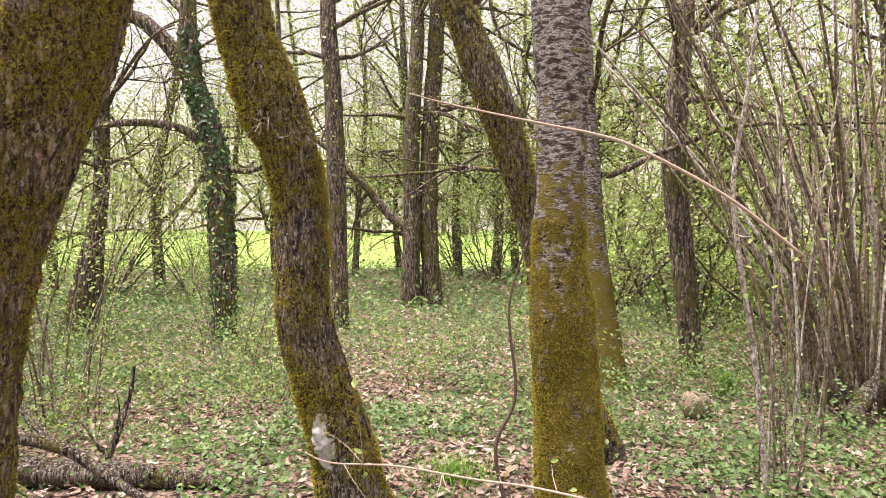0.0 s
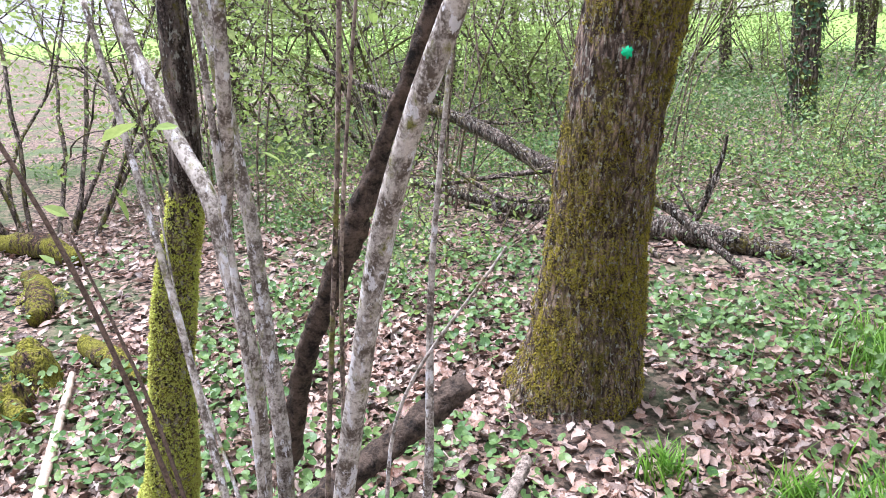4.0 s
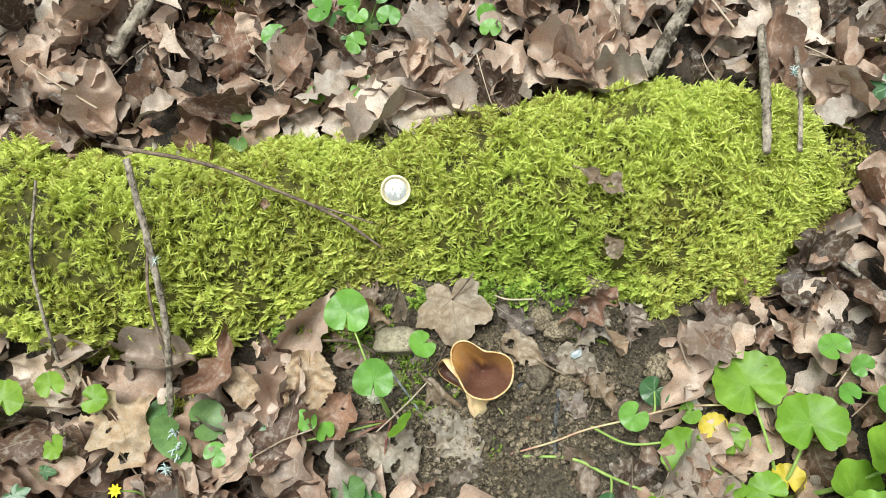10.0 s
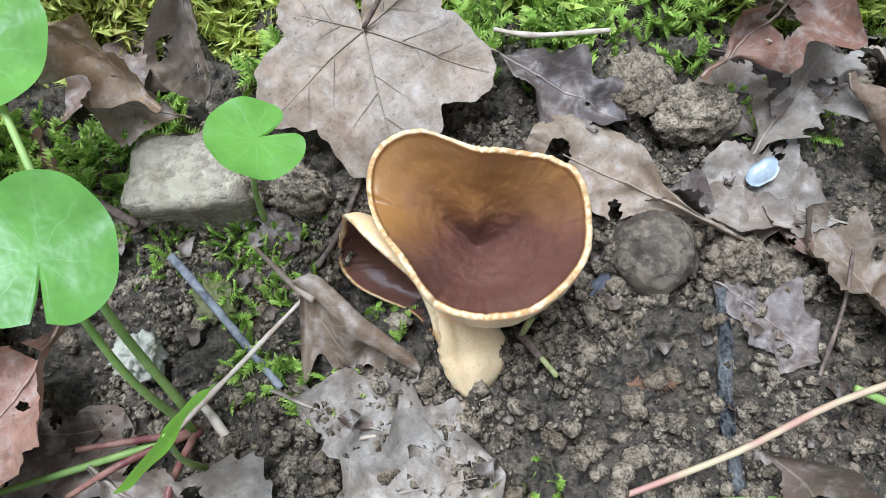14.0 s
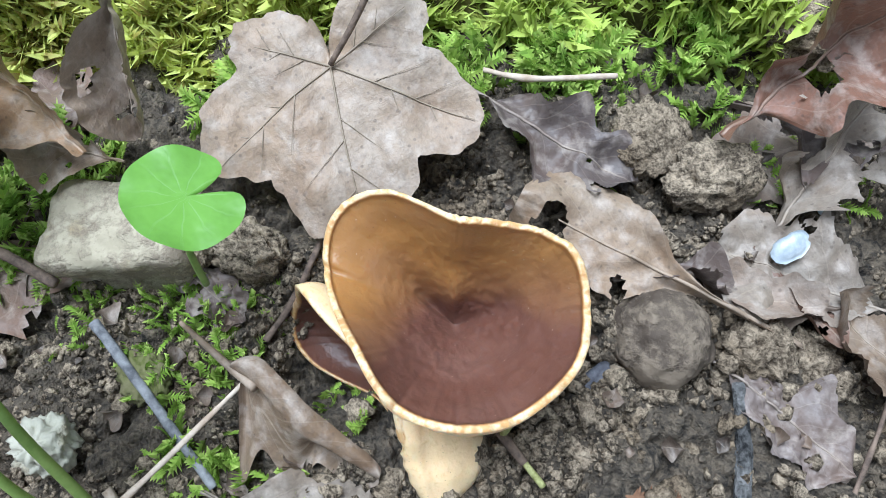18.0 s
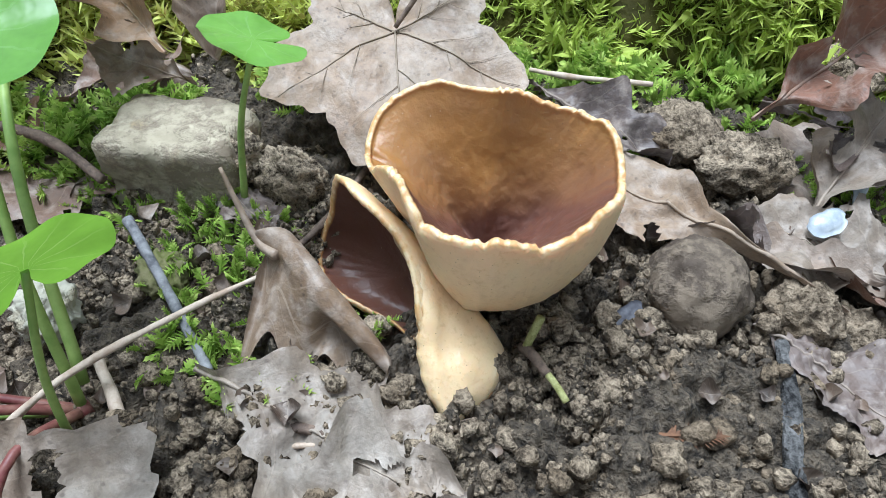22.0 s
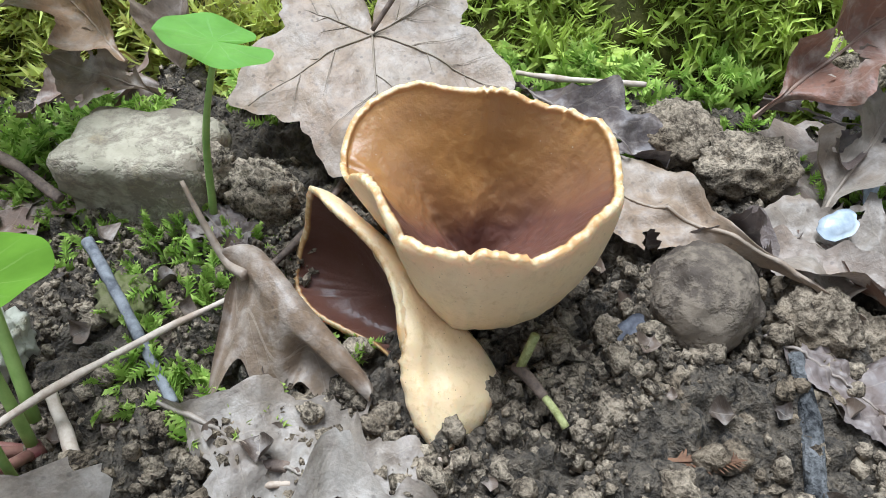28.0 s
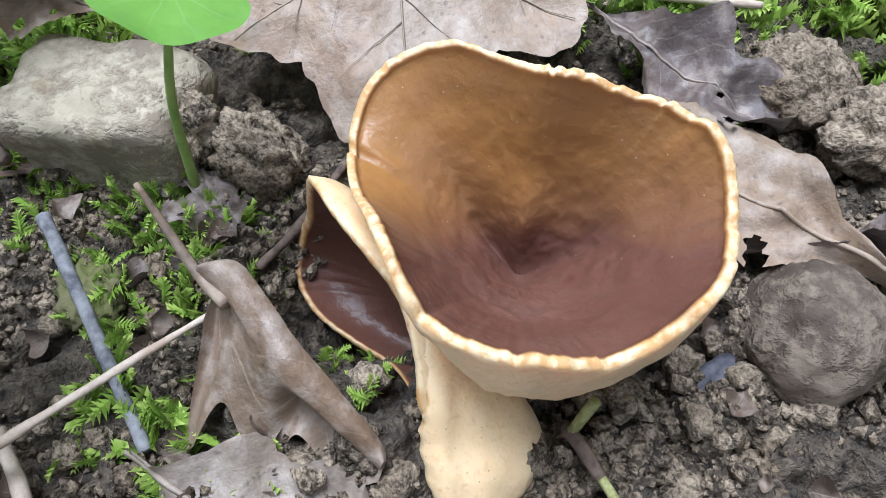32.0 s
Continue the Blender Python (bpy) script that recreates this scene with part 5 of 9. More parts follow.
def cup_mesh(name, rim, floor, pocket, thick=0.0014, seed=0, ragged=0.0004, ripple=0.0012, rows=52, foot=0.003):
    """A fleshy cup: from the pocket inside up to the rim, over the lip and down the outside."""
    n = len(rim)
    rim, floor, pocket = np.asarray(rim, float), np.asarray(floor, float), np.asarray(pocket, float)
    flat = np.array([1, 1, 0])
    ang = np.linspace(0, 2 * np.pi, n, endpoint=False)
    rag = fbm(np.c_[np.cos(ang) * 9, np.sin(ang) * 9, np.zeros(n)], 4, seed) - 0.5
    nick = fbm(np.c_[np.cos(ang) * 30, np.sin(ang) * 30, np.zeros(n)], 3, seed + 1) - 0.5
    rim = rim + np.c_[np.zeros((n, 2)), rag * ragged * 4 + nick * ragged * 2.5]
    out = (rim - floor) * flat
    out /= np.linalg.norm(out, axis=1)[:, None]
    left = np.clip(out @ np.array([-0.6, -0.8, 0]), 0, 1)[:, None] ** 0.7
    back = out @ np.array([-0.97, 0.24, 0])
    rings, uv = [], []
    folds = fbm(np.c_[np.cos(ang) * 2.6, np.sin(ang) * 2.6, np.zeros(n)], 3, seed + 3) - 0.5
    def near_way(centre, wide):
        return np.exp(-((np.mod(ang - centre + np.pi, 2 * np.pi) - np.pi) / wide) ** 2)
    ridge, gully, side = near_way(2.65, 0.40), near_way(3.38, 0.24), near_way(1.45, 0.30)
    span = (rim - pocket) * flat
    wave = np.fft.rfft(span, axis=0) * np.exp(-(np.arange(n // 2 + 1) / 1.7) ** 2)[:, None]
    soft = np.fft.irfft(wave, n, axis=0)
    brim = np.fft.irfft(np.fft.rfft(rim[:, 2]) * np.exp(-(np.arange(n // 2 + 1) / 3.0) ** 2), n)
    for s in np.linspace(0.012, 1, rows):
        mid = 4 * s * (1 - s)
        deep = math.exp(-((s - 0.36) / 0.24) ** 2)
        mixed = span * s ** 1.6 + soft * (1 - s ** 1.6)
        p = pocket * flat + mixed * (s * (1 - 0.26 * ridge * deep + 0.18 * gully * deep + 0.05 * side * mid))[:, None]
        rise = 0.90 * s ** 1.8 + 0.10 * (1 - math.exp(-(s / 0.2) ** 2))
        rise = rise + (0.05 * ridge - 0.12 * gully - 0.04 * side) * deep
        p[:, 2] = pocket[2] + (rim[:, 2] * s ** 6 + brim * (1 - s ** 6) - pocket[2]) * rise
        wob = fbm(p * 260, 4, seed + 5) - 0.5
        fine = fbm(p * 800, 3, seed + 6) - 0.5
        calm = min(1.0, s / 0.2)
        push = calm * ripple * (0.5 * folds * mid * s * s + 0.7 * wob * mid ** 0.6 + 0.2 * fine * mid ** 0.5)
        p = p - out * (thick * 0.5 * s + push)[:, None] + np.array([0, 0, 1]) * (calm * ripple * (0.5 * wob + fine * 0.5) * mid)[:, None]
        rings.append(p)
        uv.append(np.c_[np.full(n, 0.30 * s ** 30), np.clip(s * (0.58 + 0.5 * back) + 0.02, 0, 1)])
    for a in (0.3, 0.6, 0.9, 1.2, 1.45):
        d = math.pi * a / 1.75
        p = rim - out * (math.cos(d) * thick * 0.6)
        p = p + np.array([0, 0, math.sin(d) * thick * 0.5])
        rings.append(p)
        uv.append(np.c_[np.full(n, 0.36 + 0.2 * a), np.ones(n)])
    for s in np.linspace(0.97, 0.04, 24):
        bowl = (1 - (1 - s) ** 2.3) ** 0.5
        prof = bowl * (1 - left) + (0.25 + 0.75 * s ** 0.9) * left
        p = floor[None] + (rim - floor) * flat * prof
        p[:, 2] = floor[2] - foot * (1 - s) + (rim[:, 2] - floor[2]) * s
        wob = fbm(np.c_[np.cos(ang) * 4, np.sin(ang) * 4, np.full(n, s * 3)], 3, seed + 9) - 0.5
        p = p + out * (thick * 0.6 + 0.0012 * wob)[:, None]
        rings.append(p)
        uv.append(np.c_[np.full(n, 1.0), np.full(n, s)])
    k = len(rings)
    v = np.vstack(rings + [rings[0].mean(0)[None], rings[-1].mean(0)[None]])
    uv = np.vstack(uv + [[(0, 0)], [(1, 0)]])
    j = np.arange(n)
    t = np.vstack([np.c_[(j + 1) % n, j, np.full(n, k * n)], np.c_[(k - 1) * n + j, (k - 1) * n + (j + 1) % n, np.full(n, k * n + 1)]])
    return mesh_of(name, v, grid_quads(k, n, True)[:, ::-1], t[:, ::-1], uv)


def side_cup_mesh(name, rim, axis, depth, thick=0.0017, seed=0, rows=16):
    """A cup that opens sideways: rings shrink from the rim towards its bottom along the axis."""
    rim, axis = np.asarray(rim, float), np.asarray(axis, float)
    n = len(rim)
    axis = axis / np.linalg.norm(axis)
    c = rim.mean(0)
    out = rim - c
    out /= np.linalg.norm(out, axis=1)[:, None]
    ang = np.linspace(0, 2 * np.pi, n, endpoint=False)
    nick = fbm(np.c_[np.cos(ang) * 20, np.sin(ang) * 20, np.zeros(n)], 3, seed + 1) - 0.5
    rim = rim + out * (nick * 0.0009)[:, None]
    rings, uv = [], []
    for s in np.linspace(0.04, 1, rows):
        wob = fbm(np.c_[np.cos(ang) * 4 * s, np.sin(ang) * 4 * s, np.full(n, s * 4)], 3, seed) - 0.5
        p = c + (rim - c) * math.sin(s * math.pi / 2) ** 0.8 + axis * (depth * math.cos(s * math.pi / 2)) + axis * (0.0012 * wob * (1 - s))[:, None]
        rings.append(p - out * thick * 0.5)
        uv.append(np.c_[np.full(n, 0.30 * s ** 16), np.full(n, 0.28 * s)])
    for a in (0.3, 0.7, 1.1, 1.45):
        d = math.pi * a / 1.75
        rings.append(rim - out * (math.cos(d) * thick * 0.6) - axis * (math.sin(d) * thick * 0.5))
        uv.append(np.c_[np.full(n, 0.38 + 0.2 * a), np.ones(n)])
    for s in np.linspace(0.96, 0.04, rows - 4):
        p = c + (rim - c) * math.sin(s * math.pi / 2) ** 0.8 + axis * (depth * math.cos(s * math.pi / 2) + thick)
        rings.append(p + out * thick * 0.5)
        uv.append(np.c_[np.full(n, 1.0), np.full(n, s)])
    k = len(rings)
    v = np.vstack(rings + [rings[0].mean(0)[None], rings[-1].mean(0)[None]])
    uv = np.vstack(uv + [[(0, 0)], [(1, 0)]])
    j = np.arange(n)
    t = np.vstack([np.c_[(j + 1) % n, j, np.full(n, k * n)], np.c_[(k - 1) * n + j, (k - 1) * n + (j + 1) % n, np.full(n, k * n + 1)]])
    return mesh_of(name, v, grid_quads(k, n, True), t, uv)


def rim_curve(n):
    """The big cup's rim: a heart-shaped curve, dented at the back."""
    th = np.linspace(0, 2 * np.pi, n, endpoint=False)
    r = np.full(n, 0.02042)
    z = np.full(n, 0.04479)
    for k, (a, b, c, d) in enumerate([(-0.00006, -0.00086, 0.0017, 0.0014), (0.0012, 0.00329, -0.00075, -0.00326), (-0.00109, -0.00263, -0.0005, 0.00247), (0.00035, 0.00117, 0.00114, -0.00009), (-0.00002, -0.00041, -0.00044, -0.00042), (-0.00004, 0.00025, -0.00069, 0.00001), (0.00001, -0.00022, -0.00049, -0.00056)], 1):
        r = r + a * np.cos(k * th) + b * np.sin(k * th)
        z = z + c * np.cos(k * th) + d * np.sin(k * th)
    lobe = np.abs(np.sin(6.5 * th + 0.35 * np.sin(3 * th) + 0.4))
    scallop = 0.0013 * np.exp(-(lobe / 0.22) ** 2) * np.clip(np.cos(th + 1.3) * 1.6 + 0.3, 0, 1)
    return np.c_[-0.3285 + r * np.cos(th), -0.3465 + r * np.sin(th), z - scallop]


fungus = tagged(new("cup_fungus"), "brown cup fungus, cream outside, with a folded second cup", "cup fungus")
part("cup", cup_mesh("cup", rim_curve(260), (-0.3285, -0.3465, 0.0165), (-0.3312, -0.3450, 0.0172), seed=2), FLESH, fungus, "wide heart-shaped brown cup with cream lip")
small_rim = closed_curve([(-0.3488, -0.3691, 0.0290), (-0.3420, -0.3676, 0.0310), (-0.3340, -0.3652, 0.0318), (-0.3275, -0.3630, 0.0300), (-0.3208, -0.3632, 0.0282), (-0.3150, -0.3646, 0.0250), (-0.3155, -0.3640, 0.0180), (-0.3200, -0.3640, 0.0110), (-0.3267, -0.3655, 0.0078), (-0.3335, -0.3705, 0.0072), (-0.3400, -0.3745, 0.0074), (-0.3460, -0.3755, 0.0084), (-0.3495, -0.3738, 0.0120), (-0.3502, -0.3708, 0.0190)], 110)
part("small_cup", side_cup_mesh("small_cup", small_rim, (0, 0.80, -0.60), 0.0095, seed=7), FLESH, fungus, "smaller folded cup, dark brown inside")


def stem_mesh():
    """The folded outer wall: a flattened body between its frilled edge and the far edge."""
    left = spline([(-0.3345, -0.3648, 0.0312), (-0.3275, -0.3624, 0.0297), (-0.3208, -0.3628, 0.0284), (-0.3150, -0.3646, 0.0258), (-0.3120, -0.3664, 0.0212), (-0.3060, -0.3668, 0.0170), (-0.3010, -0.3652, 0.0138)], 40)
    right = spline([(-0.3300, -0.3590, 0.0160), (-0.3230, -0.3555, 0.0150), (-0.3160, -0.3520, 0.0150), (-0.3118, -0.3504, 0.0152), (-0.3078, -0.3510, 0.0148), (-0.3030, -0.3555, 0.0130), (-0.3010, -0.3620, 0.0118)], 40)
    ph = np.linspace(0, 2 * np.pi, 48, endpoint=False)
    axis = np.gradient((left + right) / 2, axis=0)
    axis /= np.linalg.norm(axis, axis=1)[:, None]
    half = (right - left) / 2
    b = np.cross(half, axis)
    b /= np.linalg.norm(b, axis=1)[:, None]
    depth = np.interp(np.linspace(0, 1, 40), [0, 0.35, 0.75, 1.0], [0.0008, 0.0022, 0.0046, 0.0016])
    groove = 1 - 0.30 * np.exp(-((ph - 4.15) / 0.22) ** 2) - 0.30 * np.exp(-((ph - 2.13) / 0.22) ** 2)
    frill = 1 + 0.035 * np.sin(np.arange(40) * 1.9)[:, None] * np.exp(-((ph - np.pi) / 0.25) ** 2)[None]
    ring = (left + right)[:, None] / 2 + half[:, None] * (np.cos(ph)[None] * frill)[..., None] + b[:, None] * (depth[:, None] * np.sin(ph) * groove)[..., None]
    v = ring.reshape(-1, 3)
    v = v + np.repeat(b, 48, 0) * (0.0016 * (fbm(v * 190, 4, 4) - 0.5))[:, None]
    q = grid_quads(40, 48, True)
    k = len(v)
    j = np.arange(48)
    v = np.vstack([v, ring[-1].mean(0)[None], ring[0].mean(0)[None]])
    t = np.vstack([np.c_[39 * 48 + j, 39 * 48 + (j + 1) % 48, np.full(48, k)], np.c_[(j + 1) % 48, j, np.full(48, k + 1)]])
    edge = np.exp(-((ph - np.pi) / 0.22) ** 2)
    uv = np.c_[np.tile(1.0 - 0.5 * edge, 40), np.ones(40 * 48)]
    return mesh_of("stem", v, q, t, np.vstack([uv, [(1, 1)], [(1, 1)]]))


part("stem", stem_mesh(), FLESH, fungus, "cream folded wall tapering into the stem")


# ---- stones, clods and shells ----
def rock_mesh(name, radii, seed, relief=0.18, grain=2.2, square=2.0, n=28):
    th = np.linspace(0, 2 * np.pi, n, endpoint=False)
    ph = np.linspace(0.06, np.pi - 0.06, n // 2)
    pp, tt = np.meshgrid(ph, th, indexing="ij")
    d = np.stack([np.sin(pp) * np.cos(tt), np.sin(pp) * np.sin(tt), np.cos(pp)], -1).reshape(-1, 3)
    norm = (np.abs(d) ** square).sum(1) ** (-1 / square)
    r = norm * (1 + relief * 2 * (fbm(d * grain + seed * 3.1, 5, seed) - 0.5) + 0.10 * (fbm(d * 7 + seed, 4, seed + 1) - 0.5))
    v = d * r[:, None] * np.asarray(radii)
    k = len(v)
    v = np.vstack([v, v[:n].mean(0)[None], v[-n:].mean(0)[None]])
    j = np.arange(n)
    t = np.vstack([np.c_[j, (j + 1) % n, np.full(n, k)], np.c_[k - n + (j + 1) % n, k - n + j, np.full(n, k + 1)]])
    return mesh_of(name, v, grid_quads(n // 2, n, True)[:, ::-1], t)


def stone_material(name, a, b, dirt, share, ochre=0.5):
    m = Mat(name, 0.75)
    col = m.mix(m.ramp(m.noise(90, 5, 0.6), [(0.38, 0.0), (0.62, 1.0)]), a, b)
    col = m.mix(m.math("MULTIPLY", m.ramp(m.noise(130, 3), [(0.56, 0.0), (0.68, 1.0)]), ochre), col, (0.42, 0.30, 0.14))
    mud = m.ramp(m.math("ADD", m.math("MULTIPLY", m.noise(70, 6, 0.75), 0.7), m.math("MULTIPLY", m.noise(500, 4, 0.7), 0.3)), [(0.58 - share * 0.3, 0.0), (0.68 - share * 0.3, 1.0)])
    col = m.mix(mud, col, dirt)
    m.bump(m.math("ADD", m.math("MULTIPLY", m.noise(800, 4), 0.5), m.math("MULTIPLY", mud, 0.6)), 0.7, 0.0010)
    return m.done(col, 0.8, 0.3)


BLOCK = stone_material("grey limestone", (0.31, 0.268, 0.19), (0.46, 0.40, 0.295), (0.22, 0.178, 0.13), 0.40, 0.5)
NODULE = stone_material("muddy round stone", (0.062, 0.046, 0.034), (0.110, 0.085, 0.063), (0.185, 0.145, 0.105), 0.45, 0.0)


def clay_material():
    """Crumbly clay: pale dry faces, damp dark patches, grit."""
    m = Mat("crumbly clay", 0.92)
    grain = m.noise(300, 5, 0.7)
    grit = m.noise(1400, 3, 0.6)
    col = m.mix(m.ramp(m.math("ADD", grain, m.math("MULTIPLY", m.math("SUBTRACT", grit, 0.5), 0.6)), [(0.36, 0.0), (0.64, 1.0)]), (0.045, 0.034, 0.024), (0.49, 0.395, 0.282))
    damp = m.ramp(m.noise(38, 5, 0.65), [(0.49, 0.0), (0.61, 0.7)])
    col = m.mix(damp, col, m.mix(1.0, col, (0.42, 0.38, 0.33), "MULTIPLY"))
    col = m.mix(m.math("MULTIPLY", m.random(), 0.35), col, (0.16, 0.118, 0.078))
    m.bump(m.math("ADD", grain, m.math("MULTIPLY", grit, 0.45)), 1.0, 0.0022)
    return m.done(col, 0.9, 0.2)


CLOD = clay_material()



def stone(name, x, y, z, radii, material, label, turn=0.0, seed=1, square=2.0, relief=0.18, category="stone", n=28, group="", tip=0.0):
    ob = thing(name, rock_mesh(name, radii, seed, relief, 4.5 if category == "clod" else 2.2, square, n + 24 if category == "clod" else n), material, label, category, group)
    ob.matrix_world = pose(x, y, z, tip, tip * 0.5, turn)
    return ob


stone("stone", -0.3800, -0.3965, 0.0165, (0.0150, 0.0102, 0.0105), BLOCK, "squarish grey-buff stone half sunk in soil", 62, 3, 7.0, 0.20, n=60)
stone("round_stone", -0.3095, -0.3085, 0.0148, (0.0102, 0.0100, 0.0098), NODULE, "round grey-brown muddy stone under a dead leaf", 20, 5, 2.3, 0.14, n=84)
stone("clod", -0.2985, -0.2905, 0.0125, (0.0078, 0.0070, 0.0062), CLOD, "crumbly grey-brown clod of earth", 10, 6, 2.0, 0.45, "clod", 40)
stone("clod", -0.3665, -0.3765, 0.0155, (0.0085, 0.0065, 0.0070), CLOD, "crumbly grey-brown clod of earth", 40, 7, 2.0, 0.4, "clod", 40)
stone("clod", -0.3735, -0.3865, 0.0195, (0.007, 0.006, 0.006), CLOD, "crumbly clod stuck on a stone", 40, 8, 2.0, 0.45, "clod", 36)
stone("clod", -0.3345, -0.2795, 0.0165, (0.011, 0.008, 0.007), CLOD, "low crumbly clod with a green film", 70, 9, 2.0, 0.35, "clod", 36)
stone("clod", -0.3485, -0.2875, 0.0175, (0.009, 0.009, 0.006), CLOD, "low crumbly clod with a green film", 0, 10, 2.0, 0.35, "clod", 36)
stone("pale_clod", -0.3475, -0.4275, 0.0145, (0.006, 0.0055, 0.0055), stone_material("pale crumb", (0.42, 0.40, 0.32), (0.55, 0.52, 0.42), (0.3, 0.27, 0.2), 0.2), "pale lumpy crumb of lime", 0, 12, 2.0, 0.5, "clod", 32)
stone("mossy_clod", -0.3525, -0.4065, 0.0115, (0.006, 0.005, 0.003), plain_material("algae earth", (0.10, 0.11, 0.03), (0.17, 0.155, 0.08), 160, 0.9, 0.8, 0.001), "small clod filmed with green algae", 0, 13, 2.0, 0.35, "clod", 30)
stone("clod", -0.3555, -0.2375, 0.018, (0.012, 0.010, 0.007), CLOD, "crumbly grey-brown clod of earth", 30, 14, 2.0, 0.4, "clod", 36)
stone("clod", -0.2755, -0.2225, 0.014, (0.011, 0.013, 0.008), CLOD, "crumbly grey-brown clod of earth", 30, 15, 2.0, 0.4, "clod", 36)
stone("clod", -0.2905, -0.2815, 0.009, (0.007, 0.007, 0.006), CLOD, "crumbly grey-brown clod of earth", 50, 16, 2.0, 0.4, "clod", 32)


def soil_crumbs():
    """Loose crumbs over the open earth."""
    g = rng(55)
    kinds = []
    for k in range(5):
        me = rock_mesh("crumb", (1, 0.6 + 0.1 * k, 0.5 + 0.08 * k), 30 + k, 0.75, 1.6, 2.6 + 0.5 * k, 6)
        v = np.array([c.co[:] for c in me.vertices])
        f = [tuple(p.vertices) for p in me.polygons]
        kinds.append((v, np.array([p for p in f if len(p) == 4]), np.array([p for p in f if len(p) == 3])))
        bpy.data.meshes.remove(me)
    sp = Soup()
    n = 34000
    a, b = g.normal(0.005, 0.062, n), g.normal(-0.026, 0.040, n)
    x = CUP_X + 0.438 * a - 0.899 * b
    y = CUP_Y + 0.899 * a + 0.438 * b
    size = 0.00035 + 0.0042 * g.beta(0.8, 6.5, n)
    clump = fbm2(x, y, 70, 3, 61)
    keep = (clump > g.uniform(0.35, 0.6, n)) & off_log(x, y, 0.0) & (np.hypot(x + 0.334, y + 0.3685) > 0.013)
    x, y, size = x[keep], y[keep], size[keep]
    z = lift(x, y) + crumble(x, y) + size * g.uniform(-0.55, 0.30, len(x))
    for k, (v, q, t) in enumerate(kinds):
        sel = np.arange(len(x)) % 5 == k
        sp.many(v, flat_frames(g, sel.sum(), size[sel], 0.9), np.c_[x[sel], y[sel], z[sel]], q=q, t=t)
    big = 170
    a, b = g.normal(0.04, 0.05, big), g.normal(-0.035, 0.03, big)
    x, y = CUP_X + 0.438 * a - 0.899 * b, CUP_Y + 0.899 * a + 0.438 * b
    me = rock_mesh("crumb", (1, 0.8, 0.7), 41, 0.7, 1.9, 2.4, 18)
    v = np.array([c.co[:] for c in me.vertices])
    f = [tuple(p.vertices) for p in me.polygons]
    q, t = np.array([p for p in f if len(p) == 4]), np.array([p for p in f if len(p) == 3])
    bpy.data.meshes.remove(me)
    sp.many(v, flat_frames(g, big, g.uniform(0.0012, 0.0034, big), 0.9), np.c_[x, y, lift(x, y) + crumble(x, y) + 0.0005], q=q, t=t)
    thing("soil_crumbs", sp.mesh("soil_crumbs"), CLOD, "loose crumbs of grey-brown clay soil", "soil", kind="stuff")


soil_crumbs()


def leaf_fragments():
    """Scraps of rotten leaf trodden into the open earth."""
    g = rng(58)
    sp = Soup()
    n = 200
    a, b = g.normal(0.01, 0.07, n), g.normal(-0.02, 0.045, n)
    x, y = CUP_X + 0.438 * a - 0.899 * b, CUP_Y + 0.899 * a + 0.438 * b
    keep = off_log(x, y, 0.0) & (np.hypot(x + 0.328, y + 0.352) > 0.026) & (np.hypot(x + 0.338, y + 0.37) > 0.016)
    x, y = x[keep], y[keep]
    z = lift(x, y) + crumble(x, y) + 0.001
    for k in range(5):
        sel = np.arange(len(x)) % 5 == k
        v, q, uv = blade(13, 5, oak_width(1, 0.15, 0.34), 1.0, 0.5, 0.3, 0.05, k + 3)
        sp.many((v - np.array([0.5, 0, 0])) * np.array([0.7, 1.0, 1.2]), flat_frames(g, sel.sum(), g.uniform(0.003, 0.008, sel.sum()), 0.4), np.c_[x[sel], y[sel], z[sel]], q=q, uv=uv)
    thing("leaf_fragments", sp.mesh("leaf_fragments"), SCRAP, "dark rotten leaf scraps trodden into the soil", "leaf scraps", kind="stuff")


SCRAP = dead_leaf_material("rotten leaf scraps", [(0.0, (0.03, 0.024, 0.02)), (0.4, (0.10, 0.075, 0.055)), (0.8, (0.17, 0.13, 0.10)), (1.0, (0.28, 0.23, 0.19))], 0.05)
leaf_fragments()

SHELL = plain_material("thin white shell", (0.42, 0.47, 0.52), (0.60, 0.64, 0.68), 200, 0.25, 0.3, 0.0005, spec=0.6, thin=0.3)


def flake(name, x, y, z, rx, ry, normal, material, label, category, seed=1, dome=0.3, turn=0.0, group=""):
    """A thin curved flake with an uneven rim and real thickness."""
    g = rng(seed)
    th = np.linspace(0, 2 * np.pi, 24, endpoint=False)
    edge = 1 + 0.5 * (fbm(np.c_[np.cos(th) * 1.5 + seed, np.sin(th) * 1.5, th * 0], 3, seed) - 0.5) * 2
    v = []
    for lay in (0.0, -0.05):
        for f in (1.0, 0.66, 0.33):
            v += [(rx * f * e * math.cos(a), ry * f * e * math.sin(a), (dome * (1 - f * f) + lay) * rx) for a, e in zip(th, edge)]
    v = np.array(v)
    q = np.vstack([grid_quads(3, 24, True), grid_quads(3, 24, True)[:, ::-1] + 72, [(i, (i + 1) % 24, (i + 1) % 24 + 72, i + 72) for i in range(24)]])
    t = [(48 + i, 48 + (i + 1) % 24, 144) for i in range(24)] + [(120 + (i + 1) % 24, 120 + i, 145) for i in range(24)]
    v = np.vstack([v, [(0, 0, dome * rx)], [(0, 0, (dome - 0.05) * rx)]])
    me = mesh_of(name, v, q, np.array(t))
    ob = thing(name, me, material, label, category, group)
    ob.matrix_world = Matrix.Translation((x, y, z)) @ Vector(normal).to_track_quat("Z", "Y").to_matrix().to_4x4() @ pose(0, 0, 0, 0, 0, turn)
    return ob


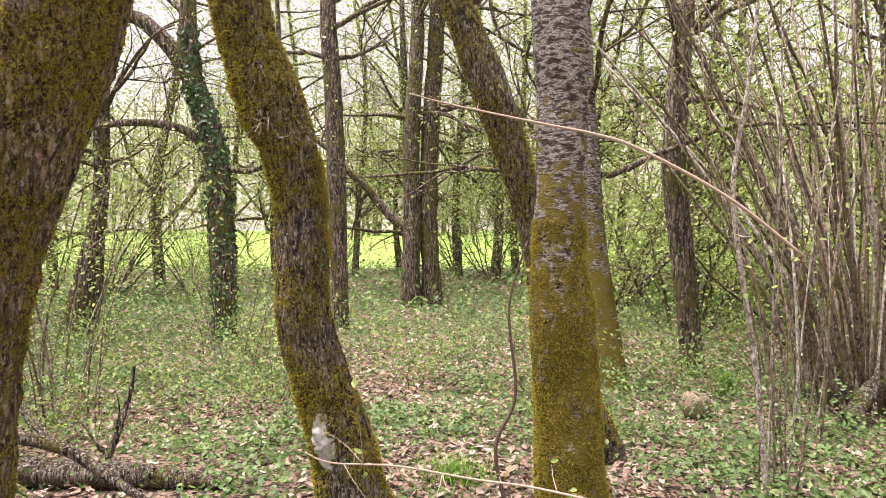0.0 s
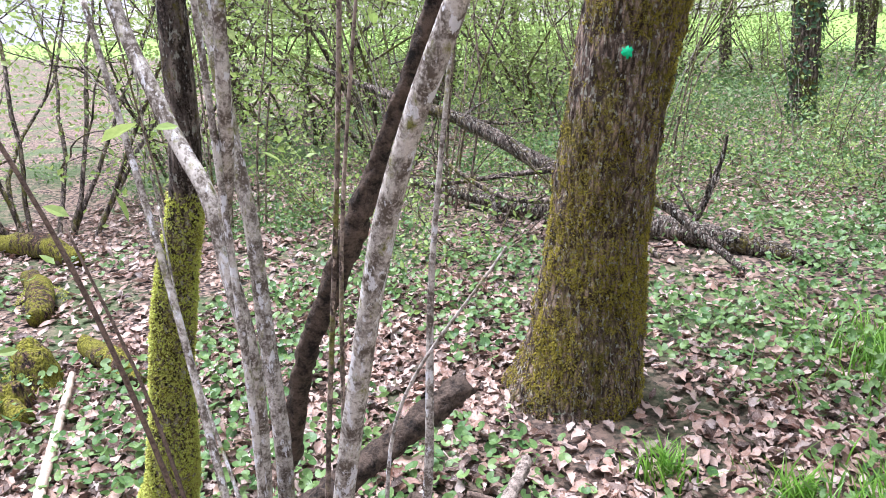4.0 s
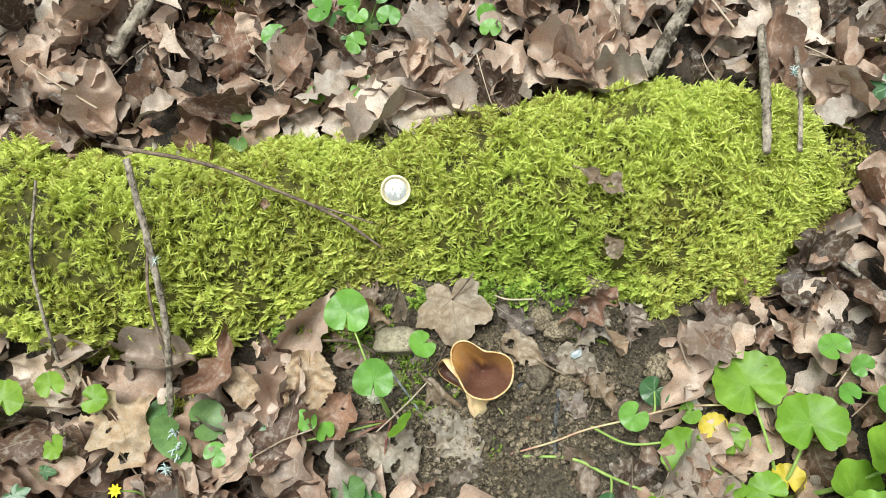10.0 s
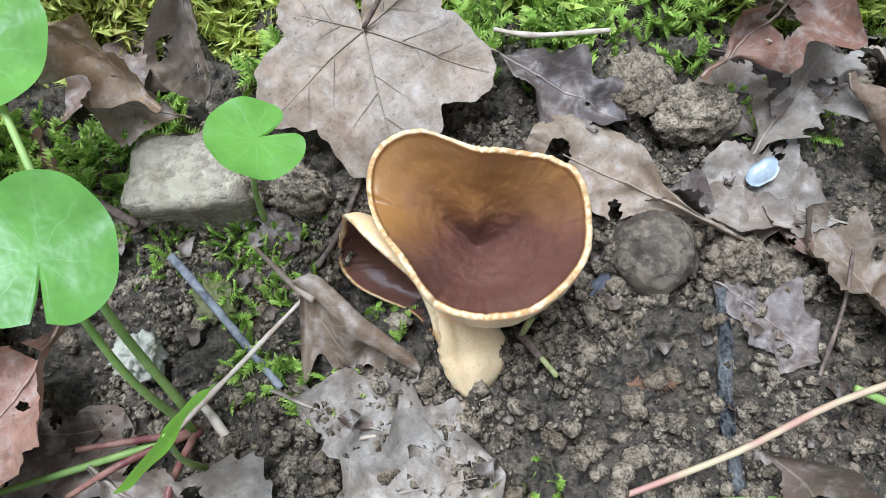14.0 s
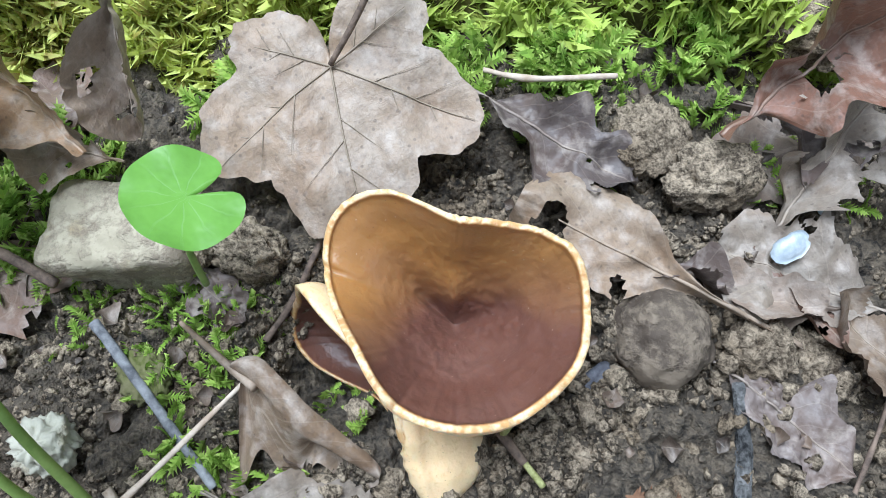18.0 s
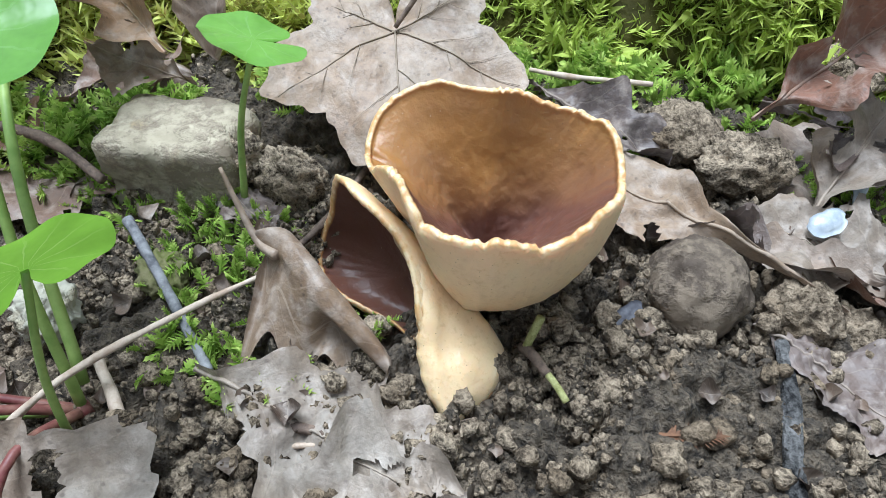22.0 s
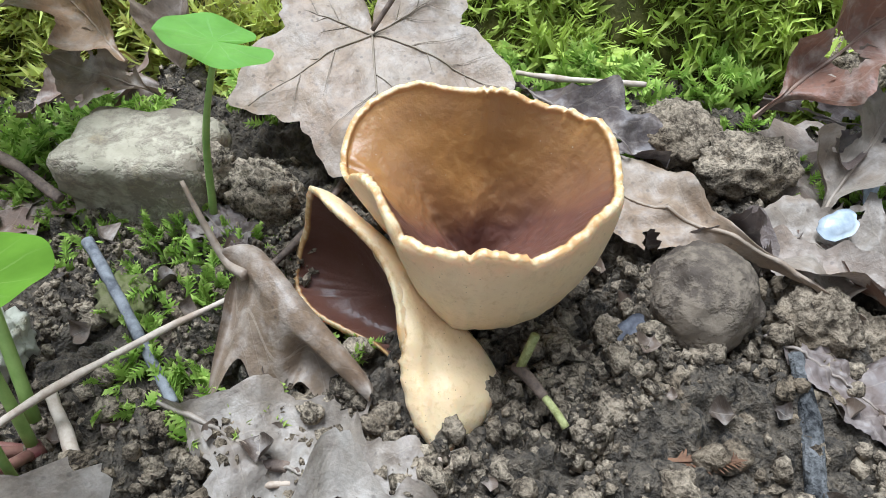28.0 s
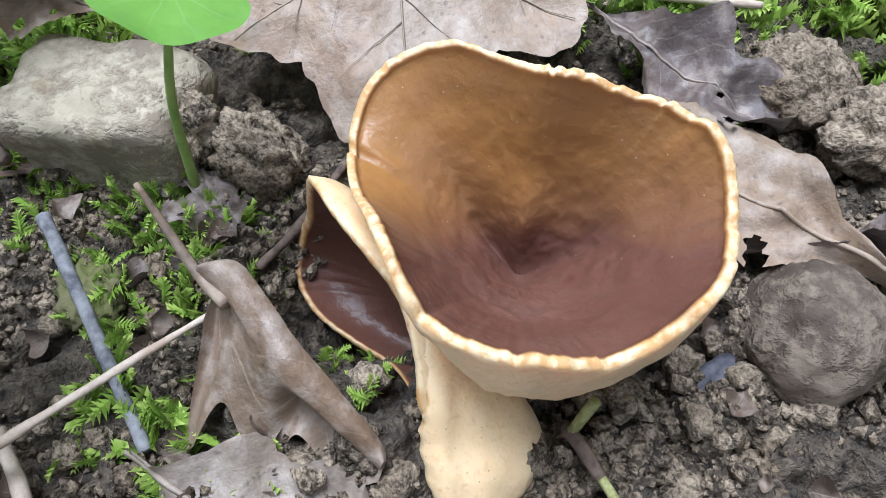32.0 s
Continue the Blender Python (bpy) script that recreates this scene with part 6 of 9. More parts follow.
flake("shell_fragment", -0.3125, -0.2748, 0.0185, 0.0044, 0.0029, (0.35, -0.15, 1), SHELL, "white translucent snail shell fragment on a leaf", "shell", 1, 0.3, 20)
flake("shell_fragment", -0.3185, -0.2605, 0.0185, 0.0042, 0.0016, (0.6, -0.2, 1), SHELL, "narrow white shell sliver with a dark edge", "shell", 2, 0.25, 60)
flake("bark_chip", -0.3085, -0.3245, 0.0145, 0.0040, 0.0020, (0.5, -0.2, 1), plain_material("slate chip", (0.07, 0.07, 0.085), (0.16, 0.16, 0.18), 200, 0.6, 0.3, 0.0005), "small slate-grey chip on the soil", "chip", 3, 0.1, 35)
flake("bark_chip", -0.3765, -0.3255, 0.019, 0.0045, 0.0022, (0.4, 0.2, 1), plain_material("green chip", (0.13, 0.13, 0.07), (0.22, 0.20, 0.12), 200, 0.6, 0.3, 0.0005), "olive bark chip behind the fungus", "chip", 4, 0.15, 70)

# ---- the dead leaves beside the fungus ----
GREY_LEAF = dead_leaf_material("weathered grey leaf", [(0.0, (0.167, 0.122, 0.083)), (0.5, (0.255, 0.193, 0.136)), (1.0, (0.370, 0.290, 0.213))], 0.1)
PALE_LEAF = dead_leaf_material("mud-pale leaf", [(0.0, (0.24, 0.204, 0.166)), (1.0, (0.32, 0.28, 0.235))], 0.1)
TAN_LEAF = dead_leaf_material("tan leaf", [(0.0, (0.40, 0.28, 0.19)), (1.0, (0.50, 0.37, 0.25))], 0.15)
TOBACCO = dead_leaf_material("tobacco-brown leaf", [(0.0, (0.24, 0.15, 0.085)), (1.0, (0.34, 0.225, 0.135))], 0.12)
RUST_LEAF = dead_leaf_material("russet leaf", [(0.0, (0.22, 0.115, 0.08)), (1.0, (0.34, 0.195, 0.14))], 0.12)
WET_LEAF = dead_leaf_material("damp grey-brown leaf", [(0.0, (0.20, 0.16, 0.13)), (1.0, (0.29, 0.24, 0.195))], 0.1)
DARK_LEAF = dead_leaf_material("sodden dark leaf", [(0.0, (0.10, 0.08, 0.075)), (1.0, (0.17, 0.14, 0.13))], 0.05)


def drape(p, gap=0.0006):
    """Raise what would sink into the crumbly earth."""
    x, y = p[:, 0], p[:, 1]
    top = lift(x, y) + crumble(x, y)
    for dx, dy in ((0.002, 0), (-0.002, 0), (0, 0.002), (0, -0.002)):
        top = np.maximum(top, lift(x + dx, y + dy) + crumble(x + dx, y + dy) - 0.0006)
    p[:, 2] = np.maximum(p[:, 2], top + gap)
    return p


def tatter(v, faces, share, freq, seed):
    """Decay: cut ragged holes through a leaf one unit long and draw their edges smooth."""
    def field(q):
        return fbm(np.c_[q[:, :2] * freq, np.zeros(len(q))], 4, seed)
    f = field(v)
    limit = np.quantile(f, 1 - share)
    kept = [fc[(f[fc] > limit).sum(1) < 2] for fc in faces]
    rim = np.zeros(len(v), bool)
    for fc in kept:
        for row in fc[(f[fc] > limit - 0.03).any(1)]:
            rim[row] = True
    e = 0.004
    gx = (field(v + (e, 0, 0)) - field(v - (e, 0, 0))) / (2 * e)
    gy = (field(v + (0, e, 0)) - field(v - (0, e, 0))) / (2 * e)
    step = np.clip((limit - f) / (gx ** 2 + gy ** 2 + 1e-6), -0.01, 0.01) * (rim & (f > limit - 0.03))
    v = v.copy()
    v[:, 0] += np.clip(gx * step, -0.02, 0.02)
    v[:, 1] += np.clip(gy * step, -0.02, 0.02)
    return v, kept


def crumple(v, amount, seed):
    """Creases and a curled, wavy edge."""
    ridge = 1 - np.abs(2 * fbm(np.c_[v[:, :2] * 3.5, np.zeros(len(v))], 3, seed) - 1) * 2.5
    return amount * (0.06 * ridge + 0.10 * (fbm(np.c_[v[:, :2] * 5, np.zeros(len(v))], 4, seed + 1) - 0.5) + 0.035 * (fbm(np.c_[v[:, :2] * 17, np.zeros(len(v))], 3, seed + 2) - 0.5))


def laid_leaf(name, base, tip, normal, half, material, label, lobes=4, depth=0.4, curl=0.4, bend=0.1, wave=0.03, seed=1, stations=64, cols=27, twist=0.0, shape=None, holes=0.05, fold=1.0):
    """A leaf from its stalk to its tip, with a midrib of its own."""
    b, t = Vector(base), Vector(tip)
    ln = (t - b).length
    x = (t - b).normalized()
    n = Vector(normal)
    n = (n - x * n.dot(x)).normalized()
    y = n.cross(x)
    wide = half / ln
    v, q, uv = blade(stations, cols, shape or oak_width(lobes, depth, wide), 1.0, curl, bend, wave, seed, twist)
    edge = np.abs(uv[:, 1]) ** 4
    rag = fbm(np.c_[uv[:, 0] * 26, np.sign(uv[:, 1]) * 5, np.zeros(len(uv))], 3, seed + 7) - 0.5
    v[:, 1] *= 1 + 0.30 * edge * rag
    v[:, 2] += crumple(v, fold, seed) + 0.30 * edge * wide * (fbm(np.c_[uv[:, 0] * 6, np.sign(uv[:, 1]) * 3, np.zeros(len(uv))], 3, seed + 8) - 0.42)
    flat = v.copy()
    if holes:
        v, (q,) = tatter(v, [q], holes, 7.0, seed + 4)
    m = np.array([x, y, n]) * ln
    ob = thing(name, mesh_of(name, drape(v @ m + np.array(b)), q, None, uv), material, label, "dead leaf")
    rib = flat.reshape(stations, cols, 3)[: int(stations * 0.86), cols // 2]
    rib = drape(rib @ m + np.array(b)) + np.array(n) * ln * 0.002
    part("midrib", tube_mesh("midrib", rib, ln * np.linspace(0.011, 0.003, len(rib)), 5), material, ob)
    return ob


MAPLE = dead_leaf_material("grey maple leaf", [(0.0, (0.30, 0.235, 0.178)), (1.0, (0.36, 0.288, 0.22))], 0.12)


def maple_leaf():
    shape = lobed([(0, 1.22, 58), (58, 1.08, 46), (-58, 1.05, 46), (118, 0.74, 50), (-112, 0.66, 48)], 0.62)
    v, q, t, uv = round_leaf(lambda a: shape(a) * (1 + 0.025 * math.sin(17 * a) + 0.012 * math.sin(41 * a)), 22, 200, 0.0, 0.03, 4)

    def bent(p):
        return 0.22 * (fbm(p * 1.6 * np.array([1, 1, 0]), 4, 3) - 0.5) - 0.05 * p[:, 0] ** 2 + 0.03 * (fbm(p * 9, 3, 6) - 0.5) + 0.6 * crumple(p * np.array([0.6, 0.6, 0]), 1.0, 9)
    v[:, 2] += bent(v)
    x = Vector((0.90, -0.30, -0.32)).normalized()
    n = Vector((0.35, -0.10, 1.0))
    n = (n - x * n.dot(x)).normalized()
    m = np.array([x, n.cross(x), n]) * 0.0325
    o = np.array((-0.388, -0.344, 0.0335))
    ob = thing("maple_leaf", mesh_of("maple_leaf", drape(v @ m + o), q, t, np.c_[uv[:, 0] * 0.01 + 0.02, 0.3 + 0 * uv[:, 1]]), MAPLE, "dead grey-brown five-lobed maple leaf leaning on the mossy log", "dead leaf")

    def vein(pts, r0, r1):
        p = np.array(pts)
        p = np.c_[p, np.zeros(len(p))]
        p[:, 2] = bent(p) + 0.006
        part("vein", tube_mesh("vein", drape(p @ m + o), np.linspace(r0, r1, len(p)), 5), VEIN, ob)
    for deg, ln in ((0, 1.15), (58, 0.98), (-58, 0.98), (118, 0.60), (-112, 0.55)):
        a = math.radians(deg)
        vein([(s * math.cos(a + 0.06 * s), s * math.sin(a + 0.06 * s)) for s in np.linspace(0, ln, 22)], 0.00026, 0.00008)
        for f, side in ((0.3, 1), (0.42, -1), (0.58, 1), (0.7, -1)):
            c = np.array([math.cos(a + 0.06 * f * ln), math.sin(a + 0.06 * f * ln)]) * f * ln
            b = a + side * 0.8
            vein([c + np.array([math.cos(b), math.sin(b)]) * k * 0.46 * ln * (1 - 0.5 * f) for k in np.linspace(0, 1, 10)], 0.00011, 0.00004)
    part("stalk", tube_mesh("stalk", spline([tuple(o), (-0.390, -0.336, 0.042), (-0.395, -0.323, 0.056)], 12), np.linspace(0.0006, 0.0008, 12), 6), BROWN_TWIG, ob, "thin dark leaf stalk")


VEIN = plain_material("leaf vein", (0.22, 0.175, 0.12), (0.30, 0.24, 0.18), 200, 0.6, 0.2, 0.0005)
maple_leaf()


def curled_leaf():
    """An oak leaf folded over itself: a hanging face, a rolled-back upper edge and its stalk."""
    top = spline([(-0.3415, -0.3874, 0.0262), (-0.3385, -0.3850, 0.0272), (-0.3315, -0.3830, 0.0270), (-0.3240, -0.3804, 0.0250), (-0.3170, -0.3760, 0.0205), (-0.3112, -0.3722, 0.0168)], 60)
    foot = spline([(-0.3375, -0.3890, 0.0215), (-0.3230, -0.3965, 0.0135), (-0.3265, -0.3895, 0.0180), (-0.3160, -0.3880, 0.0110), (-0.3195, -0.3815, 0.0165), (-0.3125, -0.3780, 0.0118), (-0.3105, -0.3728, 0.0145)], 60)
    w = np.linspace(-0.35, 1, 30)
    u = np.arange(60) / 59
    p = np.zeros((60, 30, 3))
    for j, k in enumerate(w):
        if k < 0:
            p[:, j] = top + np.array([-0.5, 0.75, 0]) * (-k) * 0.0105 * (0.4 + np.sin(np.pi * u) ** 0.5)[:, None] + np.array([0, 0, 1]) * (0.0022 * np.sin(-k * 7) - 0.004 * k * k)
        else:
            p[:, j] = top * (1 - k) + foot * k + np.array([-0.6, 0.5, -0.2]) * 0.0035 * math.sin(math.pi * k) * (1 + 0.8 * np.sin(u * 9 + k * 2))[:, None]
    q3 = p.reshape(-1, 3)
    q3 = q3 + np.array([0.4, -0.3, 0.5]) * (0.0026 * (fbm(q3 * 150, 4, 5) - 0.5) )[:, None]
    uu, ww = np.meshgrid(u, w, indexing="ij")
    ob = thing("curled_leaf", mesh_of("curled_leaf", q3, grid_quads(60, 30), None, np.stack([uu.ravel(), 0.75 - 1.6 * ww.ravel()], -1)), GREY_LEAF, "curled grey-brown oak leaf beside the fungus", "dead leaf")
    part("stalk", tube_mesh("stalk", spline([(-0.3500, -0.3900, 0.0379), (-0.3462, -0.3888, 0.0320), (-0.3410, -0.3870, 0.0262), (-0.3360, -0.3846, 0.0268)], 20), np.linspace(0.0004, 0.0011, 20), 6), GREY_LEAF, ob)


curled_leaf()
laid_leaf("grey_leaf", (-0.3255, -0.4035, 0.0145), (-0.288, -0.372, 0.0115), (0.2, 0, 1), 0.016, PALE_LEAF, "flat mud-stained grey leaf on the soil", 3, 0.3, 0.1, 0.05, 0.03, 5)
laid_leaf("grey_leaf", (-0.298, -0.408, 0.011), (-0.283, -0.366, 0.011), (0.1, 0, 1), 0.016, PALE_LEAF, "flat mud-stained grey leaf on the soil", 3, 0.35, 0.2, 0.05, 0.04, 6)
laid_leaf("pointed_leaf", (-0.294, -0.284, 0.0165), (-0.3475, -0.3215, 0.0225), (0.25, -0.2, 1), 0.0105, GREY_LEAF, "long pale dead leaf tapering to its stalk", 2, 0.25, -0.25, -0.1, 0.03, 7, shape=lambda u: 0.010 if u < 0.34 else 0.010 + 0.165 * math.sin(math.pi * min(1.0, (u - 0.34) / 0.68) ** 1.7) ** 0.8 * (1 - 0.22 * math.cos(16 * u)), holes=0.04)
laid_leaf("russet_leaf", (-0.340, -0.277, 0.025), (-0.343, -0.231, 0.050), (0.75, -0.3, 1), 0.0155, RUST_LEAF, "russet-brown oak leaf resting against the moss", 3, 0.6, 0.5, 0.1, 0.05, 8, holes=0.06)
laid_leaf("decayed_leaf", (-0.317, -0.274, 0.0165), (-0.334, -0.240, 0.030), (0.4, -0.1, 1), 0.018, PALE_LEAF, "pale grey decayed oak leaf full of holes", 3, 0.6, 0.2, 0.1, 0.05, 9, holes=0.24)
laid_leaf("decayed_leaf", (-0.345, -0.270, 0.024), (-0.322, -0.246, 0.021), (0.3, -0.1, 1), 0.012, DARK_LEAF, "dark decayed oak leaf with ragged lobes", 3, 0.6, 0.2, 0.1, 0.05, 31, holes=0.15)
laid_leaf("decayed_leaf", (-0.300, -0.236, 0.017), (-0.330, -0.222, 0.026), (0.3, 0.1, 1), 0.013, DARK_LEAF, "dark brown ragged leaf remnant", 3, 0.6, 0.5, 0.2, 0.05, 10, holes=0.12)
laid_leaf("upright_leaf", (-0.322, -0.248, 0.027), (-0.297, -0.245, 0.017), (0.5, 0.5, 0.5), 0.0060, TAN_LEAF, "small tan leaf standing on edge", 1, 0.2, 0.9, 0.1, 0.03, 11, holes=0)
laid_leaf("grey_leaf", (-0.290, -0.262, 0.013), (-0.322, -0.288, 0.0145), (0.1, 0, 1), 0.015, PALE_LEAF, "flat pale leaf under a shell fragment", 3, 0.3, 0.1, 0.05, 0.03, 12)
laid_leaf("brown_leaf", (-0.392, -0.393, 0.034), (-0.417, -0.406, 0.045), (0.8, -0.3, 0.7), 0.0095, TOBACCO, "curled tan-brown leaf leaning on the moss", 2, 0.6, 0.6, 0.3, 0.05, 13, holes=0)
laid_leaf("grey_leaf", (-0.391, -0.390, 0.027), (-0.406, -0.409, 0.031), (0.6, -0.2, 0.9), 0.0075, GREY_LEAF, "small grey-brown leaf scrap against the moss", 1, 0.3, 0.4, 0.1, 0.05, 33)
laid_leaf("dark_leaf", (-0.416, -0.375, 0.052), (-0.393, -0.384, 0.030), (0.8, -0.3, 0.5), 0.0085, WET_LEAF, "crumpled dark brown leaf against the moss", 1, 0.4, 1.8, 0.2, 0.06, 14, shape=lambda u: 0.012 if u < 0.25 else 0.012 + 0.17 * math.sin(math.pi * ((u - 0.25) / 0.75) ** 0.8) ** 0.7, holes=0.03)
laid_leaf("tan_leaf", (-0.398, -0.458, 0.030), (-0.346, -0.486, 0.022), (0.4, 0.1, 1), 0.016, TAN_LEAF, "large crumpled tan leaf", 2, 0.2, 0.35, -0.25, 0.05, 15, fold=1.6, shape=lambda u: 0.012 + 0.28 * math.sin(math.pi * min(1.0, 0.04 + u) ** 0.8) ** 0.6)
laid_leaf("tan_leaf", (-0.362, -0.438, 0.018), (-0.335, -0.478, 0.020), (0.3, -0.2, 1), 0.018, RUST_LEAF, "crumpled brown leaf edge over soil", 2, 0.4, 0.8, 0.3, 0.06, 16)
laid_leaf("dark_leaf", (-0.376, -0.318, 0.020), (-0.340, -0.296, 0.018), (0.2, 0, 1), 0.011, DARK_LEAF, "dark sodden leaf behind the fungus", 3, 0.5, 0.3, 0.1, 0.06, 17)
laid_leaf("dark_leaf", (-0.374, -0.392, 0.015), (-0.352, -0.383, 0.012), (0.1, 0, 1), 0.007, DARK_LEAF, "dark sodden leaf pressed on the soil", 3, 0.4, 0.1, 0.05, 0.04, 18)
laid_leaf("dark_leaf", (-0.300, -0.300, 0.011), (-0.268, -0.288, 0.010), (0.1, 0, 1), 0.010, DARK_LEAF, "dark sodden leaf pressed on the soil", 3, 0.4, 0.1, 0.05, 0.04, 19)
laid_leaf("grey_leaf", (-0.258, -0.268, 0.012), (-0.300, -0.272, 0.014), (0.3, 0.2, 1), 0.011, GREY_LEAF, "narrow pale leaf lying beside a clod", 3, 0.4, 0.5, 0.1, 0.04, 20)
laid_leaf("dark_leaf", (-0.326, -0.310, 0.018), (-0.312, -0.290, 0.020), (-0.5, 0.3, 1), 0.006, DARK_LEAF, "blackened leaf remnant behind a round stone", 2, 0.5, 0.5, -0.5, 0.08, 21)
laid_leaf("large_oak_leaf", (-0.452, -0.622, 0.024), (-0.372, -0.602, 0.020), (0.2, 0, 1), 0.030, TAN_LEAF, "large pinkish-tan oak leaf with small holes", 3, 0.5, 0.1, 0.05, 0.03, 22)
laid_leaf("tan_leaf", (-0.412, -0.535, 0.022), (-0.386, -0.500, 0.022), (0.3, 0, 1), 0.014, TAN_LEAF, "small crumpled tan leaf", 2, 0.2, 0.3, -0.2, 0.05, 23)
laid_leaf("grey_leaf", (-0.330, -0.446, 0.016), (-0.284, -0.420, 0.012), (0.1, 0, 1), 0.020, PALE_LEAF, "flat mud-stained grey leaf on the soil", 3, 0.3, 0.2, 0.05, 0.04, 24)
laid_leaf("mossy_leaf", (-0.437, -0.222, 0.064), (-0.402, -0.196, 0.063), (0.1, 0, 1), 0.010, GREY_LEAF, "pale grey two-part leaf lying on the moss", 2, 0.75, 0.2, 0.0, 0.02, 25)
laid_leaf("mossy_leaf", (-0.383, -0.222, 0.055), (-0.362, -0.218, 0.046), (0.6, -0.2, 1), 0.007, GREY_LEAF, "small pale leaf caught in the moss", 1, 0.1, 0.2, 0.0, 0.02, 26)
laid_leaf("mossy_leaf", (-0.512, -0.448, 0.060), (-0.506, -0.440, 0.060), (0.2, 0, 1), 0.004, RUST_LEAF, "tiny dark leaf scrap in the moss", 1, 0.2, 0.5, 0.0, 0.05, 27)

DECAYED = dead_leaf_material("decayed leaves", [(0.0, (0.035, 0.028, 0.024)), (0.3, (0.12, 0.085, 0.065)), (0.55, (0.22, 0.165, 0.13)), (0.75, (0.30, 0.245, 0.20)), (0.9, (0.15, 0.08, 0.055)), (1.0, (0.42, 0.36, 0.31))], 0.08)


def decayed_leaves():
    """Flat rotting leaves round the open earth, pressed on the soil."""
    g = rng(93)
    n = 0
    while n < 64:
        a, b = g.uniform(-0.19, 0.19), g.uniform(-0.15, 0.085)
        if (-0.085 < a < 0.055 and -0.075 < b < 0.062) or (0.055 < a < 0.10 and -0.085 < b < 0.0 and g.random() < 0.75):
            continue
        x, y = CUP_X + 0.438 * a - 0.899 * b, CUP_Y + 0.899 * a + 0.438 * b
        if not off_log(np.array([x]), np.array([y]), 0.008)[0]:
            continue
        size = g.uniform(0.022, 0.052)
        v, q, uv = oak_leaf(60 + n, 34, 13, 0.7)
        v, (q,) = tatter(v, [q], g.uniform(0.02, 0.16), 7.0, 100 + n)
        m = frames_of(np.array([[g.normal(0, 0.2), g.normal(0, 0.2), 1.0]]), np.array([g.uniform(0, 6.28)]), size)[0]
        p = drape(v @ m + np.array([x, y, lift1(x, y) + g.uniform(0.001, 0.006)]), 0.0008)
        thing("decayed_leaf", mesh_of("decayed_leaf", p, q, None, uv), DECAYED, "flat rotting grey-brown leaf pressed on the soil", "dead leaf", "leaves rotting on the soil")
        n += 1


decayed_leaves()

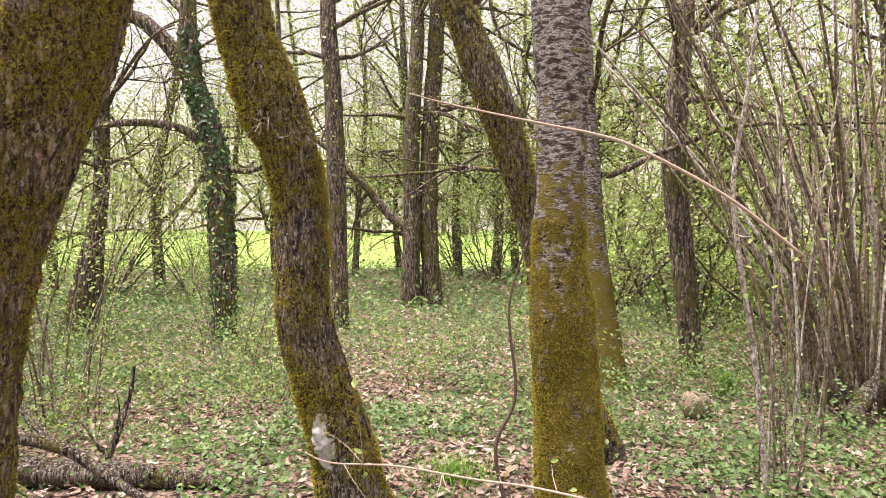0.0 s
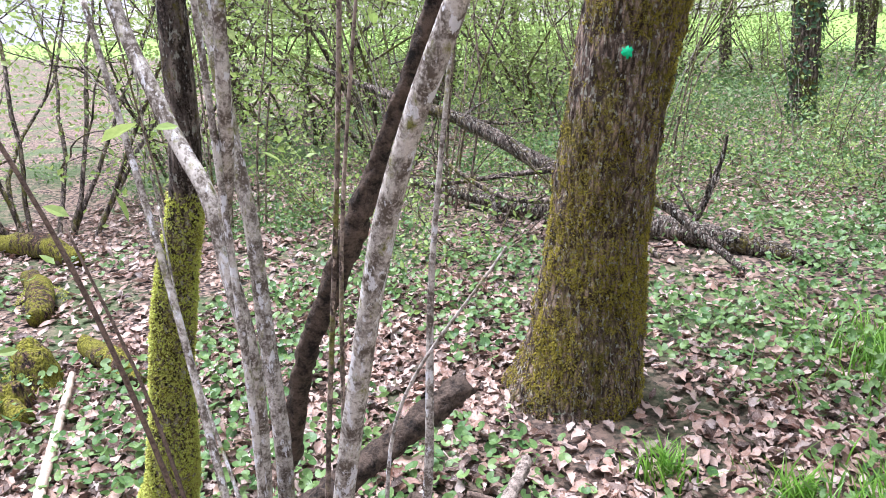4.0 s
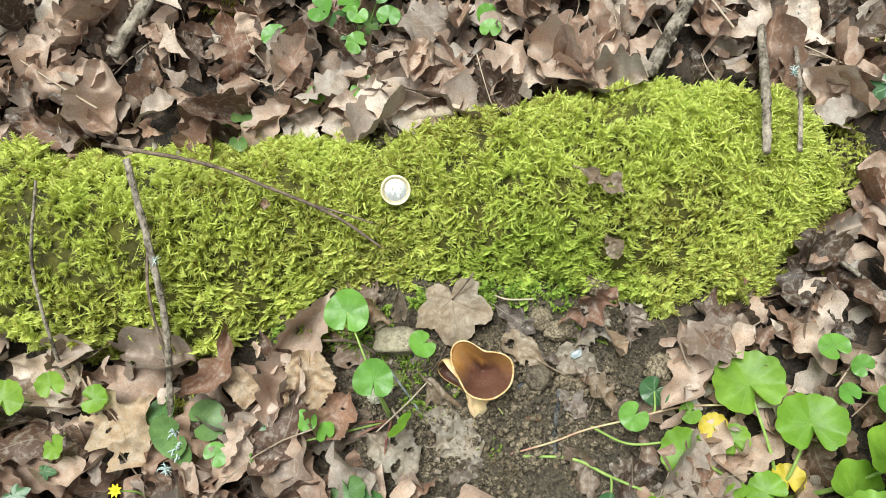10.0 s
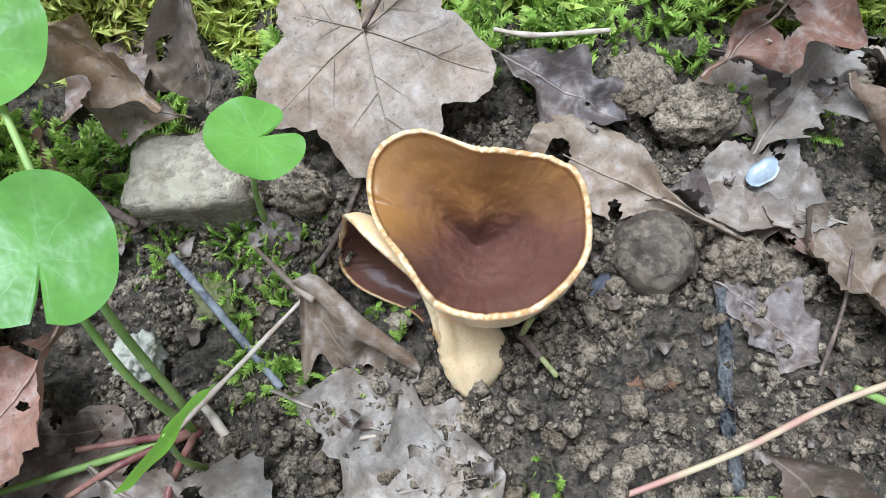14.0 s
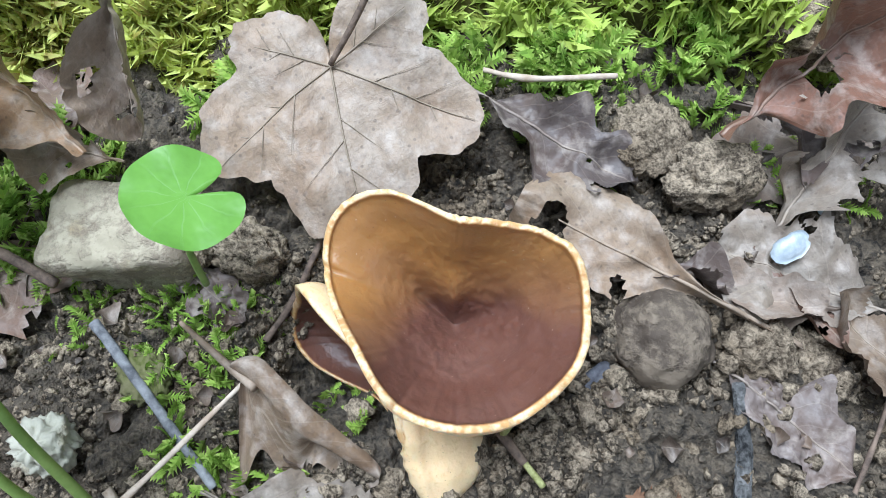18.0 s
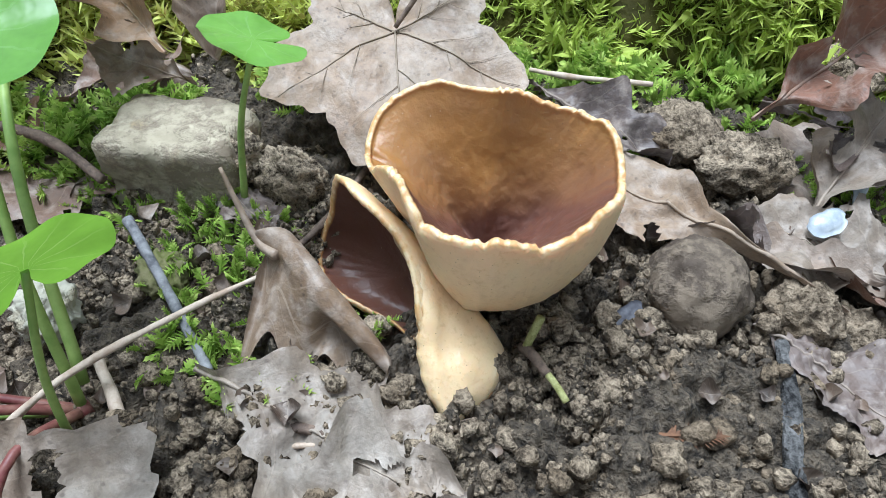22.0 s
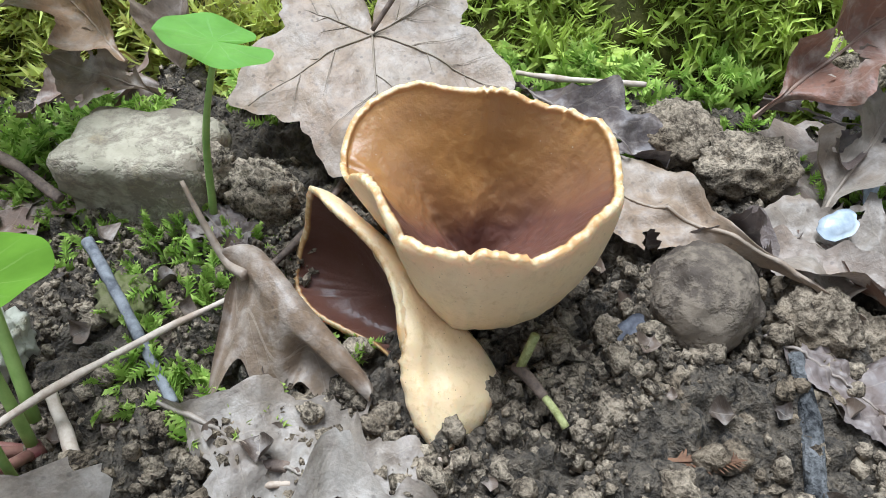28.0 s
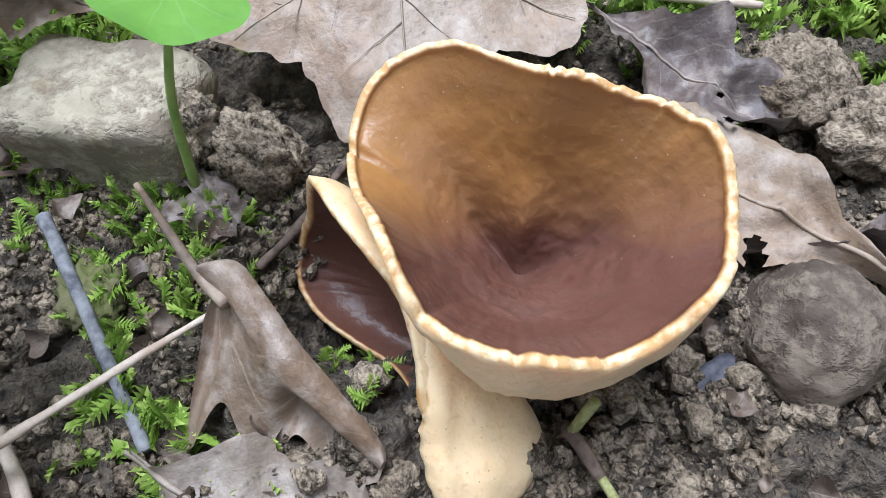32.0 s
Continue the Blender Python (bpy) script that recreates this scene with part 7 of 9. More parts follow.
# ---- twigs and stalks beside the fungus ----
for rows, mt, lab in [
    ([(-0.322, -0.440, 0.014, 0.0007), (-0.3265, -0.424, 0.0215, 0.0007), (-0.333, -0.405, 0.0215, 0.0006), (-0.341, -0.386, 0.0170, 0.0005)], PALE_TWIG, "long curved grey-brown dry stalk over the soil"),
    ([(-0.367, -0.411, 0.0145, 0.0012), (-0.348, -0.4065, 0.0145, 0.0011), (-0.325, -0.4015, 0.0135, 0.0009)], plain_material("blue-grey twig", (0.09, 0.09, 0.10), (0.26, 0.26, 0.27), 160, 0.8, 0.5, 0.0006), "blue-grey decayed twig in the soil"),
    ([(-0.347, -0.381, 0.014, 0.0008), (-0.352, -0.372, 0.0155, 0.0008), (-0.366, -0.355, 0.018, 0.0007)], BROWN_TWIG, "thin dark twig behind the fungus"),
    ([(-0.334, -0.4195, 0.0155, 0.0011), (-0.326, -0.418, 0.0140, 0.0012), (-0.316, -0.4165, 0.0125, 0.0011)], PALE_TWIG, "short pale twig lying on the soil"),
    ([(-0.3795, -0.312, 0.020, 0.0006), (-0.372, -0.304, 0.021, 0.0008), (-0.364, -0.286, 0.020, 0.0006)], PALE_TWIG, "pale bleached twig at the log's foot"),
    ([(-0.294, -0.2985, 0.0125, 0.0013), (-0.283, -0.305, 0.0125, 0.0017), (-0.270, -0.3135, 0.011, 0.0018), (-0.252, -0.322, 0.010, 0.0014)], plain_material("charred stick", (0.010, 0.010, 0.011), (0.20, 0.195, 0.19), 170, 0.7, 1.0, 0.004), "charred blackish stick half sunk in soil"),
    ([(-0.312, -0.397, 0.0145, 0.0009), (-0.306, -0.386, 0.0145, 0.0009), (-0.300, -0.381, 0.0135, 0.0008)], BROWN_TWIG, "thin reddish-brown twig on a grey leaf"),
    ([(-0.306, -0.391, 0.0130, 0.0006), (-0.299, -0.372, 0.0150, 0.0006), (-0.300, -0.352, 0.0130, 0.0005)], PALE_TWIG, "thin dry stem across a grey leaf"),
    ([(-0.264, -0.292, 0.011, 0.0006), (-0.276, -0.279, 0.018, 0.0005), (-0.286, -0.272, 0.024, 0.0004)], BROWN_TWIG, "thin upright dry stem by the clods"),
    ([(-0.402, -0.447, 0.026, 0.0011), (-0.391, -0.425, 0.022, 0.0012), (-0.377, -0.414, 0.018, 0.0011)], BROWN_TWIG, "dark forked twig end under the moss"),
    ([(-0.600, -0.538, 0.074, 0.0018), (-0.555, -0.474, 0.070, 0.0015), (-0.520, -0.437, 0.062, 0.0013), (-0.480, -0.400, 0.056, 0.0013), (-0.443, -0.377, 0.052, 0.0009)], BROWN_TWIG, "long thin dark twig lying across the moss"),
    ([(-0.577, -0.523, 0.080, 0.0026), (-0.497, -0.535, 0.064, 0.0027), (-0.455, -0.548, 0.044, 0.0026), (-0.415, -0.565, 0.030, 0.0025), (-0.365, -0.583, 0.022, 0.0022)], GREY_STICK, "lichened grey-brown stick propped on the mossy log"),
    ([(-0.590, -0.590, 0.080, 0.0011), (-0.535, -0.617, 0.066, 0.0013), (-0.480, -0.632, 0.040, 0.0014), (-0.455, -0.637, 0.022, 0.0012)], GREY_STICK, "slim grey twig standing against the moss"),
    ([(-0.525, -0.530, 0.066, 0.0010), (-0.480, -0.548, 0.056, 0.0012), (-0.430, -0.560, 0.030, 0.0012)], BROWN_TWIG, "thin dark twig down the moss"),
    ([(-0.500, -0.418, 0.058, 0.0008), (-0.480, -0.395, 0.056, 0.0008), (-0.462, -0.375, 0.054, 0.0006)], BROWN_TWIG, "fine brown stem in the moss"),
    ([(-0.700, -0.690, 0.060, 0.0042), (-0.735, -0.668, 0.050, 0.0040), (-0.790, -0.640, 0.022, 0.0040), (-0.850, -0.612, 0.010, 0.0036)], GREY_STICK, "grey stick ending against the mossy log"),
    ([(-0.385, -0.087, 0.064, 0.0030), (-0.425, -0.062, 0.060, 0.0036), (-0.470, -0.025, 0.030, 0.0036), (-0.520, 0.012, 0.006, 0.0032)], GREY_STICK, "lichened grey stick at the log's end"),
    ([(-0.378, -0.056, 0.050, 0.0019), (-0.420, -0.030, 0.050, 0.0020), (-0.470, 0.010, 0.022, 0.0019), (-0.510, 0.043, 0.008, 0.002)], GREY_STICK, "thin stick crusted with blue-grey lichen"),
    ([(-0.562, -0.358, 0.014, 0.0052), (-0.548, -0.312, 0.016, 0.0055), (-0.534, -0.262, 0.014, 0.0048), (-0.522, -0.236, 0.012, 0.003)], PALE_TWIG, "pale barkless stick behind the log"),
    ([(-0.498, -0.112, 0.012, 0.0065), (-0.540, -0.055, 0.016, 0.0060), (-0.585, 0.005, 0.016, 0.0052), (-0.615, 0.045, 0.014, 0.004)], GREY_STICK, "grey flaking stick on dead leaves"),
    ([(-0.715, -0.525, 0.012, 0.0060), (-0.748, -0.478, 0.018, 0.0056), (-0.780, -0.425, 0.016, 0.0048)], GREY_STICK, "short brown-grey stick on dead leaves"),
    ([(-0.815, -0.392, 0.012, 0.0016), (-0.760, -0.365, 0.026, 0.0017), (-0.715, -0.325, 0.026, 0.0018), (-0.690, -0.325, 0.014, 0.0016)], BROWN_TWIG, "thin arched brown twig on dead leaves"),
]:
    stick("twig", rows, mt, lab, "twig", 10, 60, 0.42, 420, 3, "twigs by the log")

fern = tagged(new("dry_sprig"), "tiny rust-brown dry feathery sprig on soil", "sprig")
tv, tt, tuv = frond(14, 0.22, 0.2)
tagged(part("sprig", Soup().many(tv, np.array([np.array([(0.3, 0.2, 0.9), (0.8, -0.5, 0.1), (0.45, 0.85, 0.05)]) * 0.014]), [(-0.286, -0.331, 0.0125)], t=tt, uv=tuv).mesh("sprig", False), plain_material("rust sprig", (0.08, 0.04, 0.022), (0.18, 0.09, 0.045), 200), fern), kind="stuff")

CUT_GREEN = plain_material("cut green stalk", (0.24, 0.24, 0.08), (0.46, 0.46, 0.20), 500, 0.6, 0.5, 0.0006)
cut = tagged(new("cut_stalk"), "short cut green stalk beside the fungus", "stalk")
part("green_end", tube_mesh("green_end", spline([(-0.3010, -0.3460, 0.0180), (-0.2985, -0.3455, 0.0178), (-0.2955, -0.3448, 0.0165)], 10), 0.0007, 8, rough=0.1, grain=300), CUT_GREEN, cut, "pale green end")
part("brown_end", tube_mesh("brown_end", spline([(-0.3008, -0.3460, 0.0180), (-0.3055, -0.3468, 0.0180), (-0.3085, -0.3472, 0.0165)], 8), 0.0010, 8, rough=0.2, grain=300), BROWN_TWIG, cut, "dark brown end")
part("side_end", tube_mesh("side_end", spline([(-0.3075, -0.347, 0.0175), (-0.3090, -0.3440, 0.0235)], 6), 0.0008, 8, rough=0.1, grain=300), CUT_GREEN, cut, "pale green end")


# ---- moss sprigs and patches ----
GREEN_MOSS = moss_material("bright green moss", [(0.1, (0.12, 0.20, 0.03)), (0.4, (0.30, 0.46, 0.07)), (0.7, (0.50, 0.64, 0.13)), (1.0, (0.22, 0.42, 0.06))])
SPRIG = moss_material("bright moss sprigs", [(0.1, (0.13, 0.20, 0.03)), (0.5, (0.30, 0.46, 0.065)), (1.0, (0.46, 0.60, 0.12))])


def moss_patch(x, y, radius, count, size, seed, label, material, name="moss_patch", up=0.6, rise=0.0):
    g = rng(seed)
    r, a = radius * np.sqrt(g.random(count)), g.uniform(0, 6.28, count)
    px, py = x + r * np.cos(a), y + r * np.sin(a)
    z = lift(px, py) + 0.001 + rise * (1 - (r / radius) ** 2)
    d = np.c_[g.normal(0, 0.8, (count, 2)), np.full(count, up)]
    tv, tt, tuv = frond(7, 0.26, 0.3)
    sp = Soup().many(tv, frames_of(d, g.uniform(0, 6.28, count), g.uniform(0.7, 1.3, count) * size), np.c_[px, py, z], t=tt, uv=tuv)
    return thing(name, sp.mesh(name, False), material, label, "moss", kind="stuff" if count > 60 else "")


for i, (x, y, r, n, s) in enumerate([(-0.3545, -0.395, 0.012, 34, 0.007), (-0.331, -0.4035, 0.007, 16, 0.008), (-0.319, -0.3925, 0.006, 12, 0.008), (-0.352, -0.384, 0.008, 22, 0.006), (-0.3265, -0.3735, 0.005, 14, 0.005), (-0.3485, -0.2665, 0.006, 12, 0.009), (-0.3625, -0.2995, 0.010, 22, 0.007), (-0.3325, -0.2645, 0.009, 22, 0.006), (-0.3605, -0.2785, 0.008, 14, 0.007), (-0.347, -0.3055, 0.006, 10, 0.006), (-0.389, -0.4165, 0.012, 30, 0.007), (-0.372, -0.412, 0.008, 16, 0.006), (-0.384, -0.295, 0.010, 26, 0.008), (-0.322, -0.2515, 0.008, 18, 0.006), (-0.2765, -0.3635, 0.007, 12, 0.005), (-0.345, -0.225, 0.012, 30, 0.008)]):
    moss_patch(x, y, r * 1.2, n * (3 if i < 5 else 2), s, 700 + i, "tiny bright green moss sprigs on the soil", SPRIG, "moss_sprig")
for i, (x, y, r, n, s) in enumerate([(-0.439, 0.088, 0.035, 420, 0.010), (-0.420, 0.06, 0.025, 220, 0.010), (-0.886, -0.539, 0.036, 380, 0.010), (-0.744, -0.419, 0.024, 220, 0.009), (-1.242, -0.491, 0.03, 200, 0.012), (-0.79, -0.715, 0.06, 700, 0.011), (-0.829, -0.131, 0.022, 150, 0.010), (-0.86, -0.86, 0.06, 500, 0.011), (-0.40, -0.565, 0.02, 140, 0.009), (-0.345, -0.045, 0.03, 240, 0.009), (-0.372, 0.000, 0.036, 420, 0.009), (-0.350, -0.020, 0.026, 200, 0.009), (-0.300, -0.075, 0.02, 120, 0.008), (-1.33, 0.60, 0.05, 260, 0.014), (-1.75, 0.55, 0.06, 300, 0.014)]):
    moss_patch(x, y, r, n, s, 760 + i, "low yellow-green moss cushion among dead leaves", MOSS, "moss_cushion", rise=0.012)

for i, (x, y, r, n) in enumerate([(-0.412, -0.442, 0.016, 170), (-0.398, -0.424, 0.012, 110), (-0.404, -0.404, 0.010, 80), (-0.398, -0.366, 0.009, 60), (-0.382, -0.318, 0.010, 70), (-0.374, -0.292, 0.011, 90), (-0.366, -0.262, 0.010, 70), (-0.424, -0.466, 0.016, 140)]):
    moss_patch(x, y, r, n, 0.010, 790 + i, "feather moss creeping down from the log", GREEN_MOSS, "moss_fringe", rise=0.006)

# ---- the coin ----
GOLD = plain_material("coin brass", (0.74, 0.62, 0.38), (0.84, 0.74, 0.50), 300, 0.32, 0.15, 0.0003, spec=0.5)
GOLD.node_tree.nodes["Principled BSDF"].inputs["Metallic"].default_value = 0.55
SILVER = plain_material("coin nickel", (0.66, 0.65, 0.63), (0.78, 0.77, 0.75), 260, 0.34, 0.3, 0.0004, spec=0.5)
SILVER.node_tree.nodes["Principled BSDF"].inputs["Metallic"].default_value = 0.85


def turned(name, profile, n=64):
    """A body of revolution about z from rows of (radius, height)."""
    th = np.linspace(0, 2 * np.pi, n, endpoint=False)
    p = np.asarray(profile, float)
    v = np.stack([p[:, None, 0] * np.cos(th), p[:, None, 0] * np.sin(th), np.broadcast_to(p[:, None, 1], (len(p), n))], -1).reshape(-1, 3)
    return mesh_of(name, v, grid_quads(len(p), n, True))


coin = tagged(new("coin"), "two-tone coin, brass ring round a silver centre, on moss", "coin")
part("ring", turned("ring", [(0.0086, 0.0), (0.0086, 0.0009), (0.0101, 0.0009), (0.0103, 0.00125), (0.0115, 0.00125), (0.0117, 0.0010), (0.0117, -0.0010), (0.0115, -0.0012), (0.0086, -0.0009)]), GOLD, coin, "brass-coloured ring with a raised rim")
core = part("core", turned("core", [(0.0001, 0.0008), (0.0084, 0.0008), (0.0087, 0.0006), (0.0087, -0.0006), (0.0001, -0.0008)]), SILVER, coin, "silver-coloured centre")
g = rng(5)
relief = Soup()
for k in range(9):
    a = g.uniform(0, 6.28)
    p0 = np.array([g.normal(0, 0.003), g.normal(0, 0.003), 0.0009])
    relief.add(*tube(spline([p0, p0 + (0.002 * math.cos(a), 0.002 * math.sin(a), 0), p0 + (0.004 * math.cos(a + 0.6), 0.004 * math.sin(a + 0.6), 0)], 6), 0.00035, 5))
part("relief", relief.mesh("relief"), SILVER, core, "low worn relief pattern")
coin.matrix_world = Matrix.Translation((-0.4815, -0.3490, 0.0475)) @ Vector((0.30, -0.08, 1)).to_track_quat("Z", "Y").to_matrix().to_4x4()


# ---- living leaves by the log ----
CELANDINE = green_leaf_material("celandine leaf", (0.13, 0.31, 0.045), (0.22, 0.43, 0.065), (0.36, 0.56, 0.26), spread=11, rough=0.36, thin=0.28, veins=0.22)
LIME = green_leaf_material("bright herb leaf", (0.25, 0.48, 0.05), (0.37, 0.58, 0.08), (0.55, 0.72, 0.26), spread=13, rough=0.42, thin=0.52, veins=0.3)
YELLOW = green_leaf_material("yellowed leaf", (0.68, 0.50, 0.04), (0.76, 0.60, 0.08), (0.8, 0.7, 0.3), spread=11, rough=0.5, thin=0.3)
PETAL = plain_material("yellow petals", (0.85, 0.62, 0.02), (0.92, 0.72, 0.05), 100, 0.4, 0.1, 0.0005, thin=0.2)
FINE_ROUND = round_leaf(kidney, 8, 80, 0.03, 0.045, 3)
FINE_SLIT = round_leaf(slit, 9, 110, 0.10, 0.05, 8)
FINE_SCALLOP = round_leaf(scalloped, 6, 96, 0.15, 0.11, 5)
FINE_IVY = round_leaf(ivy_shape, 5, 60, 0.05, 0.03, 6)


def stalked(parent, template, centre, normal, toward, size, material, root, stem_material=None, thick=0.0011, label="", sag=0.0):
    """One leaf with its stalk from the root."""
    v = leaf_at(template, centre, normal, toward, size)
    lf = part("leaf", mesh_of("leaf", v, template[1], template[2], template[3]), material, parent, label)
    c, r = np.array(centre), np.array(root)
    mid = (c + r) / 2 + np.array([0, 0, sag + 0.12 * np.linalg.norm((c - r)[:2])]) - 0.15 * (c - r) * np.array([1, 1, 0])
    part("stalk", tube_mesh("stalk", spline([tuple(r), tuple(mid), tuple(c - np.array([0, 0, 0.0004]))], 16), np.linspace(thick * 1.15, thick * 0.75, 16), 8), stem_material or STEM, parent)
    return lf


celandine = tagged(new("celandine"), "young celandine with glossy round leaves and reddish stalk bases", "plant")
ROOT = (-0.3262, -0.4235, 0.0115)
stalked(celandine, FINE_SLIT, (-0.4062, -0.4185, 0.060), (0.12, -0.10, 1), (-0.9, 0.5, 0), 0.0164, CELANDINE, (-0.330, -0.4225, 0.014), thick=0.0010)
stalked(celandine, FINE_SLIT, (-0.3530, -0.4192, 0.0690), (0.16, -0.06, 1), (-0.9, 0.42, 0), 0.0142, CELANDINE, ROOT, thick=0.0009)
stalked(celandine, FINE_ROUND, (-0.3185, -0.4160, 0.0570), (0.85, 0.33, -0.41), (0.35, 0.30, 0.83), 0.0112, LIME, (-0.3172, -0.4247, 0.0105), thick=0.0007, label="young half-folded lime leaf")
for k, (ex, ey, ez) in enumerate([(-0.334, -0.446, 0.020), (-0.338, -0.487, 0.029), (-0.326, -0.452, 0.018), (-0.302, -0.440, 0.010)]):
    part("red_stalk", tube_mesh("red_stalk", spline([ROOT, ((ROOT[0] + ex) / 2, (ROOT[1] + ey) / 2, 0.016 + 0.002 * k), (ex, ey, ez)], 12), np.linspace(0.0010, 0.0007, 12), 8), RED_STEM if k != 1 else STEM, celandine, "reddish creeping stalk" if k != 1 else "")
part("root_crown", rock_mesh("root_crown", (0.0018, 0.0018, 0.002), 3, 0.2), RED_STEM, celandine, "dark red crown").location = ROOT

seedling_c = tagged(new("celandine_seedling"), "single heart-shaped green leaf on a bent stalk", "plant")
stalked(seedling_c, FINE_ROUND, (-0.3635, -0.3785, 0.0535), (-0.14, 0.34, 0.9), (0.1, -0.95, 0), 0.0102, CELANDINE, (-0.3630, -0.3868, 0.017), thick=0.0007)

runner = tagged(new("creeping_herb"), "creeping herb with pale pink runner and round leaves", "plant")
for rows, mt in [([(-0.267, -0.352, 0.014, 0.0007), (-0.262, -0.320, 0.019, 0.0008), (-0.260, -0.295, 0.021, 0.0008), (-0.254, -0.265, 0.026, 0.0008), (-0.246, -0.225, 0.028, 0.0008), (-0.232, -0.190, 0.026, 0.0007)], PINK_STEM),
                 ([(-0.262, -0.345, 0.010, 0.0011), (-0.245, -0.312, 0.013, 0.0012), (-0.222, -0.292, 0.014, 0.0012), (-0.190, -0.262, 0.015, 0.001)], STEM),
                 ([(-0.2605, -0.290, 0.021, 0.0010), (-0.238, -0.270, 0.016, 0.0010), (-0.226, -0.240, 0.018, 0.0009)], STEM)]:
    p = spline(rows, 26)
    part("runner", tube_mesh("runner", p[:, :3], p[:, 3], 8, rough=0.08, grain=200), mt, runner, "pale pinkish runner" if mt is PINK_STEM else "")
for c, s, mt, root in [((-0.255, -0.261, 0.036), 0.0108, CELANDINE, (-0.252, -0.262, 0.026)), ((-0.264, -0.236, 0.024), 0.011, IVY, (-0.250, -0.244, 0.025)), ((-0.195, -0.348, 0.022), 0.0118, IVY, (-0.222, -0.332, 0.010)), ((-0.206, -0.303, 0.022), 0.009, IVY, (-0.222, -0.292, 0.014)), ((-0.240, -0.222, 0.032), 0.008, LIME, (-0.246, -0.225, 0.028))]:
    stalked(runner, FINE_ROUND, c, (0.1, -0.1, 1), (0.3, -0.9, 0), s, mt, root, thick=0.0009)

big = tagged(new("celandine_clump"), "bright lime-green clump of scalloped herb leaves", "plant")
g = rng(71)
for x, y, z, s, kind in [(-0.241, -0.175, 0.035, 0.0273, 0), (-0.199, -0.151, 0.040, 0.0251, 0), (-0.219, -0.240, 0.030, 0.0175, 0), (-0.210, -0.202, 0.025, 0.0134, 0), (-0.224, -0.209, 0.022, 0.0110, 1), (-0.169, -0.179, 0.020, 0.0135, 1), (-0.148, -0.159, 0.060, 0.0273, 0), (-0.158, -0.126, 0.070, 0.0300, 0), (-0.160, -0.094, 0.088, 0.0273, 0), (-0.126, -0.132, 0.080, 0.0295, 0), (-0.124, -0.178, 0.050, 0.0259, 0), (-0.097, -0.179, 0.050, 0.0251, 0), (-0.155, -0.281, 0.035, 0.0237, 0), (-0.157, -0.264, 0.030, 0.0148, 0), (-0.185, -0.277, 0.025, 0.0161, 0), (-0.169, -0.200, 0.030, 0.0157, 0), (-0.174, -0.219, 0.030, 0.0117, 0), (-0.086, -0.119, 0.050, 0.0179, 0), (-0.130, -0.242, 0.020, 0.0179, 0), (-0.105, -0.215, 0.045, 0.022, 0), (-0.085, -0.150, 0.065, 0.025, 0), (-0.120, -0.095, 0.070, 0.026, 0)]:
    a = math.atan2(y + 0.185, x + 0.150) + g.normal(0, 0.3)
    stalked(big, FINE_SCALLOP, (x, y, z), (0.35 * math.cos(a) + g.normal(0, 0.12), 0.35 * math.sin(a) + g.normal(0, 0.12), 1), (math.cos(a), math.sin(a), 0), s * 0.88, YELLOW if kind else LIME, (-0.152 + g.normal(0, 0.006), -0.190 + g.normal(0, 0.006), -0.012), thick=0.0014, label="yellowed dying leaf" if kind else "")


def pointed_heart(a):
    """A heart-shaped leaf with a pointed tip and blunt teeth."""
    n = abs(abs(a) - math.pi)
    tip = 0.42 * math.exp(-(a / 0.30) ** 2)
    return (0.72 + tip + 0.16 * math.exp(-((abs(a) - 2.2) / 0.5) ** 2)) * (0.25 + 0.75 * min(1, n / 0.30)) * (1 + 0.07 * abs(math.sin(8.5 * a)))


FINE_HEART = round_leaf(pointed_heart, 7, 110, 0.12, 0.10, 9)
tall_herb = tagged(new("upright_herb"), "tall bright green herb with toothed pointed leaves", "plant")
g = rng(72)
p = spline([(-0.118, -0.150, -0.02), (-0.112, -0.152, 0.05), (-0.120, -0.150, 0.115)], 14)
part("stem", tube_mesh("stem", p, np.linspace(0.0024, 0.0015, 14), 8), plain_material("purplish stalk", (0.12, 0.10, 0.06), (0.20, 0.22, 0.09), 60, 0.5, 0.1, 0.001), tall_herb, "stout dark stalk")
for x, y, z, s, tilt in [(-0.143, -0.176, 0.105, 0.027, 0.4), (-0.154, -0.140, 0.125, 0.030, 0.3), (-0.123, -0.150, 0.135, 0.028, 0.2), (-0.112, -0.209, 0.090, 0.030, 0.5), (-0.151, -0.105, 0.110, 0.030, 0.4), (-0.092, -0.190, 0.105, 0.026, 0.4), (-0.085, -0.135, 0.115, 0.028, 0.4)]:
    a = math.atan2(y + 0.15, x + 0.115)
    stalked(tall_herb, FINE_HEART, (x, y, z), (tilt * math.cos(a) + g.normal(0, 0.12), tilt * math.sin(a) + g.normal(0, 0.12), 1), (math.cos(a), math.sin(a), -0.1), s, LIME, (-0.116, -0.151, z * 0.75), thick=0.0010)


def herb_group(label, spots, template, material, name="woodland_herb", height=0.02, group="woodland seedlings"):
    """Single-stalked leaves as one rooted plant."""
    ob = tagged(new(name), label, "plant", group)
    c = np.mean([s[:2] for s in spots], 0)
    for x, y, z, s in spots:
        a = g.uniform(0, 6.28)
        stalked(ob, template, (x, y, z), (g.normal(0, 0.18), g.normal(0, 0.18), 1), (math.cos(a), math.sin(a), 0), s * 0.8, material, (0.5 * x + 0.5 * c[0], 0.5 * y + 0.5 * c[1], lift1(*c) - 0.004), thick=0.0008)
    return ob


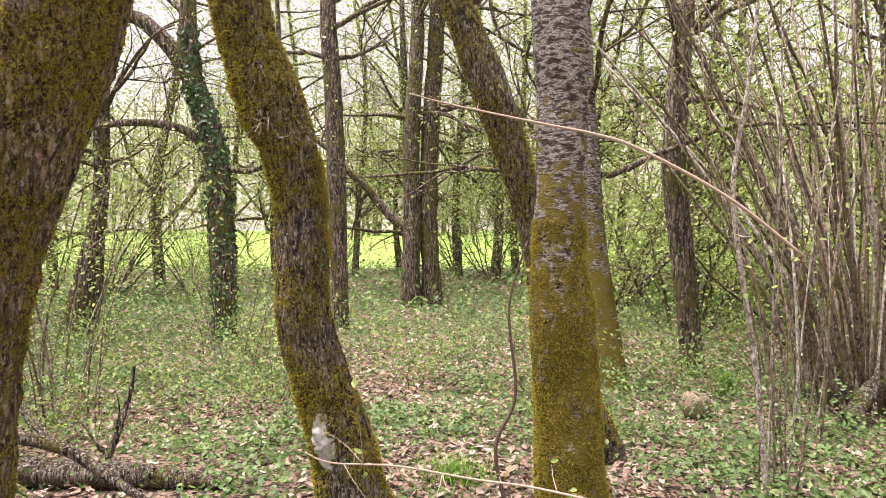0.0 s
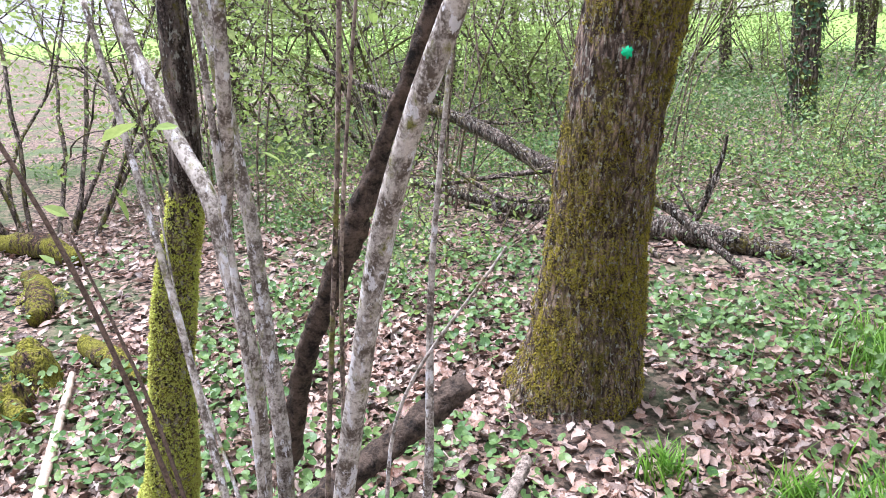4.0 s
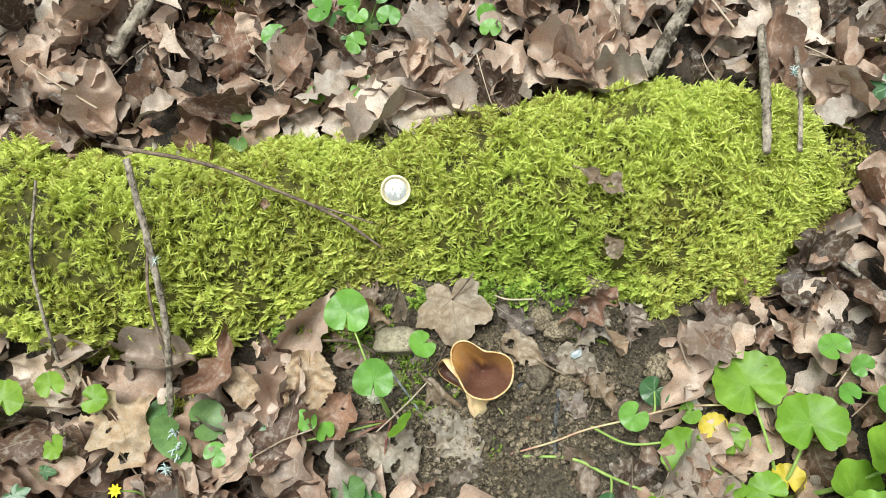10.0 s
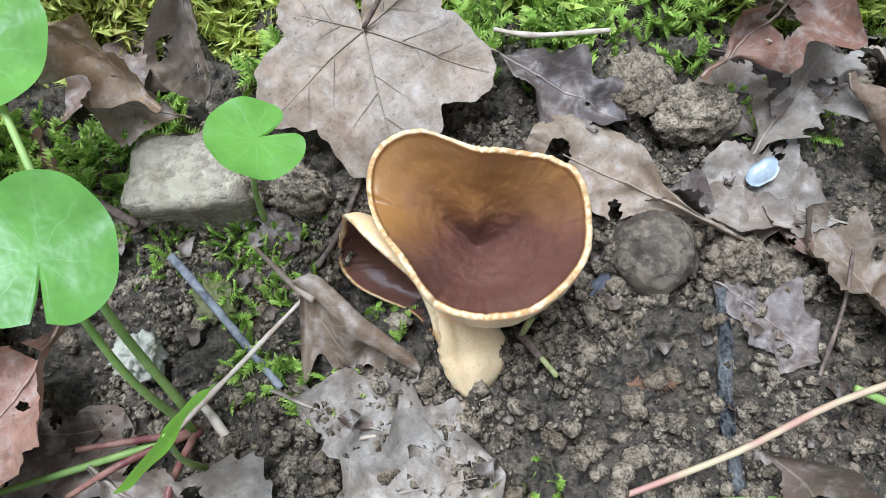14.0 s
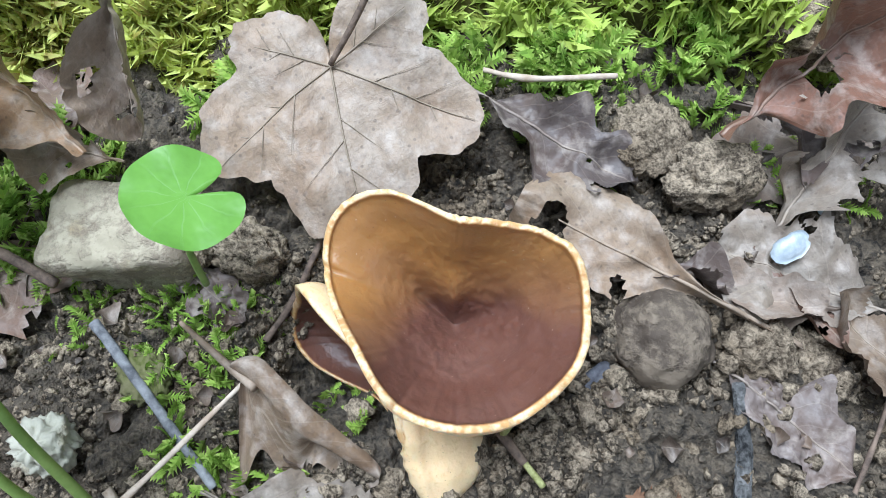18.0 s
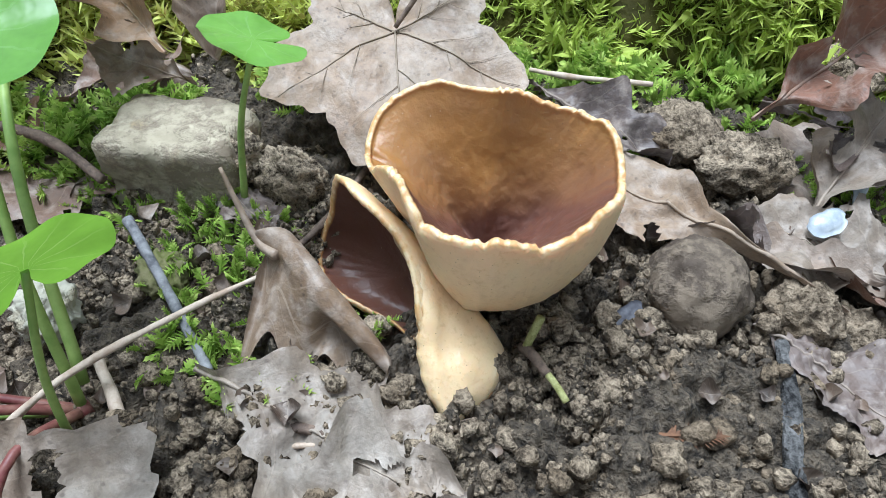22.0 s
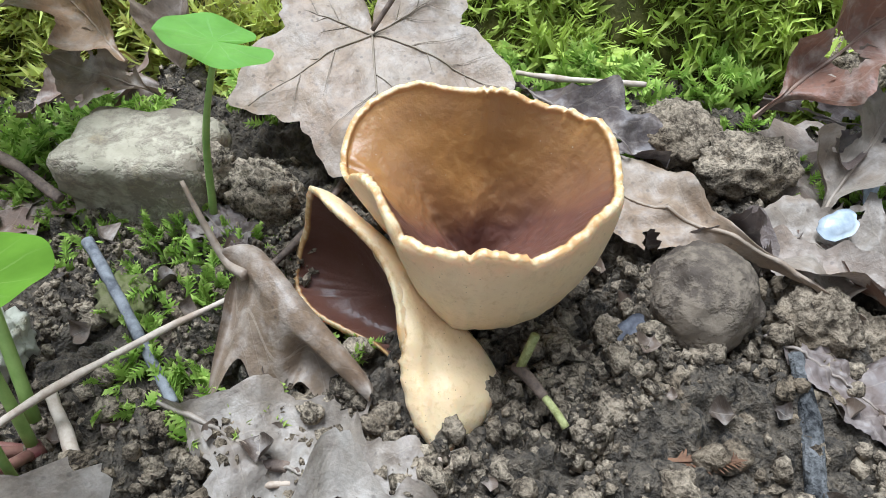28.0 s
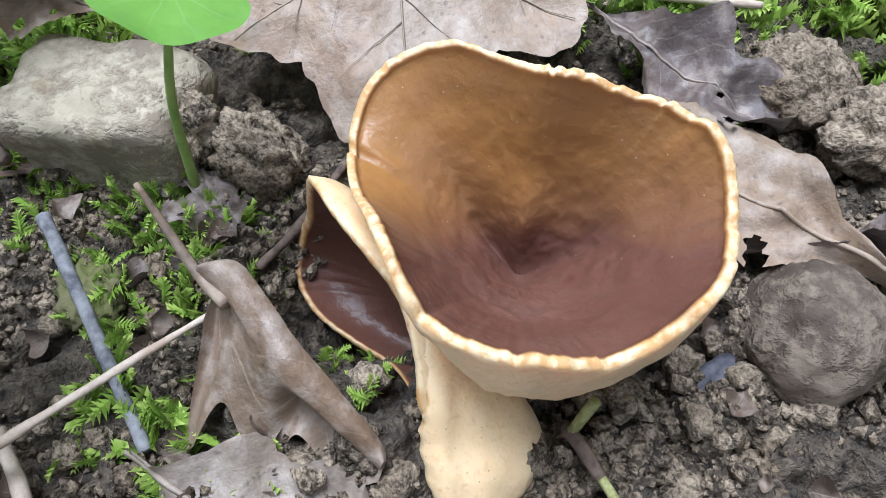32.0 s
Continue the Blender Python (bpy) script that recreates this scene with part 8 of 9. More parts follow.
herb_group("round-leaved celandine beside the bright clump", [(-0.239, -0.107, 0.040, 0.0139), (-0.205, -0.112, 0.034, 0.0103), (-0.189, -0.085, 0.034, 0.0161), (-0.218, -0.092, 0.032, 0.0103)], FINE_ROUND, CELANDINE)
herb_group("lime-green scalloped seedling below the log", [(-0.455, -0.645, 0.034, 0.0125), (-0.431, -0.618, 0.034, 0.0125), (-0.459, -0.680, 0.036, 0.0184), (-0.410, -0.655, 0.034, 0.0112), (-0.464, -0.700, 0.044, 0.0113)], FINE_SCALLOP, LIME)
herb_group("round-leaved green seedling below the log", [(-0.474, -0.759, 0.03, 0.0123), (-0.459, -0.743, 0.03, 0.0099), (-0.443, -0.747, 0.03, 0.0127)], FINE_ROUND, CELANDINE)
herb_group("dark ivy with pale-veined pointed leaves", [(-0.426, -0.716, 0.028, 0.0200), (-0.390, -0.695, 0.030, 0.0204), (-0.405, -0.722, 0.024, 0.016), (-0.398, -0.672, 0.026, 0.014)], FINE_IVY, IVY, "ivy")
herb_group("ivy leaf beside glossy folded herb leaves", [(-0.358, -0.506, 0.026, 0.0150), (-0.340, -0.492, 0.024, 0.012)], FINE_IVY, IVY, "ivy")
herb_group("glossy green round-leaved herb", [(-0.351, -0.479, 0.034, 0.0110), (-0.338, -0.470, 0.028, 0.010), (-0.356, -0.549, 0.030, 0.0115), (-0.346, -0.532, 0.030, 0.0100), (-0.296, -0.561, 0.028, 0.0134), (-0.305, -0.548, 0.026, 0.010)], FINE_ROUND, CELANDINE)
herb_group("small toothed green herb on the soil", [(-0.292, -0.470, 0.030, 0.0152), (-0.276, -0.460, 0.030, 0.0142), (-0.286, -0.486, 0.026, 0.0132), (-0.270, -0.482, 0.022, 0.012)], FINE_SCALLOP, HERB)
herb_group("single grey-green round leaf fallen on the soil", [(-0.282, -0.514, 0.016, 0.0105)], FINE_ROUND, HERB)
herb_group("round-leaved green seedling below the log", [(-0.394, -0.752, 0.03, 0.0125), (-0.420, -0.803, 0.034, 0.0128), (-0.531, -0.805, 0.034, 0.0175), (-0.545, -0.825, 0.03, 0.013)], FINE_ROUND, HERB)
herb_group("tiny round-leaved seedling under the moss", [(-0.409, -0.531, 0.024, 0.0077), (-0.417, -0.541, 0.02, 0.006)], FINE_ROUND, CELANDINE)
herb_group("round-leaved seedlings behind the log", [(-0.673, -0.341, 0.022, 0.0156), (-0.663, -0.317, 0.026, 0.0130), (-0.670, -0.387, 0.016, 0.0139), (-0.635, -0.291, 0.03, 0.0125), (-0.645, -0.315, 0.034, 0.011), (-0.628, -0.325, 0.022, 0.012), (-0.602, -0.374, 0.014, 0.0127), (-0.588, -0.335, 0.016, 0.0153), (-0.655, -0.290, 0.034, 0.010)], FINE_ROUND, CELANDINE)
herb_group("paired round seedling leaves behind the log", [(-0.606, -0.212, 0.02, 0.0119), (-0.590, -0.216, 0.024, 0.0115)], FINE_ROUND, CELANDINE)
herb_group("paired round seedling leaves by a stick", [(-0.798, -0.638, 0.02, 0.0117), (-0.773, -0.644, 0.024, 0.0104), (-0.782, -0.622, 0.016, 0.010)], FINE_ROUND, CELANDINE)
herb_group("dark green ivy leaves with pale veins", [(-0.402, 0.056, 0.022, 0.0251), (-0.395, 0.097, 0.018, 0.0206), (-0.375, 0.075, 0.014, 0.016)], FINE_IVY, IVY, "ivy")
herb_group("dark green ivy leaves with pale veins", [(-0.290, 0.047, 0.018, 0.0206), (-0.270, 0.030, 0.014, 0.018), (-0.186, -0.006, 0.018, 0.0172), (-0.238, 0.141, 0.02, 0.0180)], FINE_IVY, IVY, "ivy")
herb_group("single pale-veined ivy leaf on dead leaves", [(-0.878, -0.479, 0.016, 0.0218)], FINE_IVY, IVY, "ivy")
herb_group("dark ivy leaf by the flowering herb", [(-1.0, -0.109, 0.018, 0.0262)], FINE_IVY, IVY, "ivy")
herb_group("broad round-leaved celandine on the litter", [(-0.195, 0.088, 0.04, 0.0258), (-0.165, 0.070, 0.03, 0.018), (-0.180, 0.120, 0.03, 0.016)], FINE_ROUND, CELANDINE)


def flower(x, y, z, root, size=0.008, petals=8):
    ob = tagged(new("celandine_flower"), "small bright yellow celandine flower on a thin stalk", "flower", "yellow flowers")
    part("stalk", tube_mesh("stalk", spline([root, ((x + root[0]) / 2, (y + root[1]) / 2 + 0.004, z * 0.7), (x, y, z)], 10), 0.0008, 6), STEM, ob)
    for k in range(petals):
        a = 2 * math.pi * k / petals
        v, q, uv = blade(6, 5, lambda u: 0.03 + 0.2 * math.sin(math.pi * min(1, 0.1 + 0.9 * u)), 1.0, 0.3, 0.3, 0.0, k)
        m = np.array([(math.cos(a), math.sin(a), 0.25), (-math.sin(a), math.cos(a), 0), (0, 0, 1)]) * size
        part("petal", mesh_of("petal", v @ m + np.array((x, y, z)), q, None, uv), PETAL, ob)
    part("centre", rock_mesh("centre", (size * 0.22,) * 3, 2, 0.2, n=12), PETAL, ob).location = (x, y, z + size * 0.12)


flower(-0.362, -0.623, 0.034, (-0.350, -0.612, 0.012), 0.0052)
flower(-0.447, 0.258, 0.055, (-0.43, 0.25, -0.01), 0.009)
flower(-0.296, 0.101, 0.045, (-0.285, 0.095, -0.01), 0.009)
flower(-0.791, -0.018, 0.062, (-0.78, -0.012, -0.01), 0.009)

garlic = tagged(new("flowering_herb"), "dark green herb with long pointed leaves", "plant")
for (bx, by, bz), (tx, ty, tz), half in [((-0.782, -0.012, 0.03), (-0.735, 0.045, 0.045), 0.022), ((-0.785, -0.015, 0.03), (-0.865, 0.045, 0.06), 0.020), ((-0.785, -0.02, 0.03), (-0.755, -0.075, 0.04), 0.018), ((-0.78, -0.02, 0.02), (-0.725, -0.018, 0.02), 0.012)]:
    b, t = Vector((bx, by, bz)), Vector((tx, ty, tz))
    ln = (t - b).length
    x = (t - b).normalized()
    n = (Vector((0, 0, 1)) - x * x.z).normalized()
    v, q, uv = blade(16, 7, lambda u: half / ln * (math.sin(math.pi * min(1.0, u ** 0.75)) + 0.01), 1.0, 0.35, -0.2, 0.01, 3)
    part("leaf", mesh_of("leaf", v @ (np.array([x, n.cross(x), n]) * ln) + np.array(b), q, None, np.c_[uv[:, 0], uv[:, 1] * 0.5 + 0.5]), HERB, garlic)
    part("stalk", tube_mesh("stalk", spline([(-0.782, -0.01, -0.02), ((bx - 0.782) / 2, (by - 0.01) / 2, 0.01), (bx, by, bz)], 8), 0.0012, 6), STEM, garlic)
herb_group("pale green scalloped herb by the flowering herb", [(-0.895, -0.055, 0.05, 0.022), (-0.915, -0.085, 0.045, 0.02), (-0.87, -0.085, 0.05, 0.02), (-0.92, -0.04, 0.04, 0.018), (-0.86, -0.11, 0.035, 0.018), (-0.945, -0.07, 0.035, 0.016)], FINE_SCALLOP, LIME)
herb_group("round-leaved green herb on dead leaves", [(-0.850, -0.211, 0.02, 0.0208), (-0.83, -0.20, 0.014, 0.012)], FINE_SCALLOP, HERB)

# lichen tufts on the sticks
LICHEN = plain_material("blue-grey lichen", (0.42, 0.50, 0.50), (0.62, 0.68, 0.66), 200, 0.8, 0.6, 0.001)


def lichen_tuft(x, y, z, size, seed):
    g = rng(seed)
    sp = Soup()
    for _ in range(26):
        d = g.normal(0, 1, 3) + np.array([0, 0, 0.8])
        d = d / np.linalg.norm(d) * size * g.uniform(0.5, 1.1)
        p = spline([(x, y, z), tuple(np.array([x, y, z]) + d * 0.6 + g.normal(0, size * 0.12, 3)), tuple(np.array([x, y, z]) + d)], 5)
        sp.add(*tube(p, np.linspace(size * 0.10, size * 0.03, 5), 4, closed=False))
    thing("lichen_tuft", sp.mesh("lichen_tuft"), LICHEN, "branching blue-grey lichen tuft on a stick", "lichen")


for i, (x, y, z, s) in enumerate([(-0.372, -0.575, 0.026, 0.010), (-0.384, -0.572, 0.030, 0.007), (-0.362, -0.588, 0.024, 0.007), (-0.497, 0.030, 0.014, 0.010), (-0.44, -0.02, 0.042, 0.006), (-0.995, -0.66, 0.012, 0.014), (-0.985, -0.69, 0.012, 0.012), (-0.50, -0.533, 0.066, 0.005)]):
    lichen_tuft(x, y, z, s, 800 + i)


# ---- hazels, shrubs and far woods ----
COPPICE_BARK = bark_material("coppice bark", (0.05, 0.036, 0.028), (0.27, 0.215, 0.17), (0.20, 0.20, 0.05), 0.3, stretch=(1, 1, 0.6), scale=34, bump=0.005, split=0.0)


def coppice(name, x, y, count, height, seed, radius=0.014, lean=0.28, label="", leaves=3, foot=0.18, leaf_size=0.035, fan=(0, 6.28)):
    """A many-stemmed hazel: each stem a part."""
    g = rng(seed)
    ob = tagged(new(name), label, "shrub")
    tips = []
    for k in range(count):
        a = g.uniform(*fan)
        r0 = foot * math.sqrt(g.random())
        h = height * g.uniform(0.55, 1.1)
        out = lean * h * g.uniform(0.2, 1.2)
        bx, by = x + r0 * math.cos(a), y + r0 * math.sin(a)
        wob = g.normal(0, 0.07, (4, 2))
        rows = [(bx + out * f ** 1.4 * math.cos(a) + wob[i, 0] * f * h * 0.5, by + out * f ** 1.4 * math.sin(a) + wob[i, 1] * f * h * 0.5, lift1(bx, by) - 0.05 + h * f) for i, f in enumerate((0, 0.33, 0.66, 1.0))]
        p = spline(rows, 16)
        r = radius * g.uniform(0.5, 1.3) * np.linspace(1, 0.4, 16)
        part("stem", tube_mesh("stem", p, r, 7, rough=0.12, grain=50, seed=k), HAZEL_BARK if k % 5 == 0 else COPPICE_BARK, ob)
        for i in (7, 10, 12, 14, 15):
            q = p[i] + g.normal(0, 0.12, 3)
            if k % 2 == 0:
                s = Soup().add(*tube(spline([p[i], (p[i] + q) / 2 + g.normal(0, 0.02, 3), q], 6), r[i] * 0.35, 4, closed=False))
                if i == 12:
                    part("shoot", s.mesh("shoot"), HAZEL_BARK, ob)
            tips.append(q)
    if leaves:
        tagged(part("foliage", leaf_cloud(g, tips, leaves, 0.09, leaf_size, fine=True), SPRING, ob, "small fresh green leaves"), kind="stuff")
    return ob


coppice("hazel_coppice", 3.30, 5.6, 96, 4.0, 301, 0.018, 0.60, "dense grey hazel coppice of many arching stems", 2, 0.40)
coppice("hazel_coppice", 1.72, 3.75, 8, 3.4, 302, 0.0075, 0.16, "pale thin hazel shoots beside the path", 3, 0.14)
coppice("hazel_shrub", 2.3, 4.6, 9, 3.2, 303, 0.010, 0.3, "thin hazel shoots with opening leaves", 4, 0.2)
coppice("hazel_shrub", -2.55, 4.9, 14, 2.0, 304, 0.007, 0.5, "leafy thin-stemmed shrub in fresh leaf", 15, 0.3, 0.030)
coppice("hazel_shrub", -3.6, 3.6, 14, 2.6, 305, 0.008, 0.45, "leafy thin-stemmed shrub in fresh leaf", 14, 0.35, 0.030)
coppice("hazel_shrub", -3.3, 5.8, 14, 2.8, 306, 0.008, 0.45, "leafy thin-stemmed shrub in fresh leaf", 14, 0.4, 0.030)
coppice("hazel_shrub", -4.4, 2.4, 12, 2.6, 307, 0.008, 0.4, "leafy thin-stemmed shrub in fresh leaf", 14, 0.35, 0.030)
coppice("hazel_shrub", -1.9, 6.6, 10, 1.6, 308, 0.006, 0.5, "leafy thin-stemmed shrub in fresh leaf", 14, 0.3, 0.032)


def long_stem(rows, material, label, name="dead_branch", twigs=0, seed=1, leaves=0):
    g = rng(seed)
    ob = tagged(new(name), label, "stem")
    p = spline(rows, 40)
    part("stem", tube_mesh("stem", p[:, :3], p[:, 3], 8, rough=0.1, grain=60, seed=seed), material, ob)
    tips = []
    for k in range(twigs):
        i = g.integers(8, 39)
        e = g.normal(0, 0.09, 3)
        q = spline([p[i, :3], p[i, :3] + e * 0.5 + g.normal(0, 0.01, 3), p[i, :3] + e], 7)
        part("twig", tube_mesh("twig", q, np.linspace(p[i, 3] * 0.5, p[i, 3] * 0.15, 7), 5), material, ob)
        tips.append(q[-1])
    if leaves and tips:
        part("leaves", leaf_cloud(g, tips, leaves, 0.012, 0.03, fine=True), SPRING, ob, "small opening leaves")
    return ob


# crossing thin stems in front of the trees
long_stem([(-0.46, 2.4, 0.62, 0.0025), (-0.37, 2.4, 0.585, 0.0030), (-0.156, 2.4, 0.574, 0.0038), (0.10, 2.4, 0.53, 0.0042), (0.38, 2.4, 0.485, 0.0045), (0.9, 2.35, 0.36, 0.005), (1.6, 2.3, 0.10, 0.005)], PALE_TWIG, "thin pale dead branch arching low before the trees", twigs=22, seed=3, leaves=2)
long_stem([(1.30, 2.62, 1.26, 0.0060), (1.014, 2.6, 1.472, 0.0065), (0.701, 2.6, 1.642, 0.0060), (0.541, 2.6, 1.696, 0.0055), (0.36, 2.6, 1.732, 0.0045), (0.03, 2.6, 1.801, 0.003), (-0.12, 2.6, 1.84, 0.002)], PALE_TWIG, "thin pale dead branch slanting across the trunk", twigs=4, seed=4)
long_stem([(1.62, 3.6, -0.05, 0.016), (1.56, 3.6, 0.6, 0.015), (1.45, 3.6, 1.3, 0.013), (1.43, 3.6, 1.62, 0.012), (1.50, 3.6, 2.1, 0.010), (1.56, 3.6, 2.7, 0.008)], HAZEL_BARK, "slender pale hazel pole with a kink", twigs=3, seed=5, leaves=2)
long_stem([(2.05, 3.2, -0.05, 0.015), (2.02, 3.2, 0.35, 0.014), (2.12, 3.2, 0.75, 0.016), (2.2, 3.2, 1.2, 0.013), (2.15, 3.2, 1.9, 0.01)], PALE_TWIG, "slender pale crooked shoot", twigs=3, seed=6, leaves=2)
long_stem([(0.31, 3.3, 0.0, 0.011), (0.24, 3.3, 0.35, 0.009), (0.33, 3.3, 0.6, 0.008), (0.30, 3.3, 1.0, 0.006), (0.38, 3.3, 1.3, 0.004)], BROWN_TWIG, "thin crooked brown sapling", twigs=6, seed=7, leaves=3)

# fallen boughs beyond the straight oak
for rows, mt, lab in [
    ([(-1.35, 3.4, 0.03, 0.016), (-1.59, 3.45, 0.164, 0.024), (-1.88, 3.45, 0.33, 0.032), (-2.54, 3.45, 0.45, 0.046), (-2.82, 3.45, 0.557, 0.046), (-3.18, 3.45, 0.685, 0.042), (-3.60, 3.45, 0.767, 0.036), (-3.96, 3.45, 0.854, 0.028), (-4.6, 3.5, 1.0, 0.016)], S_BARK, "fallen mossy bough propped off the ground"),
    ([(-1.1, 3.75, 0.03, 0.03), (-1.6, 3.75, 0.07, 0.065), (-2.2, 3.75, 0.09, 0.075), (-2.9, 3.75, 0.08, 0.06), (-3.5, 3.8, 0.10, 0.045), (-4.4, 3.85, 0.16, 0.03)], S_BARK, "mossy fallen log on the ground"),
    ([(-1.7, 3.2, 0.10, 0.014), (-2.2, 3.3, 0.28, 0.018), (-2.7, 3.2, 0.30, 0.016), (-3.3, 3.2, 0.55, 0.01)], FAR_BARK, "crooked bare dead branch lying low"),
    ([(-2.3, 3.45, 0.46, 0.02), (-2.7, 3.3, 0.40, 0.016), (-3.2, 3.2, 0.30, 0.012)], FAR_BARK, "crooked bare dead branch lying low"),
]:
    ob = stick("fallen_bough", rows, mt, lab, "fallen branch", 14, 50, 0.16, 25, 8)
    g = rng(len(rows) + int(rows[0][2] * 100))
    p = spline(rows, 30)
    for k in range(7):
        i, sp = g.integers(4, 28), Soup()
        bough(g, p[i, :3], (g.normal(0, 0.6), g.normal(0, 0.6), g.uniform(-0.1, 0.8)), g.uniform(0.3, 0.7), p[i, 3] * 0.4, sp, 5, 1, 0.0, 0.3)
        part("side_branch", sp.mesh("side_branch"), mt, ob)


def wood_tree(seed, height, leaves, leaf_size, name, label, mat=None, limbs=20, r0=0.085, spread=1.0):
    """A whole tree at the origin: trunk, limbs and a thin spring crown."""
    g = rng(seed)
    ob = tagged(new(name), label, "tree", "trees of the wood")
    rows = [(0, 0, -0.2, r0 * 1.3), (g.normal(0, 0.1), g.normal(0, 0.1), height * 0.2, r0), (g.normal(0, 0.25), g.normal(0, 0.25), height * 0.55, r0 * 0.75), (g.normal(0, 0.4), g.normal(0, 0.4), height, r0 * 0.2)]
    p = spline(rows, 40)
    part("trunk", tube_mesh("trunk", p[:, :3], p[:, 3], 12, rough=0.15, grain=10, seed=seed), FAR_BARK, ob)
    sp, tips = Soup(), []
    for k in range(limbs):
        i = g.integers(9, 38)
        a = g.uniform(0, 6.28)
        bough(g, p[i, :3], (math.cos(a), math.sin(a), g.uniform(0.2, 0.9)), height * g.uniform(0.15, 0.32) * spread, p[i, 3] * 0.5, sp, 5, 2, 0.0, 0.25, tips)
    part("branchwork", sp.mesh("branchwork"), FAR_BARK, ob, "bare crooked branches")
    tagged(part("crown", leaf_cloud(g, tips, leaves, 0.30, leaf_size), mat or SPRING, ob, "thin haze of fresh leaves"), kind="stuff")
    return ob


def shrub(seed, height, leaves, label):
    g = rng(seed)
    ob = tagged(new("shrub"), label, "shrub", "shrubs before the meadow")
    sp, tips = Soup(), []
    for k in range(9):
        a = g.uniform(0, 6.28)
        bough(g, (0.25 * math.cos(a), 0.25 * math.sin(a), -0.1), (0.5 * math.cos(a), 0.5 * math.sin(a), 1), height * g.uniform(0.6, 1.0), 0.02, sp, 4, 2, 0.0, 0.22, tips)
    part("branchwork", sp.mesh("branchwork"), FAR_BARK, ob, "thin bare branches")
    tagged(part("foliage", leaf_cloud(g, tips, leaves * 2, 0.17, 0.050), SPRING, ob, "loose fresh green leaves"), kind="stuff")
    return ob


def low_bush(seed, height, leaves):
    """A knee-high tangle of thin shoots in fresh leaf."""
    g = rng(seed)
    ob = tagged(new("low_bush"), "knee-high bush of thin shoots in fresh green leaf", "shrub", "low bushes under the trees")
    sp, tips = Soup(), []
    for k in range(8):
        a = g.uniform(0, 6.28)
        bough(g, (0.12 * math.cos(a), 0.12 * math.sin(a), -0.04), (0.8 * math.cos(a), 0.8 * math.sin(a), 1), height * g.uniform(0.6, 1.1), 0.006, sp, 4, 1, 0.0, 0.3, tips)
    part("branchwork", sp.mesh("branchwork"), COPPICE_BARK, ob, "thin brown shoots")
    tagged(part("foliage", leaf_cloud(g, tips, leaves, 0.07, 0.034, fine=True), SPRING, ob, "small fresh leaves"), kind="stuff")
    return ob


def plant(kinds, spots, g, low=0.85, high=1.2):
    for i, (x, y) in enumerate(spots):
        s = g.uniform(low, high)
        m = Matrix.LocRotScale((x, y, lift1(x, y)), Euler((0, 0, g.uniform(0, 6.28))), None)
        ob = kinds[i] if i < len(kinds) else copy_thing(kinds[i % len(kinds)], m)
        ob.matrix_world = m @ Matrix.Diagonal((s, s, s, 1))


# Leaves beyond the meadow: greyed and paled in colour to stand for haze.
HAZE = green_leaf_material("haze-paled far leaves", (0.24, 0.28, 0.15), (0.38, 0.41, 0.24), (0.4, 0.5, 0.2), thin=0.3)
g = rng(401)
plant([wood_tree(410 + k, 7.5 + k, 11, 0.058, "wood_tree", "slender woodland tree just coming into leaf") for k in range(4)],
      [(-7.5, 14), (-5.0, 17.5), (1.2, 17.0), (2.6, 12.5), (3.6, 10.5), (4.6, 13.5), (6.2, 10.0), (5.2, 8.2), (7.5, 12.5), (8.6, 9.2), (-8.5, 9.5), (-7.0, 7.5), (-9.5, 6.0), (4.2, 17.0), (6.8, 16.5), (-10.5, 14.5), (10, 14), (12, 10), (-12.5, 10.5), (-2.3, 19.0), (-0.6, 15.5), (0.4, 18.5), (-3.4, 15.0), (-1.2, 20.5), (2.0, 20.0), (-4.2, 19.5), (-6.2, 16.0), (1.9, 14.2), (3.2, 19.5)], g)
plant([shrub(430 + k, 2.4 + 0.8 * k, 8, "shrub in loose fresh leaf at the wood's edge") for k in range(3)],
      [(-9.0, 11.0), (-7.0, 10.5), (-6.2, 12.8), (-4.4, 13.5), (2.4, 15.5), (1.3, 19.5), (3.4, 13.8), (4.4, 11.8), (5.2, 10.2), (6.3, 12.6), (7.4, 10.4), (0.6, 20.5), (-8.0, 7.6), (-7.2, 5.4), (-5.4, 5.2), (-6.0, 8.8), (8.2, 7.2), (6.4, 6.4), (5.0, 6.6), (-9.8, 8.4), (2.9, 17.8), (5.6, 14.6), (-6.8, 3.4), (-5.2, 1.6), (-8.4, 1.2), (-4.9, 7.2), (-11, 17), (-9, 19), (-7, 20.5), (9, 19), (7, 20), (5, 21), (3.4, 21.5), (11, 17), (-3.3, 21.5), (2.0, 10.2), (3.2, 9.4), (4.2, 8.0), (9.5, 11.5), (-10.5, 11.8)], g)


plant([low_bush(460 + k, 0.55 + 0.15 * k, 8) for k in range(3)],
      [(-2.2, 4.4), (-1.7, 5.2), (-2.8, 5.0), (-3.4, 4.5), (-1.3, 5.9), (-2.3, 6.2), (-3.2, 6.6), (-1.6, 7.2), (-4.1, 5.6), (-4.2, 3.2), (-3.5, 2.9), (-2.7, 3.0), (-0.3, 6.2), (0.2, 7.4), (-0.7, 7.8), (1.0, 5.2), (1.9, 6.0), (2.4, 7.6), (0.9, 8.2), (-5.0, 4.4), (-4.8, 6.4), (-2.0, 8.4), (-3.7, 7.8), (3.0, 6.4)], rng(470), 0.7, 1.15)


